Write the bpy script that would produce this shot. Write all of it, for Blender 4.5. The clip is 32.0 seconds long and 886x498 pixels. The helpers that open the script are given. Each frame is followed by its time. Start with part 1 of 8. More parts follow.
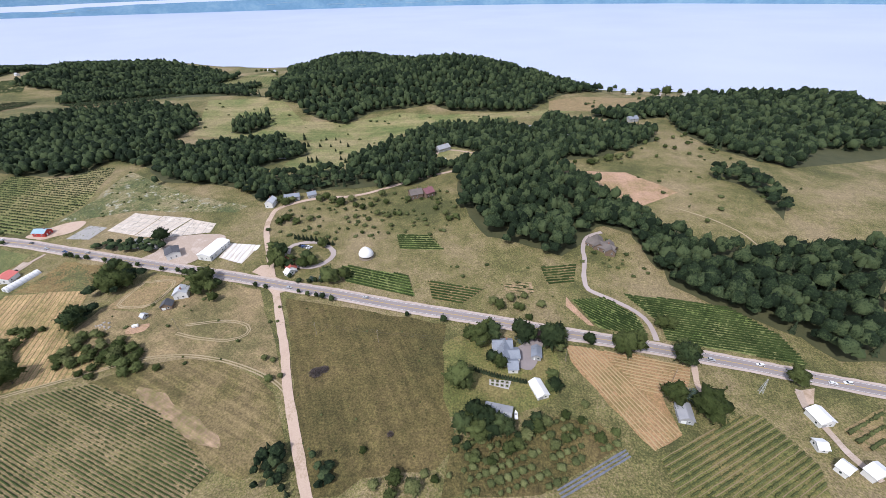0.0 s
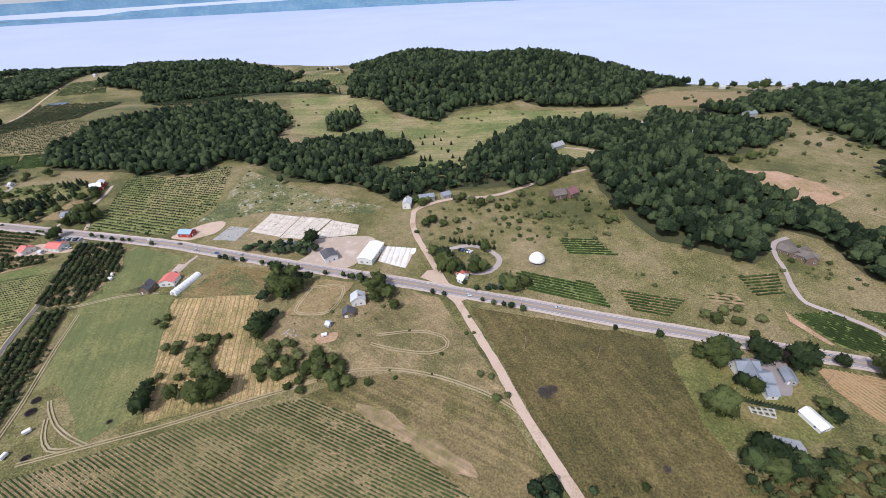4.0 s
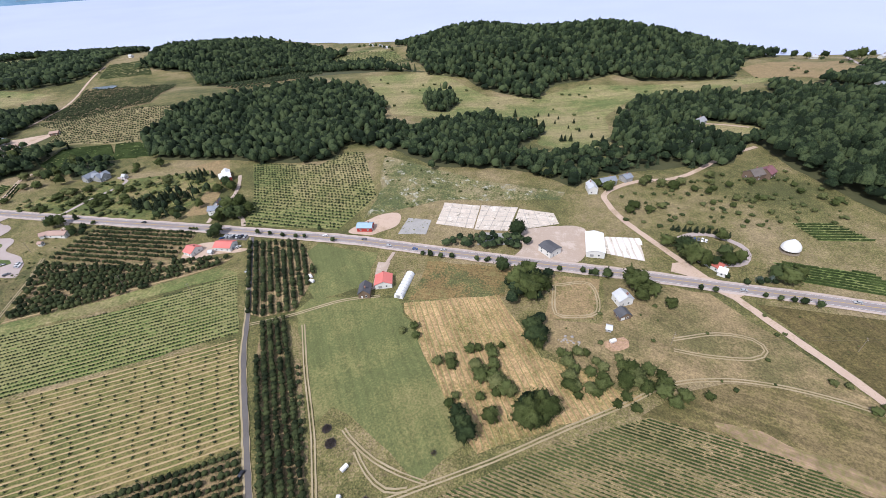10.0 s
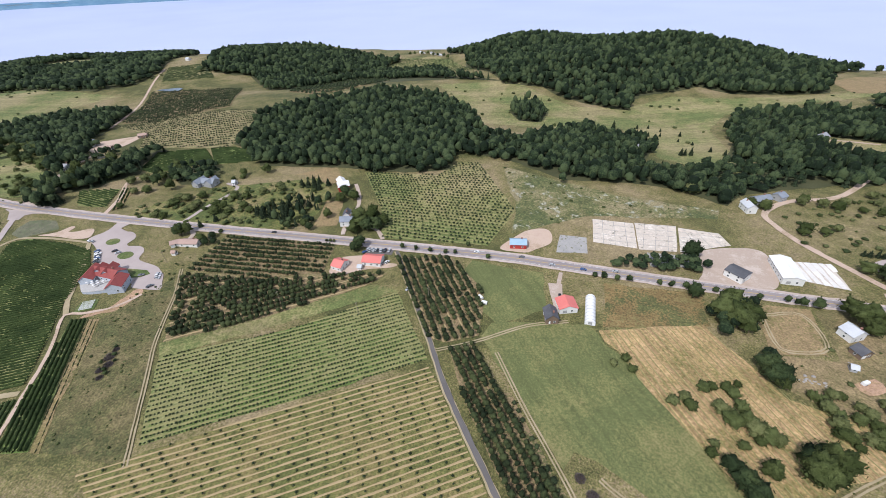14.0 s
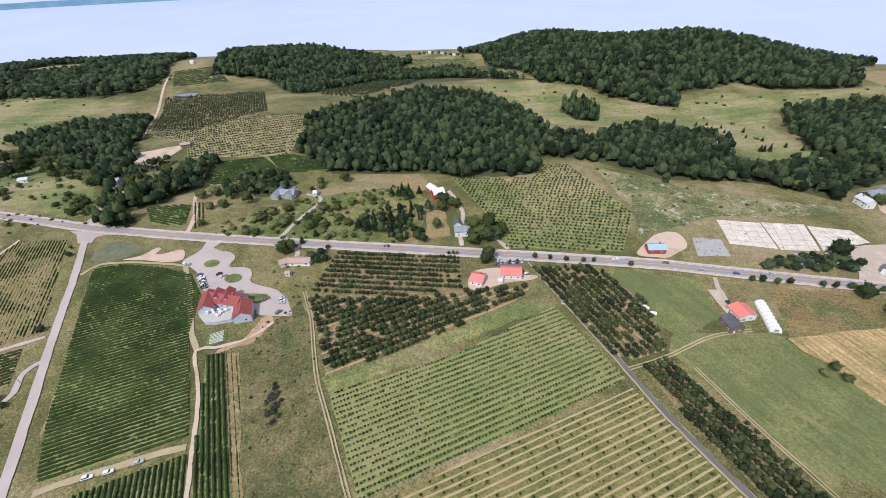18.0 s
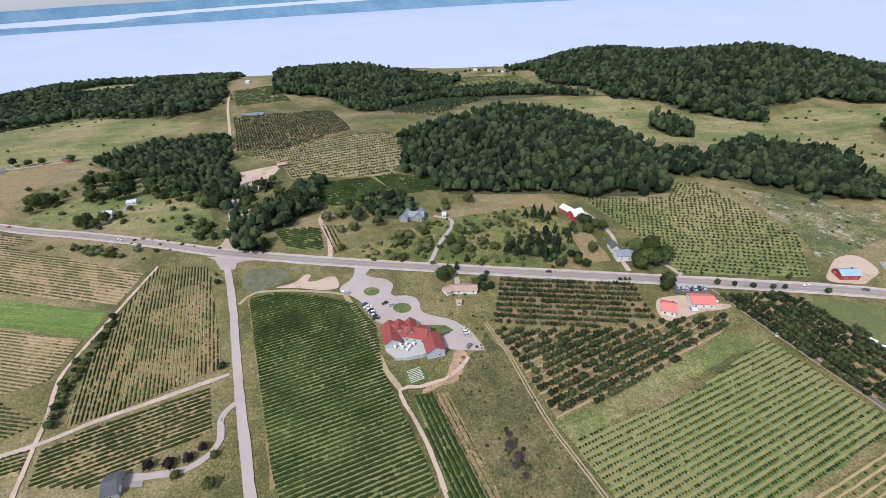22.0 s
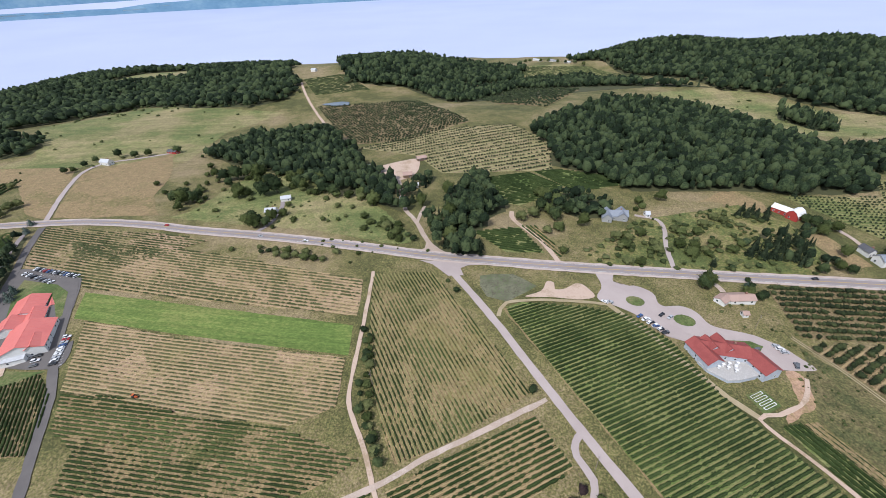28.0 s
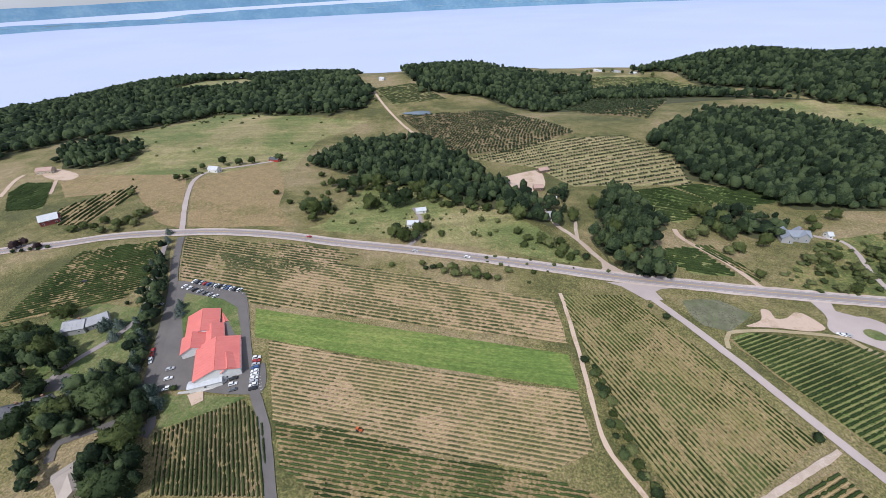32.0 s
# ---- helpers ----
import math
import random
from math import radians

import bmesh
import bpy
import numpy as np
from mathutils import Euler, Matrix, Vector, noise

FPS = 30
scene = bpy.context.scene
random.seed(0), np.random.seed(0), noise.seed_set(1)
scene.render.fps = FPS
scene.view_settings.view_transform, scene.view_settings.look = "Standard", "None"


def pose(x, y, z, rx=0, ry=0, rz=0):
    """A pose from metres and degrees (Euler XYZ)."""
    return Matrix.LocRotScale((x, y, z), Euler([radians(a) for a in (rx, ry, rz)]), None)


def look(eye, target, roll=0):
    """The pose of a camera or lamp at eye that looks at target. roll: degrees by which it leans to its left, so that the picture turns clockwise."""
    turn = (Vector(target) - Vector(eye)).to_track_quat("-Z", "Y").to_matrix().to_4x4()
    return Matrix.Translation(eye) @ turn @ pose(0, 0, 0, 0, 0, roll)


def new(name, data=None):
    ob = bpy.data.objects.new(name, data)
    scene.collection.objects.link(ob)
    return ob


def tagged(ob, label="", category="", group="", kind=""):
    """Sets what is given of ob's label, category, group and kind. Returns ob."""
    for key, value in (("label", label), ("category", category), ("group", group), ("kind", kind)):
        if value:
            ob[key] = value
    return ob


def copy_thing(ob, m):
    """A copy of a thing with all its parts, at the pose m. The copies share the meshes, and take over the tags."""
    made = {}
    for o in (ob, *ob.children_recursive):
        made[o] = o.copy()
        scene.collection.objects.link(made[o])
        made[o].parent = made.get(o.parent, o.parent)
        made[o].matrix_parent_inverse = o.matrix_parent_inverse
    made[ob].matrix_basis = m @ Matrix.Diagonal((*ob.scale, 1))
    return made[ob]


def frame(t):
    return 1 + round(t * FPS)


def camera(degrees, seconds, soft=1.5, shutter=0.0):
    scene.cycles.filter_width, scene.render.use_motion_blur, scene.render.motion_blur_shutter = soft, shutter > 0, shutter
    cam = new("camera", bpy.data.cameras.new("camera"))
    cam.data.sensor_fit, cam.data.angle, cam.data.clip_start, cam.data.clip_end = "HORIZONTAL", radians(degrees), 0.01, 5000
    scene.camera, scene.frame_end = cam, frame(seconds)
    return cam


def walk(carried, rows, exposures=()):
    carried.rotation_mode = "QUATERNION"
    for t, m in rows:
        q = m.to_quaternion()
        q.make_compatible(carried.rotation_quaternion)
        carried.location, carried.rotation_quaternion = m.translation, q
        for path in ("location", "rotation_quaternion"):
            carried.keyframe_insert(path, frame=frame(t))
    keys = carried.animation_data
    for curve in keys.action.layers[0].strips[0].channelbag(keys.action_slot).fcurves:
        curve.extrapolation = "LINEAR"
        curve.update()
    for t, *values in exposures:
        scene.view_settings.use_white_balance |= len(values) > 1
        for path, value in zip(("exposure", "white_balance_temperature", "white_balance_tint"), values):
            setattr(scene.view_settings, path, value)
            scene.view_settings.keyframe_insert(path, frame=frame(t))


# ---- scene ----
cam = camera(94.4, 32.0, soft=0.5)
METRES, EYE, TILT, LEAN, TURN = 1000.0, 214.5, -83.536, -27.203, 29.999
ROWS = [
    (0.0, 0.0, 0.0, 0.0, 26.71, 51.51, 23.58),
    (0.5, -0.0125, -0.0049, 0.0086, 27.01, 52.03, 23.39),
    (1.0, -0.0251, -0.0098, 0.0171, 27.17, 52.37, 22.99),
    (1.5, -0.0376, -0.0149, 0.0258, 27.3, 51.98, 22.48),
    (2.0, -0.05, -0.0198, 0.0343, 27.64, 51.98, 22.03),
    (2.5, -0.0628, -0.0247, 0.0426, 27.93, 52.05, 21.99),
    (3.0, -0.075, -0.0297, 0.0511, 28.2, 51.77, 21.97),
    (3.5, -0.0875, -0.035, 0.0595, 28.36, 51.84, 21.68),
    (4.0, -0.0999, -0.0403, 0.0678, 28.23, 51.82, 20.91),
    (4.5, -0.1122, -0.0457, 0.0763, 28.14, 51.2, 19.93),
    (6.5, -0.162, -0.0668, 0.1095, 27.06, 50.87, 19.75),
    (7.0, -0.1744, -0.0721, 0.1176, 27.31, 50.38, 19.64),
    (7.5, -0.1858, -0.0772, 0.1252, 27.75, 50.15, 19.45),
    (8.0, -0.1983, -0.0824, 0.1333, 28.11, 49.89, 19.57),
    (8.5, -0.2104, -0.0878, 0.1416, 28.29, 49.77, 20.33),
    (9.0, -0.2228, -0.0929, 0.1497, 28.38, 49.29, 21.34),
    (9.5, -0.235, -0.0982, 0.1581, 28.46, 49.31, 22.09),
    (10.0, -0.2474, -0.1033, 0.1663, 28.68, 49.42, 22.59),
    (10.5, -0.2594, -0.1087, 0.175, 28.83, 50.31, 22.66),
    (11.0, -0.2714, -0.114, 0.1833, 28.85, 51.55, 22.58),
    (11.5, -0.2832, -0.1197, 0.1918, 28.72, 52.73, 22.41),
    (12.0, -0.2952, -0.1252, 0.2002, 28.56, 53.09, 22.3),
    (12.5, -0.3073, -0.1306, 0.2085, 28.35, 52.84, 21.82),
    (13.0, -0.3193, -0.136, 0.2166, 28.22, 51.82, 21.03),
    (13.5, -0.3317, -0.1412, 0.2248, 28.17, 50.51, 20.57),
    (15.5, -0.3796, -0.1623, 0.2573, 27.23, 49.68, 24.04),
    (16.0, -0.3916, -0.1679, 0.2656, 27.2, 49.61, 24.22),
    (16.5, -0.4033, -0.1734, 0.2741, 27.26, 49.01, 24.17),
    (17.0, -0.4154, -0.1789, 0.2826, 27.22, 48.51, 24.25),
    (17.5, -0.4272, -0.1843, 0.2911, 27.35, 49.13, 24.55),
    (18.0, -0.4393, -0.1897, 0.2998, 27.67, 50.07, 24.97),
    (18.5, -0.451, -0.1951, 0.3086, 28.13, 50.93, 25.13),
    (19.0, -0.4629, -0.2006, 0.3172, 28.42, 51.79, 25.08),
    (19.5, -0.4746, -0.2062, 0.3259, 28.66, 52.24, 24.92),
    (20.0, -0.4864, -0.2119, 0.3348, 28.77, 52.06, 24.68),
    (20.5, -0.4982, -0.2176, 0.3433, 28.79, 51.6, 24.44),
    (21.0, -0.5098, -0.2233, 0.3521, 28.62, 51.63, 24.25),
    (21.5, -0.5215, -0.2288, 0.3606, 28.42, 51.87, 24.31),
    (22.0, -0.5332, -0.2342, 0.3693, 28.36, 52.38, 24.57),
    (22.5, -0.5447, -0.2395, 0.3781, 28.29, 52.42, 24.72),
    (23.0, -0.5566, -0.2446, 0.3867, 28.2, 52.16, 24.66),
    (23.5, -0.5686, -0.2497, 0.3952, 27.9, 51.78, 24.41),
    (24.0, -0.5804, -0.2547, 0.4037, 27.41, 51.58, 24.35),
    (24.5, -0.5923, -0.2598, 0.4122, 26.96, 51.6, 24.73),
    (25.0, -0.6044, -0.2648, 0.4207, 26.94, 51.39, 25.22),
    (25.5, -0.6164, -0.2699, 0.4292, 27.36, 51.22, 25.25),
    (26.0, -0.6283, -0.2753, 0.4377, 27.82, 51.16, 24.7),
    (26.5, -0.64, -0.2806, 0.4465, 27.93, 51.18, 24.03),
    (28.5, -0.6871, -0.3013, 0.4809, 27.8, 51.14, 25.3),
    (29.0, -0.6992, -0.3063, 0.4894, 27.92, 51.27, 25.46),
    (29.5, -0.7111, -0.3114, 0.4981, 28.09, 51.49, 25.28),
    (30.0, -0.7228, -0.3164, 0.5068, 28.29, 51.71, 24.89),
    (30.5, -0.7346, -0.3216, 0.5156, 28.24, 51.81, 24.31),
    (31.0, -0.7463, -0.3268, 0.5241, 28.19, 52.08, 23.68),
    (31.5, -0.7581, -0.3318, 0.5327, 28.04, 52.39, 23.12),
    (32.0, -0.77, -0.337, 0.5412, 27.93, 52.43, 22.78),
]
walk(cam, [(t, pose(0, 0, EYE, TILT, LEAN, TURN) @ pose(METRES * x, METRES * y, METRES * z, 90 + pitch, roll, yaw)) for t, x, y, z, yaw, pitch, roll in ROWS], [(0.0, 0.54, 6060, 13), (4.0, 0.46, 6080, 13), (9.0, 0.61, 6160, 13), (12.5, 0.37, 6020, 11), (16.0, 0.59, 6120, 10.5), (20.0, 0.45, 6100, 10.5), (32.0, 0.44, 6040, 10.5)])

# ---- world, sun ----
SUN_UP, SUN_AZ = 52.0, 205.0
world = bpy.data.worlds.new("sky")
scene.world = world
world.use_nodes = True
wn = world.node_tree.nodes
sky = wn.new("ShaderNodeTexSky")
sky.sky_type, sky.sun_disc = "NISHITA", False
sky.sun_elevation, sky.sun_rotation = radians(SUN_UP), radians(SUN_AZ)
sky.air_density, sky.dust_density, sky.ozone_density = 1.0, 1.7, 1.5
# thin high cloud spread over the whole sky
cloud, veil = wn.new("ShaderNodeTexNoise"), wn.new("ShaderNodeMix")
cloud.inputs["Scale"].default_value, cloud.inputs["Detail"].default_value = 2.2, 5
coord = wn.new("ShaderNodeTexCoord")
world.node_tree.links.new(coord.outputs["Generated"], cloud.inputs["Vector"])
veil.data_type = "RGBA"
thin = wn.new("ShaderNodeMapRange")
thin.inputs[1].default_value, thin.inputs[2].default_value, thin.inputs[3].default_value, thin.inputs[4].default_value = 0.3, 0.7, 0.35, 0.8
world.node_tree.links.new(cloud.outputs["Fac"], thin.inputs[0])
world.node_tree.links.new(thin.outputs[0], veil.inputs[0])
world.node_tree.links.new(sky.outputs[0], veil.inputs[6])
veil.inputs[7].default_value = (4.6, 4.8, 5.5, 1)
world.node_tree.links.new(veil.outputs[2], wn["Background"].inputs[0])
wn["Background"].inputs[1].default_value = 0.112
sun = new("sun", bpy.data.lights.new("sun", "SUN"))
sun.data.energy, sun.data.angle, sun.data.color = 2.55, radians(4), (1.0, 0.96, 0.9)
sun.matrix_world = look((0, 0, 0), (-math.sin(radians(SUN_AZ)) * math.cos(radians(SUN_UP)), -math.cos(radians(SUN_AZ)) * math.cos(radians(SUN_UP)), -math.sin(radians(SUN_UP))))

# ---- materials ----
MATS = {}


def mat(name, colors, scale=0.1, fine=1.5, rough=0.9, bump=0.3, metal=0.0, spots=None, spec=0.3, island=0.0, thing=0.0, stretch=(1, 1, 1), space="pos", dist=0.55, mid=0.0, broad=1.0, tuft=0.0, streak=None):
    """Procedural surface: colours blended by a broad noise and broken by a fine one; optional spots and piece-by-piece variation."""
    m = bpy.data.materials.new(name)
    m.use_nodes = True
    nt, n, k = m.node_tree, m.node_tree.nodes, m.node_tree.links.new
    b = n["Principled BSDF"]
    b.inputs["Roughness"].default_value, b.inputs["Metallic"].default_value = rough, metal
    b.inputs["Specular IOR Level"].default_value = spec
    mp = n.new("ShaderNodeMapping")
    mp.inputs["Scale"].default_value = stretch
    if space == "pos":
        k(n.new("ShaderNodeNewGeometry").outputs["Position"], mp.inputs[0])
    else:
        k(n.new("ShaderNodeTexCoord").outputs["Object"], mp.inputs[0])
    big, small = n.new("ShaderNodeTexNoise"), n.new("ShaderNodeTexNoise")
    for node, s, d in ((big, scale, 5), (small, fine, 4)):
        node.inputs["Scale"].default_value, node.inputs["Detail"].default_value, node.inputs["Roughness"].default_value = s, d, 0.62
        k(mp.outputs[0], node.inputs["Vector"])
    mixf = n.new("ShaderNodeMath")
    mixf.operation = "MULTIPLY_ADD"
    mixf.inputs[1].default_value = dist
    k(small.outputs["Fac"], mixf.inputs[0])
    half = n.new("ShaderNodeMath")
    half.operation = "MULTIPLY_ADD"
    half.inputs[1].default_value, half.inputs[2].default_value = broad, 0.5 - broad / 2 - dist / 2
    k(big.outputs["Fac"], half.inputs[0])
    k(half.outputs[0], mixf.inputs[2])
    fac = mixf.outputs[0]
    if mid:
        patch, more = n.new("ShaderNodeTexNoise"), n.new("ShaderNodeMath")
        patch.inputs["Scale"].default_value, patch.inputs["Detail"].default_value, patch.inputs["Distortion"].default_value = math.sqrt(scale * fine), 4, 0.2
        k(mp.outputs[0], patch.inputs["Vector"])
        more.operation = "MULTIPLY_ADD"
        more.inputs[1].default_value = mid
        k(patch.outputs["Fac"], more.inputs[0])
        less = n.new("ShaderNodeMath")
        less.operation = "SUBTRACT"
        less.inputs[1].default_value = mid / 2
        k(fac, less.inputs[0])
        k(less.outputs[0], more.inputs[2])
        fac = more.outputs[0]
    for amount, source in ((island, "island"), (thing, "thing")):
        if not amount:
            continue
        add = n.new("ShaderNodeMath")
        add.operation = "MULTIPLY_ADD"
        rnd = n.new("ShaderNodeNewGeometry").outputs["Random Per Island"] if source == "island" else n.new("ShaderNodeObjectInfo").outputs["Random"]
        k(rnd, add.inputs[0])
        add.inputs[1].default_value = amount
        sub = n.new("ShaderNodeMath")
        sub.operation = "SUBTRACT"
        sub.inputs[1].default_value = amount / 2
        k(fac, add.inputs[2])
        k(add.outputs[0], sub.inputs[0])
        fac = sub.outputs[0]
    ramp = n.new("ShaderNodeValToRGB")
    e = ramp.color_ramp.elements
    cols = colors if isinstance(colors[0], tuple) else [colors, tuple(c * 0.82 for c in colors)]
    while len(e) < len(cols):
        e.new(0.5)
    for i, c in enumerate(cols):
        e[i].position = 0.32 + 0.36 * i / (len(cols) - 1)
        e[i].color = (*c, 1)
    k(fac, ramp.inputs[0])
    out = ramp.outputs[0]
    if spots:
        color, size, cover = spots
        v = n.new("ShaderNodeTexNoise")
        v.inputs["Scale"].default_value, v.inputs["Detail"].default_value, v.inputs["Roughness"].default_value = size, 3, 0.7
        k(mp.outputs[0], v.inputs["Vector"])
        r2 = n.new("ShaderNodeValToRGB")
        r2.color_ramp.elements[0].position, r2.color_ramp.elements[1].position = 0.62 - cover * 0.3, 0.68 - cover * 0.25
        k(v.outputs["Fac"], r2.inputs[0])
        mx = n.new("ShaderNodeMix")
        mx.data_type = "RGBA"
        k(r2.outputs[0], mx.inputs[0])
        k(out, mx.inputs[6])
        mx.inputs[7].default_value = (*color, 1)
        out = mx.outputs[2]
    grain = []
    if tuft:  # clumps of grass and bare spots about a metre wide
        grain += [(mp.outputs[0], 0.8, 3, tuft), (mp.outputs[0], 0.15, 3, tuft * 0.45)]
    if streak:  # lines left by mowing, drilling or driving: direction in degrees, metres between, strength
        turned, drawn = n.new("ShaderNodeMapping"), n.new("ShaderNodeMapping")
        turned.inputs["Rotation"].default_value = (0, 0, -radians(streak[0]))
        drawn.inputs["Scale"].default_value = (0.035 / streak[1], 0.8 / streak[1], 0.02)
        k(mp.outputs[0], turned.inputs[0])
        k(turned.outputs[0], drawn.inputs[0])
        grain.append((drawn.outputs[0], 1.0, 2, streak[2]))
    for where, size, detail, amount in grain:
        g, r3, sc = n.new("ShaderNodeTexNoise"), n.new("ShaderNodeMapRange"), n.new("ShaderNodeVectorMath")
        g.inputs["Scale"].default_value, g.inputs["Detail"].default_value, g.inputs["Roughness"].default_value = size, detail, 0.7
        r3.inputs[1].default_value, r3.inputs[2].default_value, r3.inputs[3].default_value, r3.inputs[4].default_value = 0.37, 0.63, 1 - amount, 1 + amount
        sc.operation = "SCALE"
        k(where, g.inputs["Vector"])
        k(g.outputs["Fac"], r3.inputs[0])
        k(out, sc.inputs[0])
        k(r3.outputs[0], sc.inputs[3])
        out = sc.outputs[0]
    k(out, b.inputs["Base Color"])
    if bump:
        bp = n.new("ShaderNodeBump")
        bp.inputs["Strength"].default_value, bp.inputs["Distance"].default_value = bump, 0.5
        k(small.outputs["Fac"], bp.inputs["Height"])
        k(bp.outputs[0], b.inputs["Normal"])
    MATS[name] = m
    return m


mat("meadow", [(0.078, 0.081, 0.028), (0.138, 0.128, 0.045), (0.198, 0.164, 0.073), (0.259, 0.201, 0.113)], 0.012, 1.1, bump=0.7, dist=1.0, mid=0.2, broad=1.4, tuft=0.3)
mat("brown_meadow", [(0.069, 0.061, 0.021), (0.105, 0.085, 0.03), (0.135, 0.102, 0.042)], 0.025, 1.1, bump=0.6, dist=1.0, mid=0.25, broad=1.1, tuft=0.34, streak=(-57, 3.5, 0.16))
mat("straw_hay", [(0.393, 0.237, 0.129), (0.328, 0.205, 0.1), (0.218, 0.161, 0.066)], 0.03, 0.9, bump=0.5, dist=0.9, mid=0.3, tuft=0.2)
mat("bare_sand", [(0.445, 0.286, 0.198), (0.382, 0.246, 0.153), (0.254, 0.187, 0.089)], 0.03, 0.6, bump=0.4, dist=0.8, mid=0.3, tuft=0.2)
mat("green_turf", [(0.117, 0.131, 0.048), (0.161, 0.162, 0.06), (0.213, 0.19, 0.08)], 0.015, 0.8, bump=0.3, dist=0.8, mid=0.2, broad=1.7, tuft=0.12, streak=(-58, 2.2, 0.09))
mat("straw_rows", [(0.41, 0.277, 0.143), (0.319, 0.222, 0.102), (0.182, 0.161, 0.055)], 0.035, 0.7, bump=0.5, dist=0.9, mid=0.3, tuft=0.25, streak=(-64, 2.2, 0.2))
mat("rust_grass", [(0.109, 0.114, 0.043), (0.207, 0.136, 0.058), (0.171, 0.142, 0.058)], 0.04, 0.8, bump=0.5, dist=0.9, mid=0.3, broad=1.7, tuft=0.3, streak=(-5, 3.0, 0.12))
mat("lush_strip", [(0.095, 0.145, 0.032), (0.13, 0.18, 0.042), (0.185, 0.21, 0.06)], 0.03, 0.8, bump=0.4, dist=0.8, mid=0.25, stretch=(0.45, 1.0, 1.0), tuft=0.12, streak=(-2, 2.4, 0.12))
mat("weed_meadow", [(0.079, 0.096, 0.037), (0.147, 0.143, 0.057), (0.255, 0.214, 0.12)], 0.025, 0.6, bump=0.5, spots=((0.32, 0.31, 0.24), 0.11, 0.1), dist=1.1, mid=0.25, broad=1.7, tuft=0.32)
mat("pale_meadow", [(0.124, 0.148, 0.048), (0.197, 0.191, 0.073), (0.27, 0.227, 0.112)], 0.012, 0.4, bump=0.5, dist=0.8, mid=0.22, broad=1.7, tuft=0.28, streak=(20, 9.0, 0.12))
mat("dry_meadow", [(0.218, 0.171, 0.08), (0.295, 0.205, 0.11), (0.175, 0.148, 0.06)], 0.02, 0.5, bump=0.5, dist=1.1, mid=0.22, tuft=0.25)
mat("scrub_green", [(0.089, 0.109, 0.033), (0.158, 0.157, 0.05), (0.227, 0.185, 0.083)], 0.03, 0.5, bump=0.6, dist=1.1, mid=0.25, broad=1.7, tuft=0.35)
mat("lawn", [(0.079, 0.114, 0.034), (0.113, 0.139, 0.046), (0.173, 0.169, 0.073)], 0.04, 0.9, bump=0.4, dist=0.8, mid=0.2, broad=1.7, tuft=0.22)
mat("olive_meadow", [(0.104, 0.112, 0.034), (0.152, 0.146, 0.047), (0.197, 0.161, 0.064)], 0.03, 0.9, bump=0.6, dist=1.0, mid=0.2, broad=1.4, tuft=0.3)
mat("mown_meadow", [(0.1, 0.088, 0.032), (0.143, 0.115, 0.046), (0.196, 0.148, 0.071)], 0.03, 1.0, bump=0.5, dist=1.0, mid=0.25, broad=1.5, tuft=0.28, streak=(-18, 2.2, 0.2))
mat("weedy_strip", [(0.075, 0.08, 0.03), (0.12, 0.108, 0.043), (0.165, 0.135, 0.063)], 0.04, 1.0, bump=0.6, dist=1.0, mid=0.3, broad=1.5, tuft=0.36)
mat("straw_orchard", [(0.36, 0.3, 0.155), (0.29, 0.255, 0.12), (0.2, 0.19, 0.082)], 0.03, 0.7, bump=0.5, dist=1.0, mid=0.25, tuft=0.2)
mat("tan_meadow", [(0.135, 0.118, 0.05), (0.2, 0.158, 0.075), (0.26, 0.193, 0.104)], 0.03, 1.0, bump=0.5, dist=1.0, mid=0.3, broad=1.5, tuft=0.28, streak=(-30, 3.0, 0.12))
mat("lavender", [(0.123, 0.122, 0.074), (0.157, 0.15, 0.099), (0.095, 0.112, 0.054)], 0.05, 0.8, bump=0.6, dist=0.9, tuft=0.3)
mat("vine_floor", [(0.196, 0.157, 0.064), (0.291, 0.205, 0.11), (0.138, 0.124, 0.047)], 0.02, 0.7, bump=0.5, dist=1.1, mid=0.22, broad=1.7, tuft=0.25)
mat("vine_floor_dry", [(0.376, 0.262, 0.167), (0.294, 0.214, 0.118), (0.167, 0.152, 0.058)], 0.018, 0.6, bump=0.5, dist=1.1, mid=0.22, tuft=0.25)
mat("vine_floor_green", [(0.104, 0.157, 0.038), (0.152, 0.181, 0.058), (0.237, 0.228, 0.099)], 0.02, 0.6, bump=0.4, dist=0.8, mid=0.3, tuft=0.25)
mat("vine_floor_dark", [(0.09, 0.12, 0.042), (0.12, 0.145, 0.052), (0.155, 0.16, 0.065)], 0.03, 0.7, bump=0.5, dist=0.8, mid=0.3, tuft=0.25)
mat("orchard_floor", [(0.152, 0.133, 0.055), (0.273, 0.19, 0.109), (0.109, 0.109, 0.043)], 0.03, 0.7, bump=0.5, dist=1.1, mid=0.22, tuft=0.25)
mat("vine_floor_olive", [(0.17, 0.154, 0.061), (0.232, 0.193, 0.086), (0.309, 0.232, 0.125)], 0.02, 0.8, bump=0.5, dist=1.0, mid=0.2, tuft=0.25)
mat("bare_soil", [(0.392, 0.271, 0.176), (0.289, 0.21, 0.116), (0.19, 0.159, 0.068)], 0.05, 0.8, bump=0.4, dist=1.1, mid=0.3, broad=1.5, tuft=0.25, streak=(-19, 1.6, 0.16))
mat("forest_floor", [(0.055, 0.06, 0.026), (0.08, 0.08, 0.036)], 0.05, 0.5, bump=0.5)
mat("asphalt", [(0.247, 0.213, 0.211), (0.304, 0.259, 0.254)], 0.05, 3.0, rough=0.85, bump=0.1, stretch=(0.3, 1, 1))
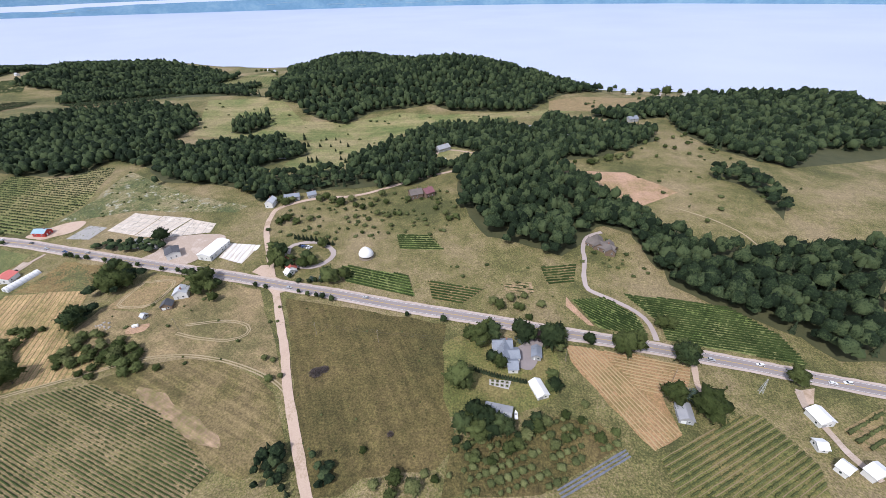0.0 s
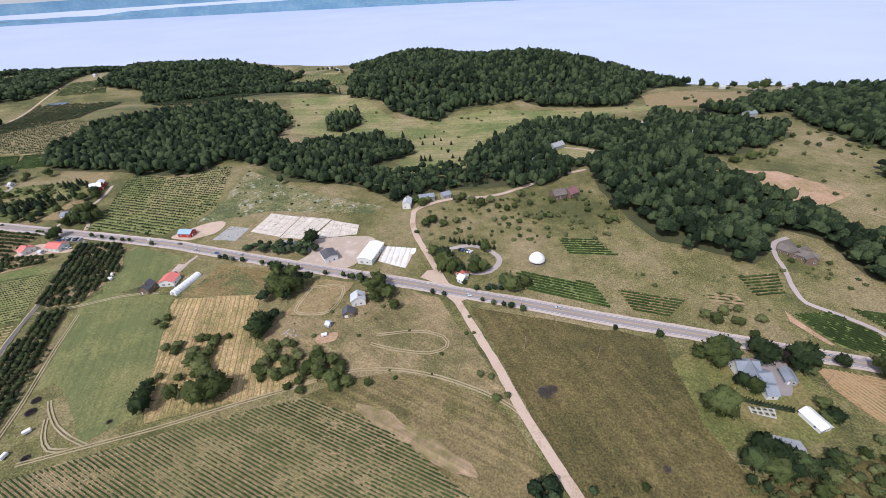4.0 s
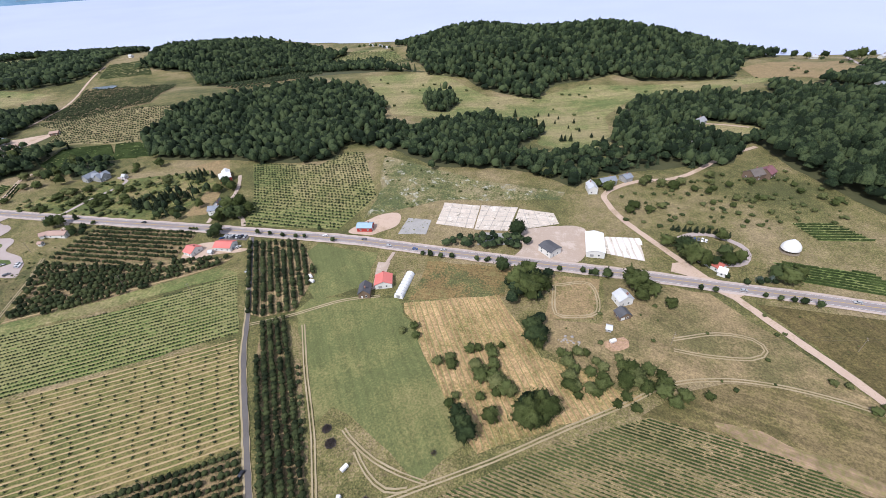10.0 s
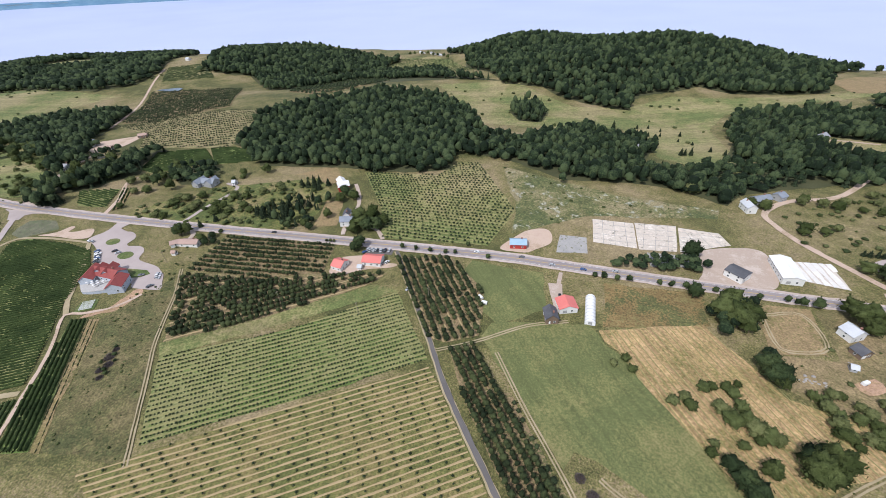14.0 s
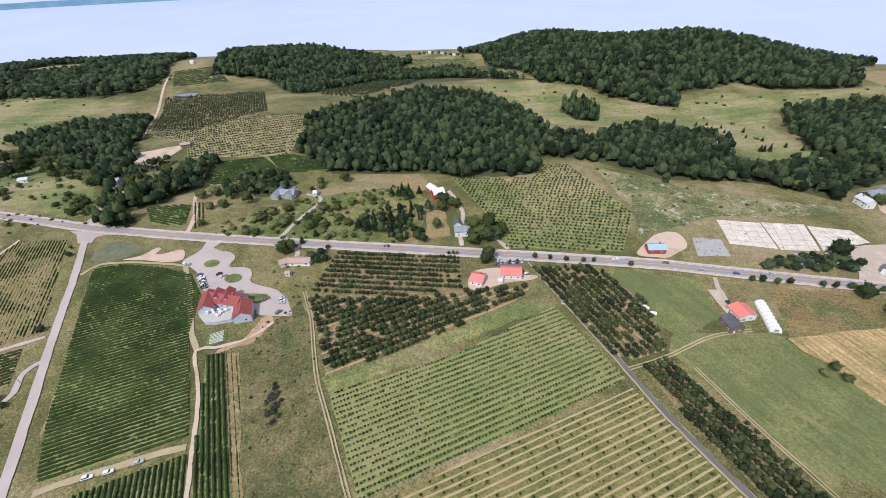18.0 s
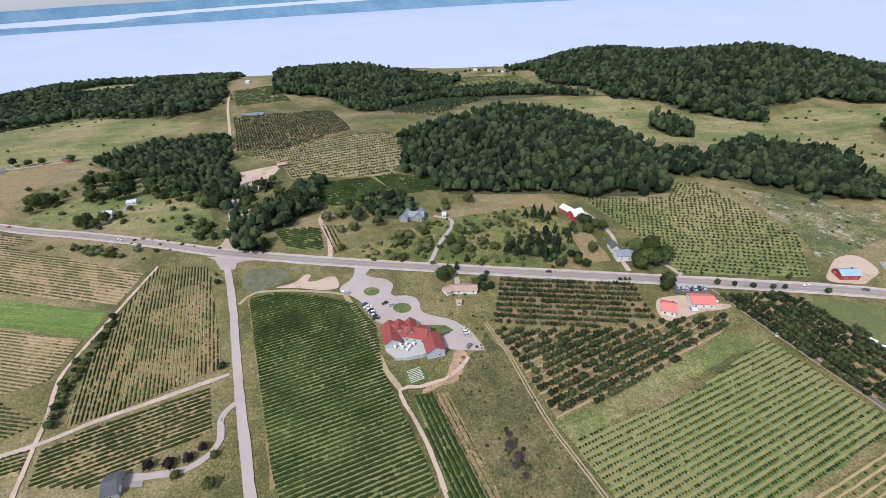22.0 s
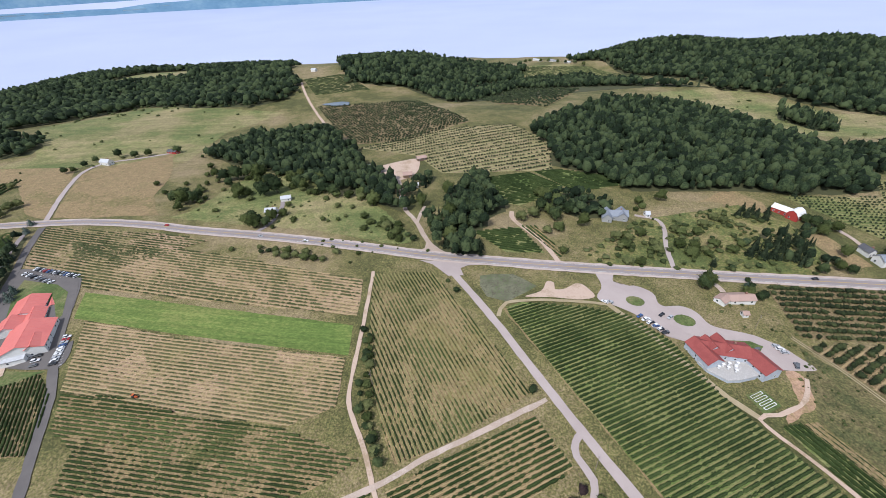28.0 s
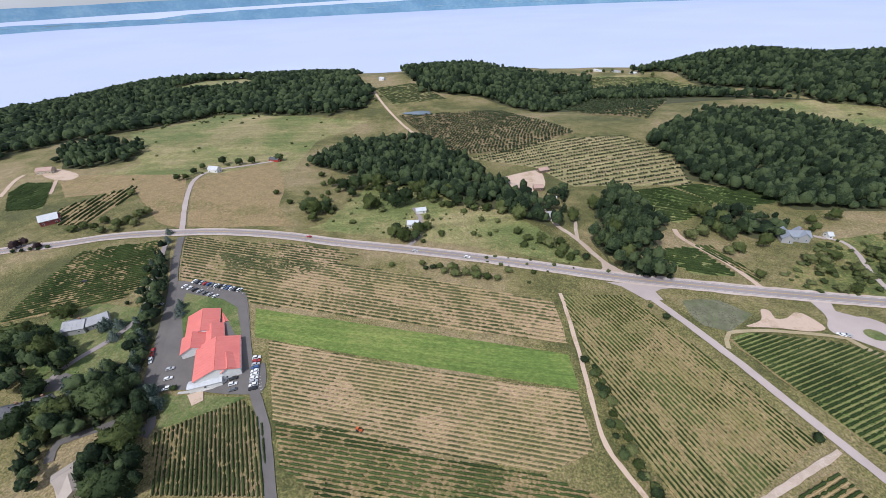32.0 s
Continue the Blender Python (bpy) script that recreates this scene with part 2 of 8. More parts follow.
mat("asphalt_pale", [(0.374, 0.31, 0.29), (0.439, 0.37, 0.344)], 0.05, 3.0, rough=0.85, bump=0.1)
mat("asphalt_dark", [(0.115, 0.104, 0.1), (0.155, 0.14, 0.132)], 0.06, 3.0, rough=0.85, bump=0.1)
mat("shoulder", [(0.525, 0.432, 0.385), (0.441, 0.355, 0.301)], 0.08, 2.0, bump=0.3)
mat("dirt_road", [(0.468, 0.345, 0.27), (0.52, 0.394, 0.31), (0.374, 0.276, 0.19)], 0.06, 0.8, bump=0.3)
mat("gravel", [(0.483, 0.384, 0.32), (0.399, 0.312, 0.249), (0.525, 0.432, 0.371)], 0.08, 1.2, bump=0.3)
mat("track", [(0.4, 0.325, 0.21), (0.31, 0.25, 0.145)], 0.08, 0.8, bump=0.3)
mat("concrete_white", [(0.64, 0.555, 0.475), (0.52, 0.45, 0.38), (0.7, 0.625, 0.55)], 0.08, 0.8, rough=0.9, bump=0.15, spots=((0.3, 0.27, 0.22), 0.25, 0.05), dist=0.8)
mat("concrete_grey", [(0.3, 0.29, 0.28), (0.38, 0.36, 0.34)], 0.15, 0.7, bump=0.2, spots=((0.15, 0.15, 0.08), 0.3, 0.15))
mat("line_white", [(0.75, 0.75, 0.73), (0.65, 0.65, 0.63)], 0.3, 2, bump=0)
mat("line_yellow", [(0.6, 0.42, 0.06), (0.52, 0.36, 0.06)], 0.3, 2, bump=0)
mat("leaf_far", [(0.009, 0.016, 0.008), (0.023, 0.037, 0.017), (0.061, 0.082, 0.036)], 0.05, 0.8, bump=1.0, island=0.42, spec=0.12, dist=0.8)
mat("leaf_pine", [(0.014, 0.022, 0.012), (0.026, 0.038, 0.019), (0.045, 0.058, 0.03)], 0.1, 1.1, bump=1.0, island=0.35, spec=0.12, dist=0.8)
mat("leaf", [(0.018, 0.029, 0.012), (0.036, 0.053, 0.021), (0.068, 0.09, 0.035)], 0.1, 1.8, bump=1.0, island=0.14, thing=0.4, spec=0.12, dist=0.7)
mat("leaf_light", [(0.035, 0.048, 0.014), (0.062, 0.077, 0.025), (0.096, 0.116, 0.041)], 0.1, 1.8, bump=1.0, island=0.15, thing=0.35, spec=0.12, dist=0.7)
mat("leaf_blue", [(0.05, 0.075, 0.06), (0.075, 0.105, 0.085), (0.12, 0.15, 0.13)], 0.2, 1.6, bump=1.0, island=0.2, thing=0.3, spec=0.15)
mat("leaf_red", [(0.02, 0.014, 0.015), (0.035, 0.021, 0.022), (0.05, 0.033, 0.033)], 0.4, 1.6, bump=1.0, island=0.2, thing=0.3, spec=0.15)
mat("leaf_scrub", [(0.035, 0.048, 0.017), (0.066, 0.082, 0.028), (0.11, 0.122, 0.05)], 0.06, 1.4, bump=1.0, island=0.45, spec=0.12, dist=0.8)
mat("leaf_pale", [(0.064, 0.076, 0.029), (0.106, 0.119, 0.045), (0.162, 0.17, 0.07)], 0.08, 1.4, bump=1.0, island=0.35, spec=0.12, dist=0.7)
mat("twigs_grey", [(0.1, 0.082, 0.08), (0.2, 0.165, 0.155), (0.06, 0.05, 0.05)], 0.5, 2.5, bump=1.0, island=0.3)
mat("leaf_vine", [(0.024, 0.04, 0.012), (0.044, 0.065, 0.02), (0.076, 0.102, 0.034)], 0.05, 1.5, bump=1.0, island=0.3, spec=0.15, dist=0.9)
mat("leaf_vine_dull", [(0.038, 0.05, 0.021), (0.066, 0.079, 0.032), (0.12, 0.122, 0.058)], 0.05, 1.5, bump=1.0, island=0.3, spec=0.15, dist=0.9)
mat("leaf_orchard", [(0.018, 0.026, 0.013), (0.034, 0.047, 0.022), (0.061, 0.077, 0.034)], 0.06, 1.5, bump=1.0, island=0.35, spec=0.12, dist=0.8)
mat("leaf_fruit", [(0.018, 0.026, 0.012), (0.036, 0.048, 0.02), (0.065, 0.079, 0.032)], 0.06, 1.5, bump=1.0, island=0.15, thing=0.35, spec=0.12, dist=0.7)
mat("bark", [(0.1, 0.075, 0.055), (0.15, 0.12, 0.09)], 0.8, 4, bump=0.6)
mat("pond_water", [(0.1, 0.13, 0.15), (0.15, 0.18, 0.2)], 0.05, 0.6, rough=0.22, bump=0.05, spec=0.5)
mat("post_wood", [(0.3, 0.25, 0.19), (0.2, 0.16, 0.12)], 0.8, 5, bump=0.3)


def water_mat():
    m = bpy.data.materials.new("lake_water")
    m.use_nodes = True
    n, k = m.node_tree.nodes, m.node_tree.links.new
    b = n["Principled BSDF"]
    # pale sky and soft cloud reflections are put into the base colour
    cloud_mirror, sky_tint = n.new("ShaderNodeTexNoise"), n.new("ShaderNodeMix")
    cloud_mirror.inputs["Scale"].default_value, cloud_mirror.inputs["Detail"].default_value = 0.0022, 3
    k(n.new("ShaderNodeNewGeometry").outputs["Position"], cloud_mirror.inputs["Vector"])
    sky_tint.data_type = "RGBA"
    sky_tint.inputs[6].default_value, sky_tint.inputs[7].default_value = (0.41, 0.455, 0.665, 1), (0.53, 0.572, 0.735, 1)
    k(cloud_mirror.outputs["Fac"], sky_tint.inputs[0])
    k(sky_tint.outputs[2], b.inputs["Base Color"])
    b.inputs["Roughness"].default_value, b.inputs["IOR"].default_value = 0.35, 1.33
    b.inputs["Specular IOR Level"].default_value = 0.5
    g, w = n.new("ShaderNodeNewGeometry"), n.new("ShaderNodeTexNoise")
    w.inputs["Scale"].default_value, w.inputs["Detail"].default_value = 0.12, 4
    k(g.outputs["Position"], w.inputs["Vector"])
    bp = n.new("ShaderNodeBump")
    bp.inputs["Strength"].default_value, bp.inputs["Distance"].default_value = 0.15, 1.0
    k(w.outputs["Fac"], bp.inputs["Height"])
    k(bp.outputs[0], b.inputs["Normal"])
    MATS["lake_water"] = m


water_mat()


# ---- the lie of the land: gentle swells on a lattice, two wooded hills, the shore ----
SWELL_X = [-2380 + 240 * i for i in range(14)]
SWELL_NEAR = [
    [0, 1, 1, 0, 2, 6, 2, -3, -6, -6, -14, -10, -3, 0],
    [0, 5, 7, 3, 5, 2, -2, 3, -2, -5, -1, -3, -3, -2],
    [0, 10, 13, 1, 19, 11, 13, 2, -3, 0, -5, -14, -2, -6],
    [0, 6, 9, 22, 8, 6, 5, 4, 10, 0, 5, -1, 1, -2],
]
SWELL_FAR = [
    [-1, -1, -9, 7, 7, -9, 19, 7, -6, -13, -2, 2, -20, -2],
    [-20, -3, -7, -11, 9, 9, -15, 9, -1, -3, -10, -2, -7, -9],
    [-26, -4, 2, 7, 10, 21, -13, -27, 10, 22, -1, -21, -18, -25],
    [-19, -8, -10, -6, -9, -1, -25, 3, 14, -11, -24, -16, -4, -3],
    [-2, -5, -23, -18, -22, -8, -23, -18, -37, -33, -7, -1, 0, 0],
]
SHORE = [(-4000, -300), (-2650, 600), (-2440, 960), (-2350, 1240), (-2150, 1345), (-1900, 1385), (-1450, 1440), (-1000, 1490), (-790, 1470),
         (-500, 1420), (-250, 1330), (0, 1220), (220, 1125), (360, 1120), (760, 1030), (1100, 900), (1600, 500), (2600, -500)]
LAKE_Z = -18.0
HILLS = [(-375, 900, 150, 85, 17), (-470, 1235, 140, 105, 13), (-120, 1140, 140, 110, 24), (20, 1110, 80, 80, 5), (-670, 1310, 85, 80, -17), (-1190, 1350, 150, 150, 8), (600, 1000, 120, 110, 12)]


def shore_y(x):
    return np.interp(x, [p[0] for p in SHORE], [p[1] for p in SHORE])


def land(x, y):
    """Height of the ground at x, y (numbers or arrays)."""
    x, y = np.asarray(x, float), np.asarray(y, float)
    z = np.full(np.broadcast(x, y).shape, 18.0)
    for j, row in enumerate(SWELL_NEAR + SWELL_FAR):
        ey = np.exp(-((y + 200 - 210 * j) / 170) ** 2)
        for cx, h in zip(SWELL_X, row):
            if h:
                z = z + h * np.exp(-((x - cx) / 190) ** 2) * ey
    for cx, cy, wx, wy, h in HILLS:
        z = z + h * np.exp(-((x - cx) / wx) ** 2 - ((y - cy) / wy) ** 2)
    k = np.clip((shore_y(x) - y) / 90, -1, 1)
    s = np.clip(k, 0, 1) ** 2 * (3 - 2 * np.clip(k, 0, 1))
    z = LAKE_Z - 1 + np.maximum(z - LAKE_Z + 1, 2.5) * s + np.minimum(k, 0) * 12
    return z if z.shape else float(z)


# ---- the plan, in metres ----
CENTER_ROAD = [(-2300, -60), (-1800, 90), (-1560, 160), (-1431, 219), (-1389, 233), (-1350, 252), (-1305, 266), (-1256, 276), (-1202, 278), (-1148, 273), (-1097, 270), (-1050, 266), (-1005, 261), (-988, 259), (-928, 252), (-869, 251), (-817, 252), (-738, 255), (-638, 258), (-543, 259), (-455, 258), (-420, 255), (-345, 248), (-284, 243), (-228, 239), (-180, 234), (-125, 229), (-79, 224), (-24, 220), (43, 215), (80, 213), (149, 208), (186, 204), (228, 199), (300, 191), (420, 176), (600, 150), (900, 100)]
SIDE_ROAD = [(-922, 248), (-884, 196), (-858, 157), (-838, 127), (-810, 87), (-758, 13)]
CROSS_TRACK = [(-850, 137), (-880, 117), (-907, 100), (-929, 84), (-961, 67), (-1040, 25)]
VINE_TRACK = [(-969, 228), (-962, 184), (-957, 145), (-953, 123), (-939, 102), (-929, 84), (-922, 72), (-877, -6)]
HOUSE_DRIVE = [(-835, 120), (-838, 116), (-838, 109), (-832, 99), (-833, 91), (-840, 83), (-852, 79), (-865, 76)]
NORTH_DRIVE = [(-924, 254), (-933, 267), (-941, 281), (-950, 299), (-957, 311), (-966, 324), (-976, 353), (-989, 392), (-1006, 416), (-1025, 421)]
ORCHARD_ROAD = [(-1077, 494), (-1205, 686), (-1271, 790), (-1325, 888)]
NORTH_BRANCH = [(-951, 302), (-951, 320), (-950, 334)]
KNOLL_DRIVE = [(-1101, 348), (-1089, 325), (-1086, 307), (-1083, 291), (-1086, 279), (-1089, 271)]
VINE_PATH = [(-834, 257), (-846, 285), (-867, 316), (-869, 332)]
BLUE_DRIVE = [(-751, 261), (-748, 290), (-742, 317), (-744, 332), (-761, 338)]
WHITE_DRIVE = [(-597, 267), (-601, 286), (-601, 314), (-610, 339), (-620, 356)]
WHITE_DRIVE_B = [(-560, 266), (-568, 277), (-577, 282)]
LANE = [(-543, 252), (-516, 203), (-494, 164), (-477, 132), (-448, 88), (-398, 13)]
FARM_TRACK = [(-490, 159), (-475, 166), (-462, 173), (-436, 189), (-410, 197)]
FARM_DRIVE = [(-414, 246), (-418, 211)]
FIELD_TRACK = [(-378, 64), (-351, 79), (-322, 95), (-291, 114), (-257, 134), (-233, 149), (-208, 156), (-183, 157), (-157, 153), (-135, 146), (-122, 138), (-116, 132)]
OVAL_TRACK = [(-223, 182), (-196, 190), (-178, 188), (-174, 180), (-184, 173), (-206, 172), (-224, 174)]
DIRT_ROAD = [(-179, 230), (-160, 200), (-141, 171), (-124, 142), (-102, 109), (-86, 86), (-35, 12)]
UPPER_ROAD = [(-188, 242), (-208, 273), (-230, 308), (-240, 335), (-240, 356), (-211, 381), (-164, 397), (-110, 448), (-69, 477)]
OVAL_DRIVE = [(-185, 259), (-194, 284), (-188, 292), (-173, 296), (-157, 289), (-150, 279), (-153, 267), (-162, 259), (-177, 259)]
CURVY_DRIVE = [(104, 219), (103, 234), (96, 246), (80, 257), (65, 265), (63, 281), (66, 304), (66, 320), (72, 338), (86, 348)]
BARN_DRIVE = [(122, 201), (119, 186), (120, 178), (126, 174)]
FARM_LANE = [(178, 192), (175, 179), (178, 167), (181, 152), (187, 138)]
SHORE_ROAD = [(331, 1069), (261, 877), (262, 795), (285, 757)]
WOOD_DRIVE = [(-127, 505), (-108, 544), (-104, 570), (-79, 565), (-49, 547)]
HILL_ROAD = [(-1295, 269), (-1347, 340), (-1377, 391), (-1376, 424), (-1351, 445), (-1321, 475)]
GREY_DRIVE = [(-1298, 255), (-1272, 213), (-1251, 178), (-1246, 162), (-1250, 144), (-1258, 128), (-1260, 115)]
WINERY_LANE = [(-1289, 261), (-1268, 229), (-1241, 191), (-1220, 156), (-1207, 132), (-1199, 118)]
WINERY_LOOP = [(-1239, 198), (-1224, 203), (-1205, 202), (-1188, 193), (-1166, 164), (-1152, 144), (-1136, 124), (-1122, 109), (-1101, 78), (-1051, 3)]
HOUSE_LOOP = [(-1183, 103), (-1178, 94), (-1194, 100), (-1209, 91), (-1220, 83), (-1216, 74)]
WEST_DRIVE = [(-1568, 319), (-1595, 356), (-1601, 374)]
WEST_DRIVE_B = [(-1549, 371), (-1511, 329)]
EAST_PATH = [(168, 404), (195, 387), (213, 368), (220, 349)]
OAK_DRIVE = [(-737, 253), (-728, 244), (-726, 237)]
BLOCK_TRACK = [(-703, 199), (-688, 175), (-674, 146), (-664, 127), (-652, 109), (-637, 86), (-620, 60)]
STRIP_TRACK = [(-711, 168), (-715, 159), (-723, 150), (-736, 143), (-747, 139), (-733, 120), (-721, 102), (-707, 76), (-692, 50)]
TURF_TRACK = [(-399, 99), (-391, 93), (-378, 86), (-364, 82), (-351, 80)]
TURF_TRACK_B = [(-389, 89), (-380, 80), (-369, 74), (-359, 76)]
PADDOCK_LOOP = [(-290, 222), (-266, 226), (-264, 199), (-286, 193), (-291, 200), (-290, 222)]
TURF_EDGE = [(-453, 164), (-435, 130), (-415, 96), (-403, 72), (-396, 58)]
EDGE_TRACK = [(-806, 214), (-800, 207), (-786, 191), (-775, 174), (-764, 160), (-757, 150), (-747, 140)]
HEAD_TRACK = [(-877, 193), (-872, 206), (-848, 212), (-821, 214), (-806, 214)]
DARK_TRACK = [(-771, 54), (-757, 62), (-743, 69), (-728, 77), (-714, 83)]
FIELDS = []
FIELDS.append(("straw_hay", [(44, 204), (85, 204), (119, 199), (113, 181), (94, 177), (99, 149), (82, 136), (64, 162), (45, 191)]))
FIELDS.append(("brown_meadow", [(-165, 220), (-103, 215), (-39, 211), (-36, 177), (-31, 152), (-18, 124), (-28, 109), (-63, 98), (-71, 89), (-84, 87), (-118, 139)]))
FIELDS.append(("bare_sand", [(72, 484), (133, 488), (179, 440), (135, 406), (109, 423)]))
FIELDS.append(("green_turf", [(-480, 249), (-426, 244), (-424, 207), (-454, 186), (-481, 209), (-489, 233)]))
FIELDS.append(("green_turf", [(-464, 175), (-458, 188), (-429, 192), (-397, 197), (-377, 167), (-358, 138), (-337, 100), (-355, 80), (-398, 106), (-410, 111), (-415, 100)]))
FIELDS.append(("straw_rows", [(-392, 193), (-328, 208), (-313, 182), (-299, 159), (-287, 155), (-275, 151), (-257, 141), (-244, 141), (-291, 117), (-331, 97), (-352, 125)]))
FIELDS.append(("mown_meadow", [(-250, 128), (-227, 146), (-203, 155), (-175, 155), (-147, 147), (-131, 139), (-121, 127), (-106, 105), (-122, 88), (-140, 92), (-190, 109), (-245, 126)]))
FIELDS.append(("tan_meadow", [(-250, 234), (-190, 226), (-150, 175), (-125, 142), (-150, 152), (-200, 157), (-235, 150), (-255, 142), (-285, 158), (-300, 165), (-300, 190), (-262, 190), (-256, 230)]))
FIELDS.append(("rust_grass", [(-384, 239), (-320, 237), (-324, 207), (-389, 196)]))
FIELDS.append(("bare_strip", [(-216, 130), (-204, 130), (-180, 122), (-158, 113), (-142, 104), (-156, 102), (-178, 110), (-200, 118)]))
FIELDS.append(("lush_strip", [(-1172, 186), (-1072, 181), (-967, 175), (-963, 152), (-1065, 156), (-1158, 162)]))
FIELDS.append(("weed_meadow", [(-472, 413), (-359, 367), (-276, 354), (-283, 339), (-391, 326), (-453, 290), (-452, 331)]))
FIELDS.append(("pale_meadow", [(-631, 792), (-497, 834), (-384, 707), (-300, 717), (-219, 776), (-128, 773), (47, 812), (202, 953), (145, 819), (-165, 691), (-205, 621), (-211, 536), (-214, 433), (-300, 476), (-324, 610), (-421, 581), (-514, 582)]))
FIELDS.append(("far_green", [(-1951, 1006), (-1970, 1182), (-1853, 1219), (-1698, 1042), (-1815, 1003)]))
FIELDS.append(("cove_green", [(-853, 1253), (-725, 1219), (-678, 1113), (-820, 1133)]))
FIELDS.append(("olive_meadow", [(-1630, 561), (-1595, 737), (-1440, 706), (-1272, 696), (-1313, 578), (-1282, 447), (-1398, 403), (-1456, 357), (-1519, 350), (-1485, 429)]))
FIELDS.append(("dry_meadow", [(-1377, 391), (-1319, 471), (-1261, 389), (-1238, 336), (-1201, 297), (-1298, 279)]))
FIELDS.append(("dry_meadow", [(-1515, 384), (-1398, 403), (-1301, 275), (-1330, 282), (-1415, 345), (-1484, 323), (-1539, 364)]))
FIELDS.append(("lavender", [(-893, 232), (-869, 238), (-852, 227), (-871, 206), (-886, 211)]))
FIELDS.append(("scrub_green", [(-815, 272), (-761, 330), (-666, 365), (-637, 337), (-635, 295), (-650, 266), (-810, 256)]))
FIELDS.append(("knoll_dry", [(-1176, 306), (-1153, 421), (-1041, 372), (-951, 271), (-1046, 282), (-1189, 293)]))
FIELDS.append(("house_lawn", [(-33, 198), (28, 202), (37, 180), (26, 154), (-24, 138), (-34, 169)]))
FIELDS.append(("dry_patch", [(-637, 320), (-619, 321), (-607, 279), (-628, 274)]))
FIELDS.append(("dry_patch", [(-698, 369), (-660, 397), (-642, 371), (-646, 348), (-686, 370)]))
FIELDS.append(("track_verge", [(-663, 131), (-547, 211), (-527, 208), (-655, 120)]))
FIELDS.append(("paddock", [(-290, 233), (-258, 231), (-266, 194), (-297, 189)]))
FIELDS.append(("meadow_strip", [(-719, 143), (-710, 167), (-702, 192), (-686, 173), (-671, 142), (-662, 127), (-637, 86), (-622, 61), (-668, 58), (-683, 80)]))
FIELDS.append(("sw_lawn", [(-1305, 157), (-1286, 173), (-1254, 175), (-1237, 166), (-1217, 131), (-1203, 112), (-1216, 95), (-1228, 82), (-1240, 80), (-1273, 110), (-1300, 130)]))
FIELDS.append(("winery_lawn", [(-1188, 116), (-1139, 123), (-1143, 118), (-1175, 98)]))
FIELDS.append(("sand_pile", [(-263, 175), (-250, 180), (-249, 174), (-258, 168)]))
FIELDS.append(("dark_verge", [(-875, 200), (-869, 202), (-785, 81), (-794, 80), (-838, 147)]))
FIELDS.append(("winery_soil", [(-719, 173), (-710, 168), (-709, 158), (-723, 146), (-735, 139), (-732, 145), (-722, 153)]))
FIELDS.append(("mid_clear", [(-117, 578), (-86, 584), (-39, 544), (-45, 503), (-99, 499)]))
FIELDS.append(("shore_field", [(65, 891), (133, 944), (224, 955), (277, 989), (247, 860), (169, 783), (128, 805), (61, 810)]))
PAVED = []
PAVED.append(("slab_a", [(-386, 322), (-353, 320), (-355, 284), (-388, 288)]))
PAVED.append(("slab_b", [(-352, 321), (-319, 321), (-326, 284), (-354, 283)]))
PAVED.append(("slab_c", [(-318, 319), (-288, 315), (-284, 299), (-324, 284)]))
PAVED.append(("grey_pad", [(-414, 294), (-393, 293), (-393, 272), (-417, 270)]))
PAVED.append(("yard", [(-324, 282), (-278, 297), (-262, 288), (-272, 250), (-318, 246), (-313, 266)]))
PAVED.append(("strips", [(-252, 284), (-224, 285), (-224, 256), (-250, 262)]))
PAVED.append(("old_beds", [(-349, 280), (-316, 280), (-315, 266), (-349, 263)]))
PAVED.append(("winery_lot", [(-809, 251), (-807, 233), (-811, 223), (-811, 217), (-801, 213), (-791, 207), (-785, 201), (-779, 193), (-773, 189), (-768, 193), (-762, 195), (-755, 197), (-748, 197), (-740, 196), (-731, 195), (-726, 192), (-724, 188), (-726, 183), (-727, 176), (-724, 173), (-712, 173), (-702, 175), (-706, 182), (-712, 190), (-719, 195), (-724, 198), (-734, 200), (-744, 202), (-748, 206), (-750, 212), (-754, 217), (-761, 219), (-769, 217), (-773, 220), (-773, 227), (-777, 233), (-785, 236), (-794, 234), (-798, 239), (-797, 245), (-798, 253)]))
PAVED.append(("gravel_lot", [(-860, 214), (-849, 221), (-844, 232), (-839, 231), (-839, 224), (-832, 226), (-824, 233), (-818, 230), (-813, 221), (-824, 216), (-841, 216)]))
PAVED.append(("main_lot", [(-1246, 200), (-1238, 205), (-1195, 203), (-1181, 191), (-1149, 144), (-1142, 145), (-1133, 127), (-1151, 122), (-1176, 121), (-1199, 117), (-1209, 135), (-1227, 170)]))
PAVED.append(("shop_lot", [(-570, 256), (-546, 258), (-546, 247), (-569, 245)]))
PAVED.append(("farm_yard", [(-1036, 421), (-1015, 439), (-984, 456), (-975, 438), (-976, 408), (-997, 392)]))
PAVED.append(("shed_pad", [(-423, 233), (-413, 233), (-413, 208), (-418, 202)]))
PAVED.append(("drive_court", [(7, 192), (22, 207), (28, 205), (20, 180), (7, 184)]))
PAVED.append(("west_yard", [(-1595, 392), (-1573, 394), (-1530, 382), (-1528, 365), (-1565, 370)]))
PAVED.append(("house_court", [(-1267, 111), (-1255, 120), (-1236, 117), (-1241, 111), (-1259, 106)]))
PAVED.append(("far_bare", [(47, 254), (51, 246), (64, 226), (60, 226), (46, 243)]))
PAVED.append(("north_apron", [(-943, 254), (-937, 262), (-937, 270), (-931, 268), (-924, 261), (-913, 254)]))
PAVED.append(("side_apron", [(-938, 245), (-927, 241), (-914, 229), (-903, 231), (-906, 239), (-901, 243), (-888, 246)]))
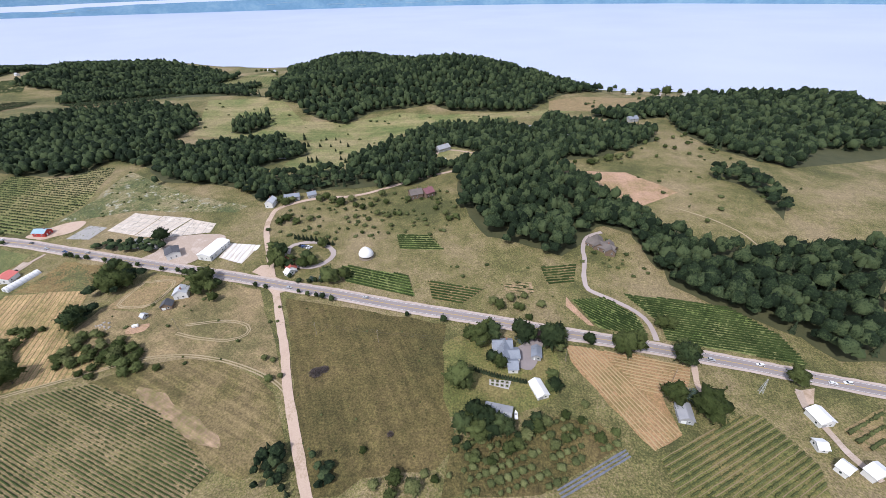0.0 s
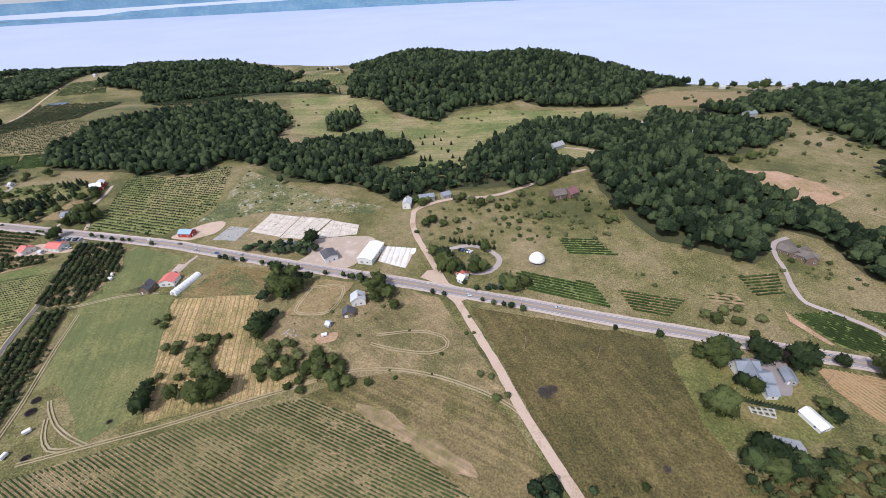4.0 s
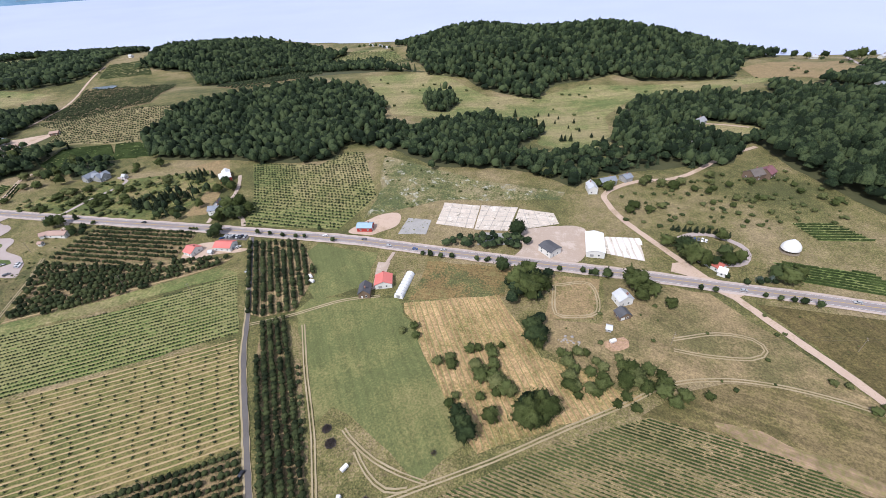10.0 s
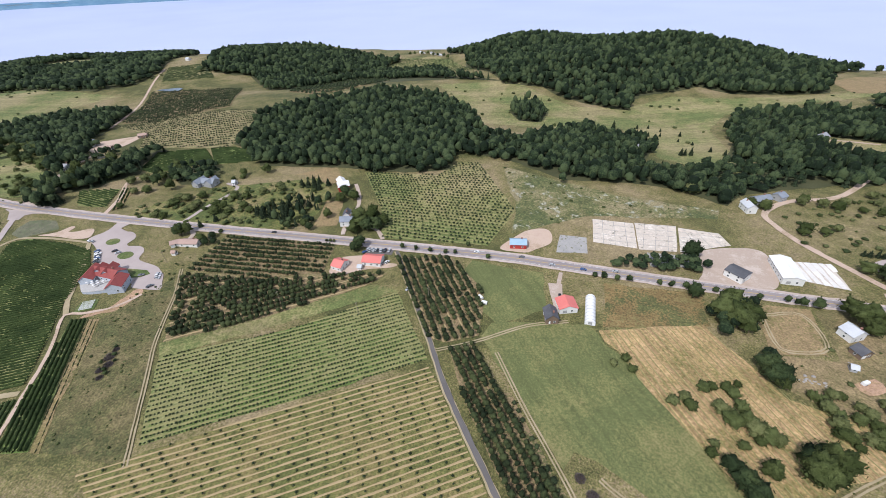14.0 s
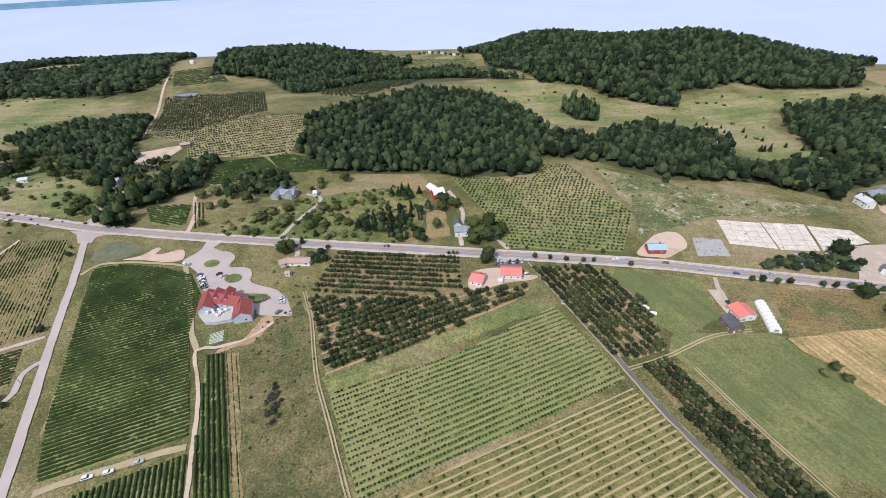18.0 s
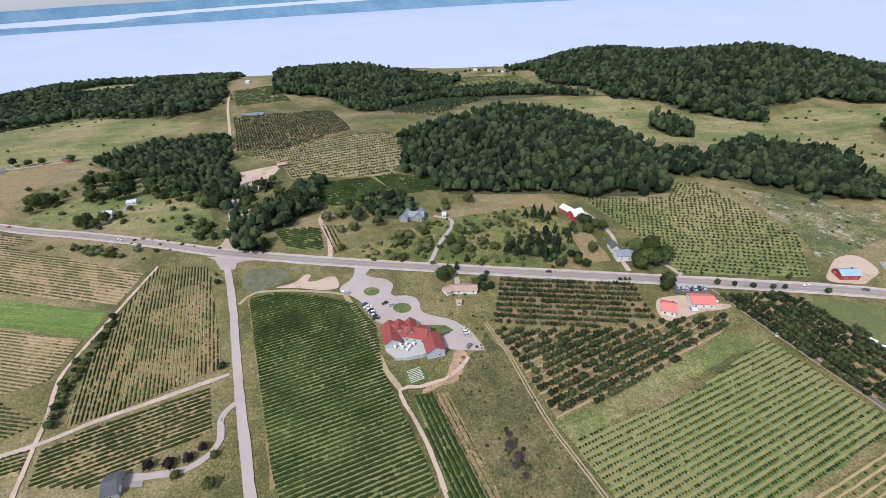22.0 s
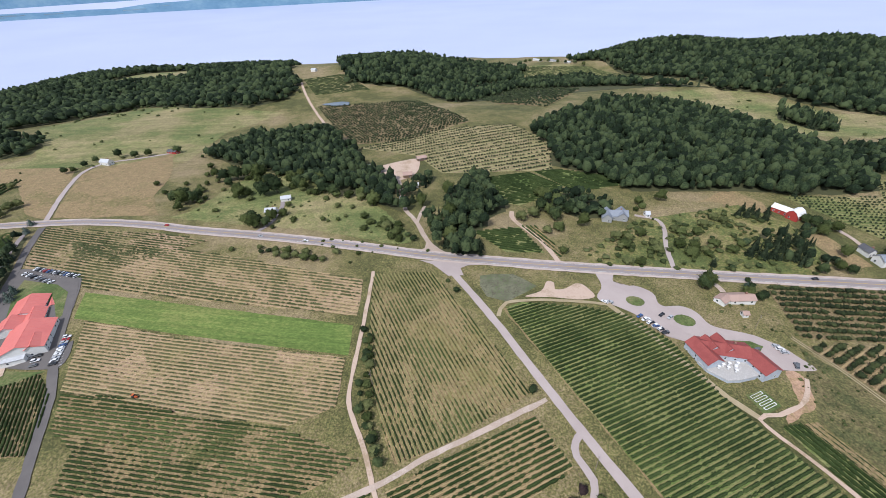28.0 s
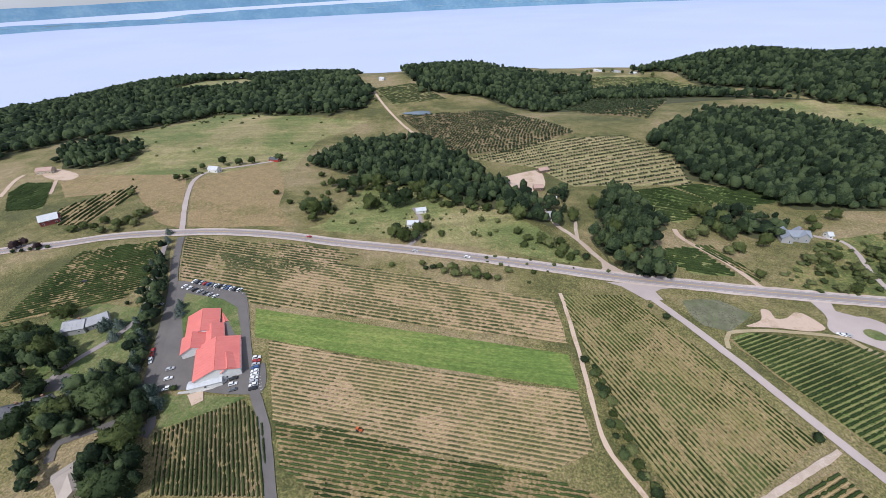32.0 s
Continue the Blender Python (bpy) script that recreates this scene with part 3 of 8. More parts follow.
PAVED.append(("dirt_apron", [(-206, 256), (-200, 258), (-195, 252), (-186, 243), (-176, 239), (-189, 237), (-200, 243), (-209, 246)]))
PAVED.append(("dirt_apron", [(-188, 233), (-170, 232), (-166, 229), (-173, 224), (-178, 223), (-184, 228)]))
PAVED.append(("shop_gravel", [(-585, 236), (-574, 241), (-563, 242), (-556, 236), (-538, 236), (-542, 231), (-557, 227), (-570, 221), (-575, 216), (-586, 216), (-588, 225)]))
PAVED.append(("red_yard", [(-461, 268), (-454, 281), (-438, 298), (-423, 299), (-421, 283), (-433, 271), (-442, 266)]))
PAVED.append(("end_lot", [(-870, 75), (-866, 78), (-858, 77), (-856, 73), (-867, 71)]))
PAVED.append(("farm_gravel", [(175, 191), (188, 195), (181, 183), (174, 180)]))
WOODS = []
WOODS.append(("wedge", [(-20, 326), (13, 318), (47, 306), (67, 327), (86, 365), (128, 372), (107, 416), (64, 478), (26, 520), (-50, 532), (-64, 486), (-59, 417), (-39, 358)]))
WOODS.append(("belt_link", [(68, 352), (89, 358), (112, 350), (119, 322), (124, 300), (136, 304), (138, 345), (134, 378), (108, 388), (78, 372)]))
WOODS.append(("east_edge", [(102, 383), (130, 338), (129, 281), (146, 270), (180, 252), (203, 239), (214, 221), (245, 225), (323, 356), (270, 351), (218, 333), (174, 338), (123, 371)]))
WOODS.append(("mid", [(-221, 505), (-195, 565), (-162, 683), (-41, 709), (26, 658), (56, 770), (108, 705), (189, 676), (211, 628), (125, 548), (45, 510), (-50, 519), (-90, 466), (-106, 430), (-144, 419)]))
WOODS.append(("east_belt", [(243, 675), (271, 591), (305, 556), (340, 537), (420, 640), (640, 700), (640, 960), (460, 1010), (380, 980), (247, 832), (268, 766)]))
WOODS.append(("north_hook", [(129, 764), (274, 914), (268, 766), (170, 720)]))
WOODS.append(("bigwood_hill", [(-504, 810), (-436, 799), (-405, 755), (-357, 724), (-307, 705), (-272, 773), (-208, 800), (-169, 830), (-121, 796), (-33, 800), (31, 813), (60, 900), (120, 985), (190, 1030), (200, 1062), (100, 1090), (-20, 1180), (-200, 1300), (-420, 1370), (-640, 1380), (-720, 1300), (-640, 1180), (-620, 1050)]))
WOODS.append(("knob", [(-487, 664), (-457, 721), (-427, 664), (-435, 610), (-466, 611)]))
WOODS.append(("middle_wood", [(-828, 444), (-822, 509), (-845, 550), (-819, 602), (-714, 718), (-616, 710), (-545, 643), (-516, 528), (-533, 434), (-525, 398), (-577, 388), (-654, 393), (-752, 386), (-777, 422)]))
WOODS.append(("east_of_orchard", [(-528, 451), (-509, 529), (-451, 509), (-410, 573), (-362, 597), (-290, 535), (-324, 452), (-246, 394), (-267, 362), (-313, 401), (-409, 391), (-473, 436)]))
WOODS.append(("valley_belt", [(-1180, 872), (-1091, 878), (-958, 750), (-856, 955), (-620, 841), (-503, 826), (-621, 877), (-699, 1102), (-829, 1084), (-923, 955), (-1036, 931), (-1186, 935)]))
WOODS.append(("left_hill", [(-1219, 885), (-1125, 867), (-994, 938), (-849, 1070), (-839, 1240), (-880, 1230), (-1000, 1330), (-1180, 1320), (-1330, 1180), (-1300, 1050), (-1244, 950)]))
WOODS.append(("left_shore", [(-2500, 520), (-2100, 470), (-1900, 480), (-1701, 420), (-1695, 461), (-1682, 510), (-1667, 575), (-1629, 643), (-1608, 755), (-1461, 703), (-1344, 715), (-1298, 771), (-1316, 863), (-1420, 1020), (-1450, 1150), (-1560, 1280), (-1900, 1310), (-2150, 1270), (-2300, 1120), (-2420, 850)]))
WOODS.append(("left_copse", [(-1213, 439), (-1119, 403), (-1053, 371), (-1009, 344), (-970, 321), (-990, 374), (-1036, 421), (-1075, 494), (-1155, 606), (-1217, 593), (-1262, 557), (-1269, 469)]))
WOODS.append(("west_copse", [(-1569, 395), (-1539, 399), (-1501, 437), (-1518, 469), (-1579, 500), (-1632, 494), (-1632, 450)]))
WOODS.append(("roadside_a", [(-932, 256), (-909, 276), (-891, 261), (-896, 245), (-920, 249), (-942, 302), (-920, 338), (-885, 330), (-890, 302), (-929, 278)]))
WOODS.append(("sw_wood", [(-1308, 124), (-1295, 134), (-1279, 136), (-1262, 133), (-1250, 127), (-1255, 120), (-1260, 115), (-1271, 103), (-1280, 101)]))
WOODS.append(("sw_wood_b", [(-1236, 100), (-1234, 111), (-1230, 116), (-1226, 125), (-1212, 126), (-1199, 114), (-1188, 113), (-1178, 103), (-1189, 98), (-1210, 92), (-1220, 85), (-1230, 79), (-1248, 91)]))
WOODS.append(("pines", [(-691, 297), (-649, 327), (-629, 320), (-635, 295), (-631, 274), (-668, 269), (-688, 285)]))
WOODS.append(("ne_houses", [(-264, 381), (-206, 405), (-132, 428), (-199, 482), (-264, 450), (-310, 421), (-341, 397)]))
WOODS.append(("patch_slab", [(-390, 261), (-341, 276), (-305, 274), (-313, 256), (-355, 256)]))
WOODS.append(("road_clump", [(-321, 223), (-302, 237), (-292, 227), (-300, 206), (-321, 198)]))
WOODS.append(("field_clump", [(-309, 182), (-298, 188), (-295, 169), (-302, 164)]))
WOODS.append(("dirt_w", [(-119, 98), (-115, 111), (-109, 107), (-95, 85), (-111, 82)]))
WOODS.append(("dirt_e", [(-94, 108), (-91, 108), (-76, 101), (-77, 96), (-79, 90), (-83, 90)]))
WOODS.append(("west_hedge", [(-1269, 199), (-1293, 242), (-1286, 243), (-1243, 191), (-1221, 151), (-1215, 135), (-1205, 117), (-1210, 116), (-1234, 149)]))
WOODS.append(("junction_e", [(-932, 365), (-912, 407), (-896, 409), (-895, 370), (-876, 344), (-873, 332), (-894, 310), (-894, 294), (-910, 284), (-928, 300)]))
WOODS.append(("junction_w", [(-973, 387), (-955, 403), (-952, 384), (-958, 368), (-970, 349), (-986, 350)]))
WOODS.append(("valley_e", [(-840, 356), (-809, 380), (-792, 370), (-779, 342), (-782, 330), (-808, 326), (-825, 336)]))
WOODS.append(("sw_wood_c", [(-1198, 82), (-1189, 86), (-1175, 77), (-1167, 84), (-1156, 68), (-1184, 63), (-1192, 71)]))
WOODS.append(("sw_wood_d", [(-1235, 79), (-1228, 82), (-1214, 72), (-1208, 62), (-1213, 59), (-1229, 69)]))
WOODS.append(("east_hedge", [(240, 515), (270, 524), (282, 494), (280, 428), (261, 395), (262, 437), (253, 469), (229, 485)]))
ROWS_OF = {}
ROWS_OF["dark"] = ([(-872, 201), (-862, 208), (-823, 209), (-795, 205), (-775, 186), (-760, 151), (-728, 105), (-717, 88), (-740, 76), (-773, 58), (-798, 88), (-829, 134), (-869, 194)], 30)
ROWS_OF["strip"] = ([(-738, 136), (-729, 139), (-689, 79), (-674, 57), (-690, 53), (-706, 77)], -57)
ROWS_OF["center"] = ([(-968, 225), (-926, 232), (-905, 204), (-857, 141), (-898, 108), (-921, 95), (-929, 106), (-950, 147)], -57)
ROWS_OF["south"] = ([(-905, 96), (-857, 127), (-840, 103), (-858, 89), (-873, 75), (-875, 70), (-912, 66), (-923, 83)], 32)
ROWS_OF["west_up"] = ([(-1246, 249), (-1108, 240), (-974, 218), (-967, 183), (-1178, 190)], -5)
ROWS_OF["west_low"] = ([(-1148, 161), (-1064, 153), (-964, 150), (-961, 130), (-959, 120), (-980, 107), (-1029, 107), (-1118, 111)], -2)
ROWS_OF["west_bot"] = ([(-1116, 110), (-1083, 112), (-1029, 105), (-981, 105), (-939, 95), (-956, 80), (-990, 63), (-1074, 60), (-1082, 82), (-1103, 90)], 0)
ROWS_OF["dark_b"] = ([(-760, 50), (-739, 63), (-716, 77), (-711, 80), (-692, 51), (-719, 40)], -59)
ROWS_OF["west_nw"] = ([(-1285, 262), (-1174, 265), (-1122, 258), (-1186, 199), (-1246, 206)], -5)
ROWS_OF["winery_s"] = ([(-1175, 95), (-1141, 120), (-1120, 107), (-1103, 77), (-1155, 69)], -56)
ROWS_OF["green_new"] = ([(-655, 121), (-590, 156), (-529, 206), (-493, 152), (-540, 121), (-588, 92), (-622, 70)], 32)
ROWS_OF["tan_new"] = ([(-640, 52), (-590, 86), (-540, 117), (-491, 146), (-484, 137), (-466, 109), (-448, 82), (-477, 63), (-519, 41), (-580, 20)], 31)
ROWS_OF["far_c"] = ([(-904, 402), (-851, 422), (-818, 393), (-826, 376), (-862, 345), (-884, 352)], 19)
ROWS_OF["far_d"] = ([(-846, 425), (-817, 433), (-744, 415), (-758, 401), (-810, 378), (-816, 391)], 16)
ROWS_OF["far_e"] = ([(-900, 291), (-863, 304), (-844, 268), (-873, 264)], -9)
ROWS_OF["far_e2"] = ([(-861, 306), (-848, 308), (-829, 270), (-832, 262)], -56)
ROWS_OF["slope"] = ([(-1325, 901), (-1245, 935), (-1154, 838), (-1202, 813), (-1253, 792)], 29)
ROWS_OF["cove"] = ([(-858, 1150), (-880, 1264), (-681, 1165), (-587, 993), (-714, 1043)], -46)
ROWS_OF["a1"] = ([(-137, 266), (-78, 260), (-68, 236), (-126, 245)], -10)
ROWS_OF["a2"] = ([(-61, 256), (-16, 253), (-30, 234), (-53, 235)], -5)
ROWS_OF["a3"] = ([(-103, 319), (-73, 322), (-55, 300), (-94, 296)], 5)
ROWS_OF["a4"] = ([(-1, 263), (21, 267), (23, 254), (0, 253)], 0)
ROWS_OF["a5"] = ([(29, 286), (58, 296), (54, 272), (33, 267)], 17)
ROWS_OF["a6"] = ([(51, 251), (76, 258), (95, 243), (99, 223), (68, 224)], -31)
ROWS_OF["a7"] = ([(91, 264), (122, 265), (166, 263), (189, 239), (194, 214), (159, 217), (111, 221), (110, 238)], -3)
ROWS_OF["r1"] = ([(84, 133), (132, 165), (147, 169), (162, 142), (158, 126), (87, 114)], 35)
ROWS_OF["r2"] = ([(187, 167), (219, 187), (203, 160), (190, 155)], 32)
ROWS_OF["bl"] = ([(-292, 108), (-246, 128), (-210, 123), (-181, 113), (-140, 90), (-150, 60), (-180, 30), (-330, 20), (-385, 50)], -13)
ROWS_OF["nw_a"] = ([(-1354, 228), (-1304, 252), (-1267, 200), (-1273, 180), (-1336, 146), (-1346, 178)], 30)
ROWS_OF["nw_b"] = ([(-1461, 297), (-1429, 364), (-1408, 331), (-1396, 267), (-1425, 264)], 107)
ROWS_OF["nw_c"] = ([(-1565, 326), (-1575, 353), (-1538, 356), (-1481, 296), (-1520, 289)], 67)
ROWS_OF["strip_b"] = ([(-728, 139), (-720, 142), (-684, 80), (-668, 57), (-673, 57), (-688, 79)], -57)
ROWS_OF["sw_corner"] = ([(-958, 67), (-930, 82), (-923, 70), (-1010, 45)], 27)
ROWS_OF["block_a"] = ([(-695, 248), (-598, 256), (-592, 216), (-636, 201), (-697, 200)], 3)
ROWS_OF["block_b"] = ([(-698, 193), (-633, 199), (-584, 215), (-543, 224), (-554, 208), (-618, 158), (-661, 132), (-681, 167)], 35)
ROWS_OF["lane_n"] = ([(-543, 245), (-497, 251), (-468, 217), (-465, 176), (-485, 166), (-497, 168)], -60)
ROWS_OF["lane_s"] = ([(-482, 161), (-469, 168), (-399, 60), (-422, 55), (-469, 133)], -58)
ROWS_OF["sw"] = ([(-517, 39), (-447, 79), (-427, 54), (-415, 25), (-540, 5)], 31)
ROWS_OF["lane_e"] = ([(-446, 137), (-443, 138), (-409, 79), (-412, 78)], -61)
ROWS_OF["hill"] = ([(-620, 384), (-538, 385), (-519, 422), (-499, 419), (-453, 326), (-471, 271), (-562, 268), (-574, 307)], -4)
ROWS_OF["dark_far"] = ([(-1225, 731), (-1041, 775), (-930, 587), (-1012, 517), (-1082, 519)], 7)
ROWS_OF["light_far"] = ([(-1070, 500), (-973, 556), (-871, 573), (-822, 514), (-826, 430), (-945, 414), (-984, 465)], 26)
ROWS_OF["far_f"] = ([(-973, 890), (-834, 1032), (-743, 846), (-817, 671), (-893, 705)], 28)
ROWS_OF["olds"] = ([(-22, 122), (7, 133), (33, 148), (56, 148), (66, 136), (35, 113), (24, 104), (-23, 96)], 31)

# ---- where the buildings stand: x, y, turn, length, width, wall, roof height, walls, roof, shape ----
HOUSES = []
HOUSES.append(("farmhouse", "rambling white farmhouse with slate-grey gabled roofs among trees", [(0.9, 193.8, 9, 12.5, 9, 5, 3, "wall_white", "roof_slate", "gable"), (5.9, 187.1, 14, 11.7, 9, 4, 2.6, "wall_white", "roof_slate", "gable"), (8.1, 179.4, 9, 6.0, 9, 3.2, 2.6, "wall_white", "roof_slate", "gable"), (2.1, 187.3, -92, 15.5, 7, 5.5, 3, "wall_white", "roof_slate", "gable")]))
HOUSES.append(("garden_shed", "small grey-roofed shed beside the drive", [(23.1, 192.1, -91, 8.7, 6, 3, 2, "wall_grey", "roof_slate", "gable")]))
HOUSES.append(("barn", "white-roofed storage barn beside a hedge", [(23.9, 164.2, -64, 11.7, 7, 2.6, 2, "wall_white", "roof_white", "gable")]))
HOUSES.append(("barn", "long grey metal shed half hidden by trees", [(0.9, 143.0, -6, 14.7, 11, 3.4, 2, "wall_grey", "roof_grey", "gable")]))
HOUSES.append(("barn", "grey metal barn between round trees", [(103.5, 161.4, -93, 11.1, 7.5, 3.2, 2.4, "wall_grey", "roof_grey", "gable")]))
HOUSES.append(("packing_shed", "white-roofed farm packing shed on gravel", [(177.6, 171.8, -74, 9.7, 9, 3.6, 2.4, "wall_white", "roof_white", "gable")]))
HOUSES.append(("farm_shed", "small pale farm shed", [(167.7, 153.3, 2, 4.9, 6, 2.6, 1.6, "wall_white", "roof_white", "gable")]))
HOUSES.append(("packing_shed", "white-roofed farm shed beside the lane", [(171.9, 141.2, -55, 5.4, 7, 3.4, 2.2, "wall_white", "roof_white", "gable")]))
HOUSES.append(("packing_shed", "wide white-roofed open-fronted farm shed", [(185.3, 141.4, -62, 5.5, 10, 4, 2.4, "wall_white", "roof_white", "gable")]))
HOUSES.append(("house", "long brown-roofed house at the end of a winding drive", [(82.0, 323.2, -36, 25.1, 10, 3.6, 3, "wall_brown", "roof_brown", "gable"), (79.6, 327.9, -90, 16.3, 9, 3.6, 3, "wall_brown", "roof_brown", "gable"), (88.3, 319.8, -94, 15.8, 8, 3.6, 3, "wall_brown", "roof_brown", "gable")]))
HOUSES.append(("cafe", "low red-roofed cafe under shade trees", [(-180.5, 258.5, -53, 19.5, 8, 3.2, 2.4, "wall_white", "roof_red", "gable"), (-175.7, 248.1, -27, 5.1, 7, 3, 2.2, "wall_white", "roof_white", "gable")]))
HOUSES.append(("barn", "long white-roofed packing barn by the highway", [(-258.7, 269.7, -93, 26.7, 13, 4.5, 1.6, "wall_white", "roof_white", "gable")]))
HOUSES.append(("office", "white two-storey building with a dark roof", [(-292.8, 259.8, -46, 12.6, 11, 5, 1.4, "wall_white", "roof_dark", "gable")]))
HOUSES.append(("farmhouse", "white farmhouse with a pale metal roof among trees", [(-247.1, 211.5, -66, 8.5, 10, 4.6, 3, "wall_white", "roof_pale", "gable")]))
HOUSES.append(("garage", "dark-roofed timber garage beside the drive", [(-249.0, 197.6, -67, 6.4, 8, 3, 2.8, "wall_brown", "roof_dark", "gable")]))
HOUSES.append(("shed", "small grey shed behind the farmhouse", [(-258.6, 185.2, -12, 3.1, 4, 2.2, 1.4, "wall_grey", "roof_pale", "gable")]))
HOUSES.append(("house", "red-walled roadside building with a blue metal roof", [(-447.2, 274.5, 5, 12.9, 9, 3.6, 2.2, "wall_red", "roof_blue", "gable")]))
HOUSES.append(("garage", "white garage with a salmon-red metal roof", [(-411.1, 210.1, -75, 11.0, 12, 3.6, 2.4, "wall_white", "roof_salmon", "gable")]))
HOUSES.append(("farmhouse", "dark-roofed weathered farmhouse among trees", [(-421.3, 198.3, -79, 10.4, 8, 4.2, 3.2, "wall_brown", "roof_dark", "gable")]))
HOUSES.append(("shop", "farm shop with salmon-red roof beside its car park", [(-557.5, 235.7, 2, 14.8, 11, 3.4, 2.4, "wall_white", "roof_salmon", "gable")]))
HOUSES.append(("house", "white house with a salmon-red roof", [(-581.2, 225.8, -12, 8.9, 11, 3.4, 2.6, "wall_white", "roof_salmon", "gable")]))
HOUSES.append(("shed", "small pale garden shed", [(-565.1, 226.3, 6, 2.9, 4, 2.2, 1.2, "wall_white", "roof_pale", "gable")]))
HOUSES.append(("bungalow", "low bungalow with tan-pink shingle roof", [(-719.1, 230.2, 7, 16.1, 8, 2.8, 1.8, "wall_white", "roof_tan", "gable")]))
HOUSES.append(("garage", "detached garage with a tan-pink roof", [(-731.1, 227.2, 40, 7.5, 7, 2.6, 1.6, "wall_white", "roof_tan", "gable")]))
HOUSES.append(("shed", "small white garden shed with tan roof", [(-722.4, 215.1, 7, 3.3, 3.5, 2.2, 1.2, "wall_white", "roof_tan", "gable")]))
HOUSES.append(("winery", "red-tiled winery with stepped gables and a stone terrace", [(-749.7, 180.1, -6, 24.4, 12, 6, 3, "wall_bluegrey", "roof_tile", "gable"), (-761.0, 176.2, -69, 17.4, 10, 6, 3.2, "wall_bluegrey", "roof_tile", "gable"), (-749.4, 182.1, -73, 11.9, 7, 6.5, 3, "wall_bluegrey", "roof_tile", "gable"), (-756.8, 181.3, -73, 8.9, 7, 6.8, 3, "wall_bluegrey", "roof_tile", "gable"), (-733.1, 171.7, -66, 14.5, 11, 5, 3.2, "wall_bluegrey", "roof_tile", "gable")]))
HOUSES.append(("barn", "red gambrel barn with a white roof on the hillside", [(-628.9, 345.1, 35, 11.2, 9, 4.5, 3.8, "wall_red", "roof_white", "gambrel"), (-634.7, 354.3, -52, 13.6, 8, 4, 2.6, "wall_red", "roof_white", "gable")]))
HOUSES.append(("farmhouse", "white farmhouse with a dark roof beside a gravel drive", [(-604.2, 295.7, -78, 9.0, 6, 3.8, 2.4, "wall_white", "roof_dark", "gable")]))
HOUSES.append(("farmhouse", "white house with slate-grey dormered roof", [(-598.8, 284.3, 12, 12.6, 9, 4.6, 2.8, "wall_white", "roof_slate", "gable")]))
HOUSES.append(("house", "large grey house with dormers at the end of a curved drive", [(-778.7, 332.1, 1, 18.9, 10, 4, 3.4, "wall_grey", "roof_slate", "gable"), (-786.8, 330.0, -96, 14.1, 8, 4.4, 3.4, "wall_grey", "roof_slate", "gable"), (-773.8, 332.5, -94, 12.9, 8, 4.2, 3.4, "wall_grey", "roof_slate", "gable")]))
HOUSES.append(("garage", "small white garage beside trees", [(-750.9, 338.0, 6, 3.5, 6, 2.8, 2, "wall_white", "roof_pale", "gable")]))
HOUSES.append(("farm_shed", "grey metal machine shed on sandy yard", [(-1025.7, 419.3, -30, 21.3, 10, 3.6, 2, "wall_grey", "roof_slate", "gable")]))
HOUSES.append(("farm_shed", "tan-roofed open farm shed", [(-981.6, 403.9, 11, 9.4, 9, 3.4, 2, "wall_brown", "roof_tan", "gable")]))
HOUSES.append(("farm_shed", "low tan-roofed shed beside the orchard", [(-975.8, 453.3, 28, 11.1, 8, 3, 1.8, "wall_brown", "roof_tan", "gable")]))
HOUSES.append(("shed", "small white-roofed shed among trees", [(-966.9, 377.6, 3, 4.9, 6, 2.8, 1.8, "wall_white", "roof_white", "gable")]))
HOUSES.append(("house", "grey-roofed house hidden among tall trees", [(-919.8, 330.4, 12, 12.2, 10, 4.2, 3, "wall_grey", "roof_grey", "gable")]))
HOUSES.append(("house", "grey-roofed house hidden in trees", [(-971.4, 338.3, 4, 5.6, 8, 4, 3, "wall_grey", "roof_grey", "gable")]))
HOUSES.append(("house", "small white house with a pale metal roof", [(-1091.9, 309.6, 11, 9.7, 8, 3.4, 2.4, "wall_white", "roof_pale", "gable")]))
HOUSES.append(("garage", "white garage with a pale roof uphill", [(-1091.7, 339.1, 21, 9.2, 7, 3, 1.8, "wall_white", "roof_pale", "gable")]))
HOUSES.append(("farmhouse", "white farmhouse among field trees", [(-1371.6, 419.8, -7, 13.7, 8, 4, 2.8, "wall_white", "roof_pale", "gable")]))
HOUSES.append(("shed", "small reddish shed by a tree", [(-1322.2, 474.1, -8, 14.3, 7, 3, 2, "wall_red", "roof_dark", "gable")]))
HOUSES.append(("barn", "dark red barn with a pale metal roof", [(-1436.9, 269.7, 44, 14.4, 12, 4.5, 4, "wall_barnred", "roof_pale", "gable")]))
HOUSES.append(("farmhouse", "tan farm buildings on a sandy yard", [(-1577.2, 382.4, 17, 18.2, 9, 4, 3, "wall_tan", "roof_tan", "gable")]))
HOUSES.append(("winery_hall", "large winery hall with salmon-red metal roofs and white gables", [(-1197.3, 166.7, -57, 22.1, 19, 5, 3.4, "wall_white", "roof_salmon", "gable"), (-1190.8, 148.9, -56, 14.3, 13, 5.6, 3, "wall_white", "roof_salmon", "gable"), (-1183.9, 157.9, -54, 17.9, 12, 4.6, 2.8, "wall_white", "roof_salmon", "gable"), (-1168.0, 140.4, -57, 27.8, 24, 5.5, 4.2, "wall_white", "roof_salmon", "gable"), (-1158.8, 137.5, -53, 12.7, 8, 6, 2.4, "wall_white", "roof_salmon", "gable"), (-1165.9, 125.1, 27, 17.2, 5, 3, 0.7, "wall_white", "roof_pale", "gable"), (-1188.9, 175.3, -45, 11.1, 6, 3, 1, "wall_white", "roof_salmon", "gable")]))
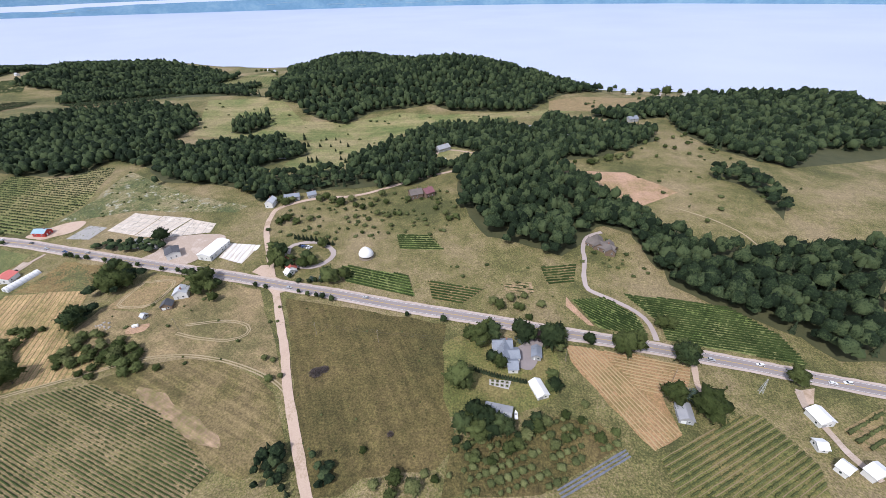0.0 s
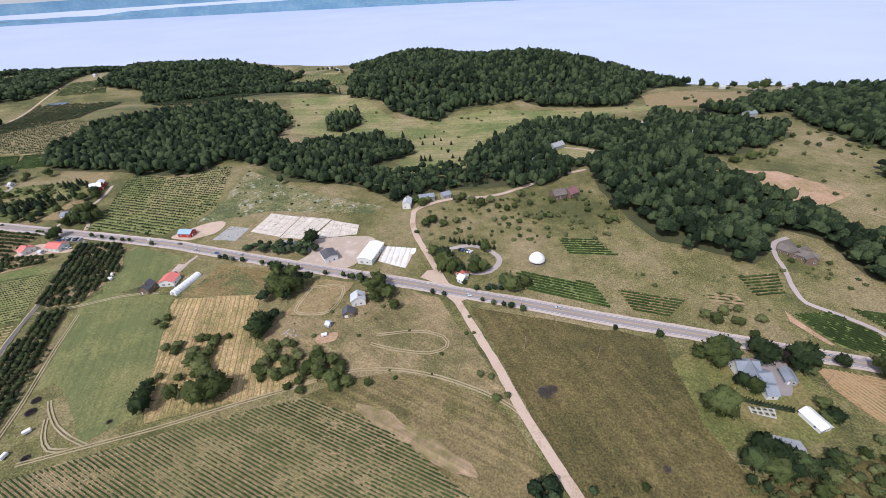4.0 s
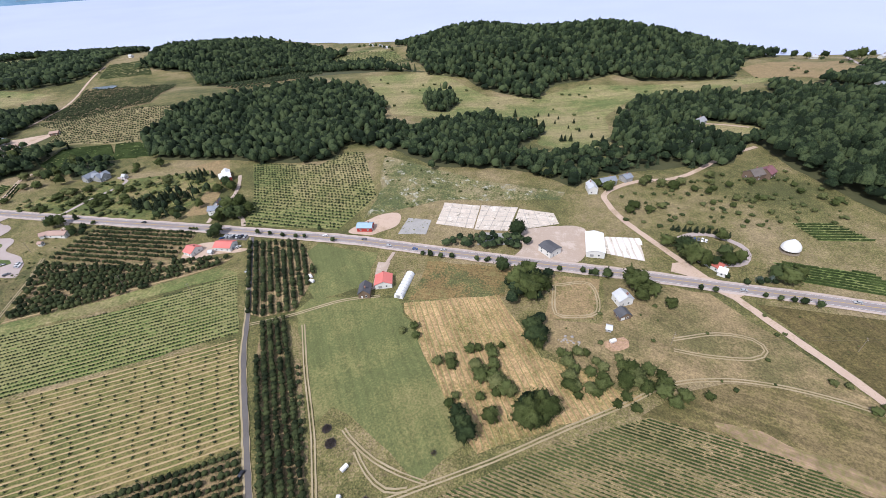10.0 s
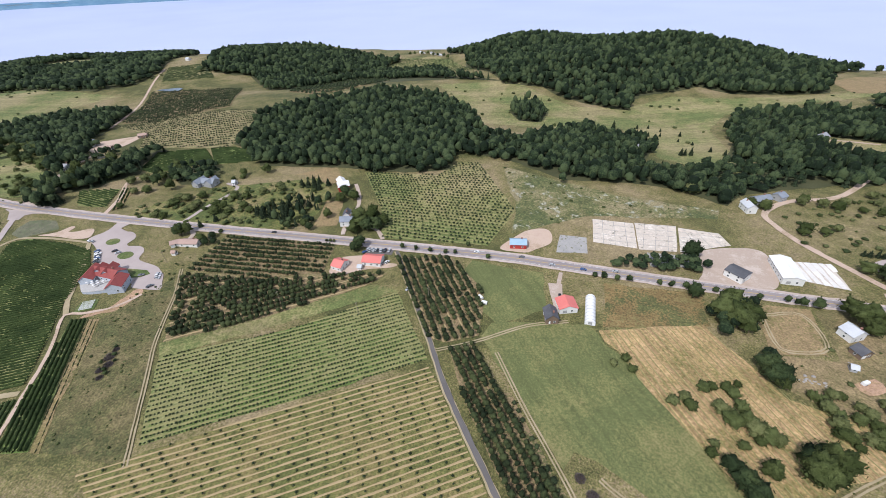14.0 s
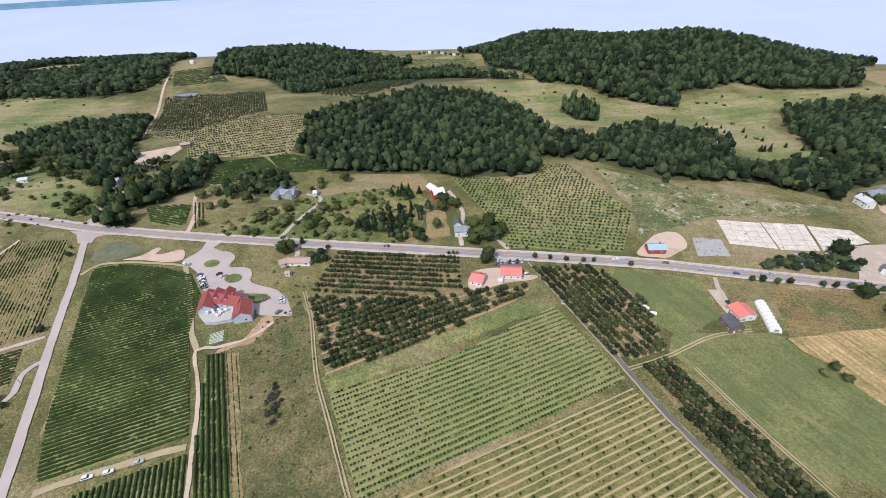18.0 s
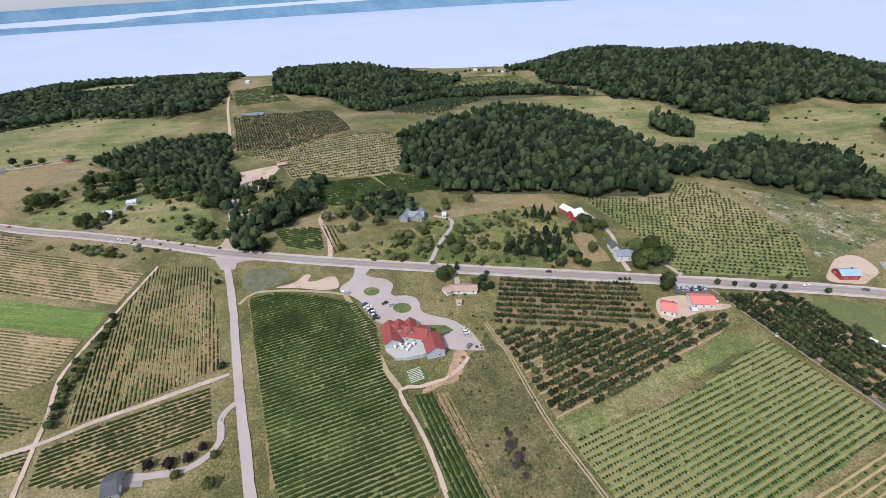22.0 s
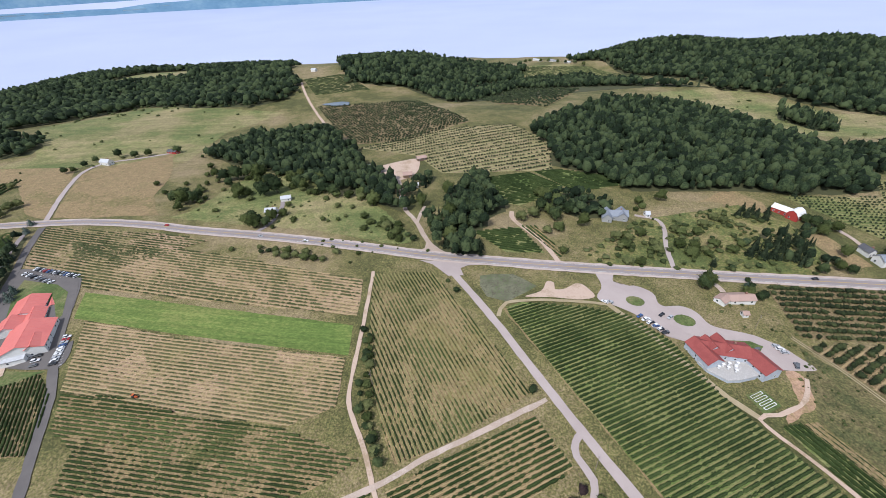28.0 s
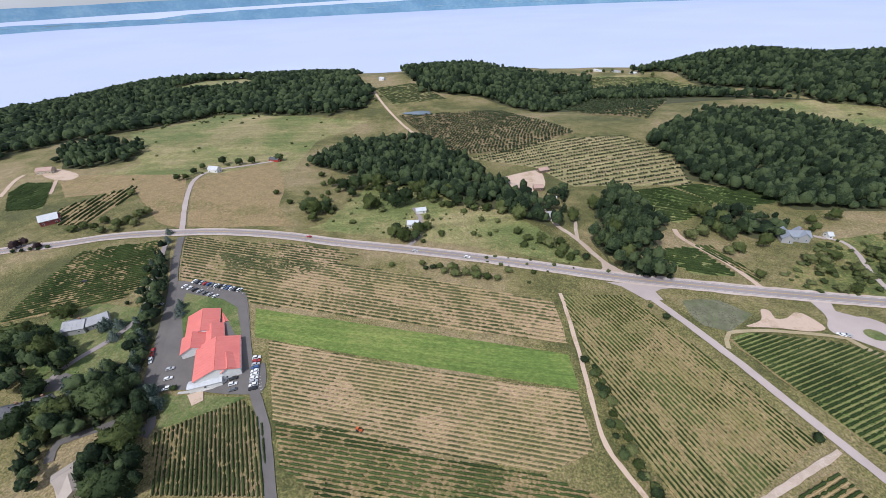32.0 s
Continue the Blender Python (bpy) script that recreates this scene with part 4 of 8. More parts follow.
HOUSES.append(("house", "low grey-roofed house with a hipped wing", [(-1278.1, 151.0, 23, 12.4, 11, 3.6, 3, "wall_grey", "roof_grey", "gable"), (-1268.9, 157.9, 46, 11.8, 10, 3.4, 2.8, "wall_grey", "roof_grey", "gable")]))
HOUSES.append(("house", "white house with steep dark roof among trees", [(-1255.6, 92.0, 23, 13.5, 9, 5, 3.2, "wall_white", "roof_dark", "gable")]))
HOUSES.append(("house", "white house with dark roof and large end gable", [(-1244.5, 98.4, 34, 7.9, 9, 5, 3.2, "wall_white", "roof_dark", "gable")]))
HOUSES.append(("house", "large beige-roofed house with several wings", [(-1195.2, 71.1, 61, 14.9, 14, 3.6, 3.6, "wall_tan", "roof_beige", "gable"), (-1190.3, 80.1, 52, 10.2, 11, 3.4, 3.2, "wall_tan", "roof_beige", "gable"), (-1190.5, 65.9, -33, 11.5, 12, 3.4, 3.2, "wall_tan", "roof_beige", "gable")]))
HOUSES.append(("garage", "dark-roofed garage at the end of a drive", [(-868.9, 71.0, 29, 6.1, 11, 3.4, 2.6, "wall_grey", "roof_dark", "gable")]))
HOUSES.append(("house", "white house at the bend of a dirt road", [(-252.5, 359.5, 98, 13.1, 8, 5, 3, "wall_white", "roof_pale", "gable")]))
HOUSES.append(("house", "grey-roofed house beside woods", [(-236.6, 376.3, 24, 15.7, 9, 4, 2.6, "wall_grey", "roof_slate", "gable")]))
HOUSES.append(("house", "low grey house at the wood edge", [(-217.9, 385.2, 37, 9.0, 9, 4, 2.4, "wall_grey", "roof_slate", "gable")]))
HOUSES.append(("house", "large brown house at the wood edge", [(-102.2, 397.4, 29, 13.5, 12, 5, 4, "wall_brown", "roof_brown", "gable")]))
HOUSES.append(("house", "plum-roofed house wing at the wood edge", [(-89.8, 401.8, 45, 10.9, 12, 5, 4, "wall_brown", "roof_plum", "gable")]))
HOUSES.append(("house", "grey house in a woodland clearing", [(-100.6, 566.1, 45, 19.5, 11, 5, 4, "wall_grey", "roof_grey", "gable")]))
HOUSES.append(("shed", "pale shed in a woodland clearing", [(-90.3, 510.8, 22, 6.1, 6, 3, 2, "wall_white", "roof_pale", "gable")]))
HOUSES.append(("house", "pale house glimpsed in the woods", [(-133.2, 492.9, 75, 14.8, 9, 4.5, 3, "wall_white", "roof_pale", "gable")]))
HOUSES.append(("house", "white house glimpsed in the woods", [(80.1, 619.0, -83, 24.7, 10, 5, 3.5, "wall_white", "roof_pale", "gable")]))
HOUSES.append(("house", "white garage glimpsed in the woods", [(81.9, 584.3, -83, 27.2, 9, 4, 3, "wall_white", "roof_pale", "gable")]))
HOUSES.append(("house", "grey house in the far woods", [(189.4, 725.8, 27, 17.3, 12, 5, 3.5, "wall_grey", "roof_slate", "gable")]))
HOUSES.append(("house", "grey house above the woods", [(22.6, 673.8, -6, 8.4, 9, 4.5, 3, "wall_grey", "roof_grey", "gable")]))
HOUSES.append(("house", "white shore house among trees", [(371.8, 1026.5, 41, 25.7, 8, 4, 2.6, "wall_white", "roof_pale", "gable")]))
HOUSES.append(("house", "white shore house among trees", [(402.0, 1059.5, 8, 15.6, 8, 4, 2.6, "wall_white", "roof_pale", "gable")]))
HOUSES.append(("house", "pale shore house among trees", [(402.4, 1018.2, 0, 13.9, 8, 4, 2.6, "wall_white", "roof_grey", "gable")]))
HOUSES.append(("house", "pale house in the far woods", [(409.4, 886.8, -61, 12.3, 8, 4, 2.6, "wall_white", "roof_grey", "gable")]))
HOUSES.append(("house", "pale house by the shore", [(248.3, 1022.1, 18, 13.3, 8, 4, 2.6, "wall_white", "roof_pale", "gable")]))
HOUSES.append(("house", "grey house among valley trees", [(-317.9, 505.1, 16, 12.2, 9, 4.5, 3, "wall_grey", "roof_grey", "gable")]))
HOUSES.append(("house", "small white shore cottage by the cove", [(-798.3, 1316.9, -54, 37.1, 6, 3, 2.2, "wall_white", "roof_pale", "gable")]))
HOUSES.append(("house", "small white shore cottage by the cove", [(-756.6, 1284.9, -52, 32.5, 6, 3, 2.2, "wall_white", "roof_grey", "gable")]))
HOUSES.append(("house", "small white shore cottage by the cove", [(-723.1, 1232.6, -41, 18.3, 6, 3, 2.2, "wall_white", "roof_pale", "gable")]))
HOUSES.append(("house", "pale shore house above the trees", [(-2107.0, 1047.1, 55, 22.7, 8, 4, 2.6, "wall_white", "roof_grey", "gable")]))
HOUSES.append(("house", "tan shore house above the trees", [(-2012.4, 990.0, 15, 15.0, 8, 4, 2.6, "wall_tan", "roof_tan", "gable")]))
HOUSES.append(("house", "small pale house on the shore ridge", [(-1330.7, 976.9, -16, 12.6, 8, 4, 2.6, "wall_white", "roof_pale", "gable")]))

# ---- single trees: x, y, crown width ----
TREES = {}
TREES["oak"] = []
TREES["oak"] += [(-15, 196, 14), (-6, 201, 12), (-10, 207, 11), (15, 205, 13), (12, 210, 11), (20, 206, 9), (33, 202, 16), (37, 209, 12), (-23, 160, 15), (-21, 200, 8), (-5, 182, 8), (1, 179, 9), (33, 167, 9), (32, 175, 7), (-17, 131, 11), (-11, 139, 12), (-5, 136, 12), (1, 135, 11), (-9, 130, 11), (-2, 131, 10), (6, 134, 9), (-14, 135, 10), (79, 205, 14), (115, 201, 15)]
TREES["oak"] += [(178, 197, 12), (58, 209, 7), (99, 170, 13), (117, 164, 16), (110, 233, 10), (-193, 258, 13), (-195, 270, 12), (-169, 268, 10), (-161, 262, 9), (-137, 243, 13), (-179, 256, 8), (-318, 279, 14), (-327, 234, 10), (-316, 216, 16), (-308, 209, 15), (-300, 215, 12), (-309, 225, 14), (-303, 170, 13), (-305, 175, 12), (-301, 166, 9), (-237, 223, 15), (-238, 231, 12), (-227, 220, 10), (-218, 209, 8)]
TREES["oak"] += [(-235, 214, 9), (-577, 247, 9), (-738, 240, 10), (-577, 291, 13), (-590, 289, 12), (-566, 287, 9), (-712, 236, 7), (-128, 250, 9), (-306, 117, 14), (-305, 122, 13), (-298, 122, 13), (-338, 107, 10), (-325, 115, 9), (-336, 104, 10), (-341, 114, 8), (-737, 241, 9), (-707, 243, 5), (-706, 232, 6), (-901, 340, 12), (-911, 327, 14), (-923, 309, 14), (-933, 292, 13), (-894, 323, 10), (-909, 295, 11)]
TREES["oak"] += [(-918, 275, 11), (-932, 363, 11), (-916, 371, 12), (-953, 335, 11), (-839, 360, 12), (-828, 349, 12), (-843, 336, 11), (-819, 333, 11), (-809, 314, 10), (-832, 321, 11), (-809, 369, 8), (-801, 364, 7), (-845, 365, 10), (-731, 369, 9), (-753, 360, 8), (-583, 280, 11), (-577, 276, 12), (-589, 271, 9), (-570, 280, 10), (-620, 333, 8), (-613, 329, 8), (-608, 326, 9), (-621, 320, 8), (-625, 338, 7)]
TREES["oak"] += [(-734, 244, 9), (-575, 251, 10), (-635, 273, 7), (-629, 270, 7), (-649, 268, 8), (-1202, 324, 12), (-1204, 338, 11), (-1104, 289, 9), (-1103, 295, 9), (-1133, 384, 8), (-1133, 402, 7), (-1146, 383, 9), (-1191, 322, 13), (-1184, 326, 12), (-1186, 336, 10), (-1187, 308, 8), (-1093, 289, 8), (-1084, 286, 8), (-1139, 345, 8), (-1136, 364, 8), (-1115, 397, 9), (-1102, 398, 9), (-1379, 446, 9), (-1358, 450, 9)]
TREES["oak"] += [(-1345, 458, 9), (-1317, 476, 9), (-1387, 389, 7), (-1391, 408, 7), (-1394, 384, 7), (-1392, 425, 7), (-1296, 118, 13), (-1293, 122, 14), (-1287, 128, 14), (-1274, 127, 13), (-1310, 133, 13), (-1304, 138, 13), (-1288, 136, 12), (-1258, 124, 11), (-1299, 130, 13), (-1273, 132, 12), (-1292, 160, 9), (-1300, 159, 9), (-1205, 106, 17), (-1204, 100, 16), (-1216, 104, 15), (-1187, 96, 12), (-1184, 87, 15), (-1176, 70, 14)]
TREES["oak"] += [(-1168, 67, 14), (-1171, 79, 12), (-1177, 65, 13), (-1186, 84, 12), (-1244, 90, 13), (-1234, 92, 12), (-1243, 84, 12), (-1228, 96, 12), (-1229, 83, 11), (-1257, 105, 10), (-577, 248, 8), (-571, 281, 11), (-579, 285, 10), (-590, 279, 9), (-621, 291, 8), (-143, 248, 10), (-138, 245, 10), (-168, 259, 9), (-186, 256, 11), (-194, 263, 11), (-196, 275, 10), (-205, 278, 9), (-182, 265, 8), (-164, 289, 8)]
TREES["oak"] += [(295, 993, 18), (324, 1014, 18), (236, 1023, 12), (204, 1009, 14), (274, 1034, 12), (116, 234, 9), (87, 209, 13), (84, 212, 10), (119, 205, 13), (118, 211, 10), (60, 210, 5), (-820, 1311, 8), (-791, 1288, 8), (-770, 1274, 9), (-748, 1251, 8), (-729, 1228, 8), (-708, 1207, 9), (-690, 1176, 9), (-833, 1303, 8), (160, 1028, 10), (200, 1096, 10), (136, 992, 9), (236, 1115, 10), (361, 1040, 11)]
TREES["oak"] += [(389, 1032, 11), (420, 1035, 11)]
TREES["oak"] += [(-1187, 385, 14), (-1177, 390, 15), (-1164, 398, 15), (-1150, 392, 16), (-1143, 341, 14), (-1120, 349, 15), (-1111, 357, 15), (-1105, 380, 12), (-1091, 368, 14), (-1084, 365, 11), (-1060, 359, 11), (-1046, 352, 11), (-1093, 282, 12), (-1084, 297, 9), (-1017, 350, 11), (-999, 335, 12), (-1074, 380, 11), (-1131, 379, 11), (-1172, 369, 10), (-1207, 396, 10)]
TREES["spruce"] = []
TREES["spruce"] += [(107, 176, 8), (112, 175, 8), (13, 203, 7), (-154, 243, 5), (-147, 244, 5), (-709, 244, 6), (-1303, 264, 6), (-1293, 251, 6), (-1267, 214, 7), (-1265, 207, 7), (-1281, 219, 6), (-1219, 172, 8), (-1223, 179, 7), (-1234, 120, 8), (-1232, 126, 8), (-1247, 147, 8), (-1260, 152, 8), (-1251, 156, 8), (-1259, 155, 8), (-1242, 168, 9), (-1228, 150, 9), (-1223, 142, 9), (-1219, 134, 9), (-1214, 127, 9)]
TREES["spruce"] += [(-1205, 117, 9), (-1193, 115, 9), (-1185, 109, 9), (-1241, 111, 9), (-1238, 158, 9)]
TREES["dark"] = []
TREES["dark"] += [(27, 205, 10), (-859, 82, 5), (-849, 84, 5), (-841, 87, 5), (-837, 93, 5), (-1420, 225, 8), (-1417, 230, 7), (-1399, 227, 6)]
TREES["round"] = []
TREES["round"] += [(-20, 124, 6), (-14, 122, 5), (18, 138, 8), (22, 144, 9), (13, 131, 7), (-174, 244, 5), (-163, 239, 5), (-155, 240, 5), (-150, 242, 5), (-145, 242, 5), (-959, 171, 5), (-955, 162, 5), (-953, 155, 4), (-952, 149, 5), (-950, 133, 6), (-948, 128, 4), (-946, 119, 6), (-940, 111, 5), (-935, 104, 6), (-932, 99, 5), (-929, 94, 6), (-953, 153, 3), (-946, 123, 3), (-954, 167, 4)]
TREES["round"] += [(-951, 153, 5), (-857, 141, 5), (-906, 213, 5), (-913, 222, 4), (-710, 266, 5), (-690, 270, 5), (-705, 251, 5), (-701, 236, 6), (-1066, 244, 5), (-1270, 461, 6), (-1061, 246, 5), (-954, 279, 5), (-948, 272, 7), (-966, 295, 7), (-973, 285, 6), (-1416, 219, 4), (-1409, 221, 4), (-1403, 223, 4), (-1397, 225, 4), (-1391, 228, 4), (-1264, 176, 4), (-1183, 120, 4), (-214, 755, 5), (-129, 736, 5)]
TREES["round"] += [(-371, 801, 5), (-249, 723, 5), (-234, 724, 5), (143, 833, 8), (133, 859, 8), (250, 935, 8), (267, 939, 9), (253, 1002, 10)]
TREES["small"] = []
TREES["small"] += [(-384, 245, 5), (-375, 243, 5), (-366, 244, 5), (-347, 243, 4), (-338, 243, 4), (-330, 242, 5), (-327, 234, 9), (-270, 237, 5), (-262, 236, 6), (-254, 234, 7), (-229, 228, 5), (-225, 227, 5), (-195, 229, 4), (-186, 228, 4), (-540, 256, 5), (-528, 256, 4), (-516, 256, 4), (-503, 255, 4), (-487, 268, 4), (-496, 256, 4), (-469, 254, 4), (-157, 226, 4), (-149, 225, 4), (-142, 224, 4)]
TREES["small"] += [(-136, 223, 5), (-128, 222, 5), (-68, 214, 4), (-41, 213, 5), (-390, 245, 4), (-383, 245, 4), (-367, 244, 4), (-340, 242, 4), (-326, 241, 4), (-312, 240, 4), (-286, 238, 4), (-265, 236, 4), (-252, 235, 5)]
TREES["pine"] = []
TREES["pine"] += [(-722, 267, 6), (-729, 256, 6), (-905, 259, 9), (-912, 260, 9), (-894, 265, 9), (-902, 268, 9), (-920, 266, 9), (-959, 354, 8), (-963, 341, 8), (-674, 344, 7), (-667, 344, 8), (-660, 343, 8), (-654, 340, 7), (-659, 353, 7), (-666, 354, 7), (-648, 350, 7), (-690, 285, 8), (-682, 282, 9), (-674, 283, 9), (-663, 292, 8), (-660, 281, 9), (-655, 278, 8), (-656, 301, 8), (-648, 294, 8)]
TREES["pine"] += [(-664, 300, 8), (-648, 305, 7), (-671, 299, 8), (-680, 298, 7), (-278, 580, 4), (-261, 557, 4), (-272, 604, 4), (-248, 544, 4), (-236, 516, 5), (-252, 585, 5), (-294, 576, 5), (-301, 615, 5), (-224, 504, 5), (-311, 572, 6), (-285, 618, 4), (-269, 496, 6), (-332, 580, 7), (-334, 607, 8), (-339, 564, 8), (-347, 541, 8), (-274, 495, 7), (-262, 498, 7)]
TREES["bushy"] = []
TREES["bushy"] += [(-386, 167, 5), (-379, 171, 6), (-376, 164, 5), (-359, 147, 6), (-352, 150, 6), (-350, 145, 7), (-341, 158, 6), (-336, 159, 5), (-329, 160, 6), (-327, 156, 7), (-323, 163, 5), (-336, 146, 8), (-332, 144, 7), (-326, 148, 8), (-332, 139, 9), (-326, 141, 9), (-324, 137, 9), (-321, 136, 8), (-319, 134, 8), (-315, 133, 8), (-323, 131, 6), (-331, 127, 6), (-345, 126, 5), (-347, 121, 5)]
TREES["bushy"] += [(-288, 162, 6), (-285, 160, 6), (-279, 164, 6), (-274, 164, 5), (-285, 155, 7), (-284, 146, 8), (-284, 141, 8), (-282, 152, 6), (-282, 139, 6), (-273, 151, 7), (-269, 158, 6), (-266, 149, 6), (-266, 155, 6), (-274, 140, 7), (-271, 138, 6), (-265, 145, 6), (-255, 157, 8), (-252, 156, 9), (-250, 154, 9), (-255, 148, 9), (-249, 151, 9), (-242, 156, 8), (-248, 148, 8), (-244, 147, 6)]
TREES["bushy"] += [(-256, 162, 6), (-235, 153, 6), (-237, 147, 6), (-281, 141, 6), (-271, 138, 6), (-268, 143, 6), (-256, 138, 6), (-280, 135, 5), (-256, 145, 6), (-245, 144, 8), (-236, 143, 8), (-234, 148, 8), (-232, 137, 7), (-226, 142, 7), (-261, 133, 5), (-252, 132, 5), (-214, 144, 5), (-150, 162, 4), (-143, 161, 4), (-138, 147, 5), (-133, 150, 4), (-861, 318, 10), (-850, 325, 11), (-836, 333, 11)]
TREES["bushy"] += [(-840, 298, 8), (-830, 305, 9), (-783, 284, 8), (-777, 300, 8), (-783, 262, 7), (-761, 282, 6), (-751, 354, 7), (-720, 282, 6), (-758, 347, 5), (-829, 270, 7), (-785, 298, 8), (-781, 286, 9), (-776, 295, 8), (-764, 305, 9), (-758, 289, 8), (-757, 281, 8), (-774, 263, 8), (-738, 291, 9), (-733, 280, 9), (-728, 289, 9), (-719, 311, 8), (-709, 326, 8), (-735, 314, 7), (-697, 337, 8)]
TREES["bushy"] += [(-691, 332, 7), (-722, 285, 7), (-711, 295, 8), (-700, 288, 8), (-691, 297, 7), (-731, 310, 8), (-1230, 343, 6), (-1257, 365, 6), (-1177, 326, 5), (-1177, 334, 5), (-1148, 343, 6), (-1147, 351, 5), (-1218, 397, 6), (-1194, 380, 6), (-1204, 408, 7), (-1234, 426, 7), (-1224, 369, 5), (-1163, 391, 7), (-1139, 384, 7), (-1099, 369, 8), (-1085, 362, 7), (-1074, 355, 7), (-1204, 362, 6), (-1172, 357, 5)]
TREES["bushy"] += [(-1064, 297, 5), (-1036, 299, 5), (-1051, 342, 6), (-994, 286, 6), (-991, 297, 7), (-981, 293, 6), (-965, 279, 7), (-978, 298, 7), (-964, 284, 7), (-973, 293, 6), (-1042, 349, 8), (-1030, 350, 9), (-1015, 344, 9), (-1000, 332, 9), (-1130, 337, 6), (-1051, 241, 6), (-1043, 239, 7), (-1035, 240, 7), (-1027, 239, 7), (-1019, 238, 6), (-1012, 238, 5), (-1044, 246, 6), (-1029, 245, 6), (-1396, 256, 8)]
TREES["bushy"] += [(-1390, 262, 8), (-1379, 263, 8), (-1379, 274, 9), (-1363, 271, 9), (-1357, 277, 9), (-1356, 289, 10), (-1353, 296, 9), (-1347, 273, 8), (-1356, 261, 8), (-1367, 257, 7), (-1412, 338, 7), (-292, 384, 12), (-246, 370, 9), (-238, 364, 9), (-234, 372, 8), (-204, 376, 9), (-199, 383, 10), (-188, 375, 9), (-178, 372, 9), (-170, 380, 9), (-161, 368, 7), (-196, 334, 7), (-219, 331, 9), (-225, 324, 8)]
TREES["bushy"] += [(-151, 363, 7), (-144, 370, 6), (-140, 397, 8), (-130, 377, 7), (-120, 349, 6), (-115, 355, 5), (-110, 355, 6), (-108, 386, 8), (-75, 370, 6), (-75, 382, 5), (-63, 360, 7), (-58, 350, 7), (-52, 356, 6), (-138, 341, 5), (-153, 345, 5), (-92, 341, 4), (-78, 338, 4), (-136, 316, 4), (-112, 333, 5), (-208, 327, 8), (-132, 353, 7), (-143, 383, 6), (-2, 233, 9), (-7, 238, 8)]
TREES["bushy"] += [(5, 243, 8), (15, 248, 6), (28, 241, 6), (10, 235, 6), (19, 226, 5), (13, 235, 6), (180, 599, 7), (199, 614, 7), (203, 585, 6), (214, 580, 6), (226, 560, 5), (152, 550, 7), (103, 515, 10), (119, 526, 10), (133, 532, 10), (148, 540, 9), (96, 510, 9), (77, 512, 6), (238, 607, 6), (249, 586, 5), (268, 583, 5), (247, 647, 6), (226, 630, 6), (188, 382, 5)]
TREES["bushy"] += [(253, 501, 6), (182, 544, 5), (31, 167, 8), (37, 209, 12), (38, 202, 9), (-22, 162, 13), (-9, 116, 5), (-1, 116, 5), (-46, 100, 8), (-37, 97, 8), (-47, 92, 7), (-56, 96, 5), (38, 149, 6), (50, 158, 5), (55, 138, 6), (8, 124, 7), (12, 127, 7), (16, 133, 8), (22, 139, 8), (27, 143, 7), (43, 139, 5), (47, 148, 5), (64, 143, 5), (-67, 112, 4)]
TREES["bushy"] += [(-33, 105, 4), (-27, 103, 4), (37, 135, 5), (31, 130, 6), (40, 142, 5)]
TREES["bushy"] += [(-1194, 352, 8), (-1201, 372, 6), (-1141, 351, 8), (-1067, 354, 8), (-1149, 309, 5), (-1031, 297, 3), (-1023, 300, 4), (-1018, 307, 4), (-1033, 327, 6), (-1018, 325, 5), (-1000, 306, 7), (-1063, 294, 3), (-1079, 307, 8), (-1083, 326, 6), (-959, 271, 7), (-974, 288, 9), (-965, 293, 7), (-981, 302, 6), (-967, 274, 7), (-1184, 332, 7), (-1076, 282, 4)]
TREES["bushy"] += [(-953, 163, 5), (-951, 158, 4), (-950, 152, 5), (-948, 146, 5), (-948, 140, 4), (-946, 134, 5), (-943, 128, 4), (-942, 122, 5), (-940, 116, 5), (-938, 111, 4), (-935, 106, 5), (-932, 100, 5), (-930, 95, 4), (-1070, 249, 5), (-1056, 248, 5), (-1048, 247, 5), (-1093, 246, 4), (-1005, 248, 5), (-987, 248, 4)]
TREES["round"] += [(-683, 117, 3), (-680, 106, 3), (-686, 110, 2.5), (-677, 104, 3), (-688, 123, 2.5), (-679, 113, 2.5)]
TREES["dead"] = []
TREES["dead"] += [(-403, 91, 9), (-408, 98, 8), (-377, 68, 6), (-350, 94, 5), (-112, 156, 10), (-55, 123, 6), (-108, 159, 8), (-685, 115, 8), (-681, 110, 8), (-682, 105, 7), (-686, 121, 6), (-678, 101, 6)]
TREES["light"] = []
TREES["light"] += [(-830, 91, 5), (-823, 77, 7), (-843, 79, 5)]
TREES["pinehedge"] = []
TREES["pinehedge"] += [(-196, 300, 5), (-192, 299, 5), (-187, 299, 5), (-183, 299, 5), (-179, 298, 5), (-174, 298, 5), (-170, 298, 5), (-165, 297, 5), (-161, 295, 5), (-156, 294, 4)]

# ---- vehicles: x, y, heading ----
PARKED = []
PARKED += [(-1233.1, 205.1, 69), (-1229.8, 204.8, 69), (-1226.6, 204.5, 69), (-1223.3, 204.2, 69), (-1220.0, 203.9, 69), (-1216.7, 203.5, 69), (-1213.4, 203.2, 69), (-1210.1, 202.9, 69), (-1206.8, 202.6, 69), (-1203.5, 202.3, 69), (-1200.2, 201.9, 69), (-1196.9, 201.6, 69), (-1193.6, 201.3, 69), (-1236.3, 198.7, 63), (-1231.4, 197.7, 63), (-1226.5, 196.7, 63), (-1221.7, 195.6, 63), (-1216.8, 194.6, 63), (-1211.9, 193.6, 63), (-1207.0, 192.6, 63), (-1147.9, 146.7, 25), (-1146.8, 144.5, 25), (-1145.8, 142.3, 25), (-1144.8, 140.1, 25)]
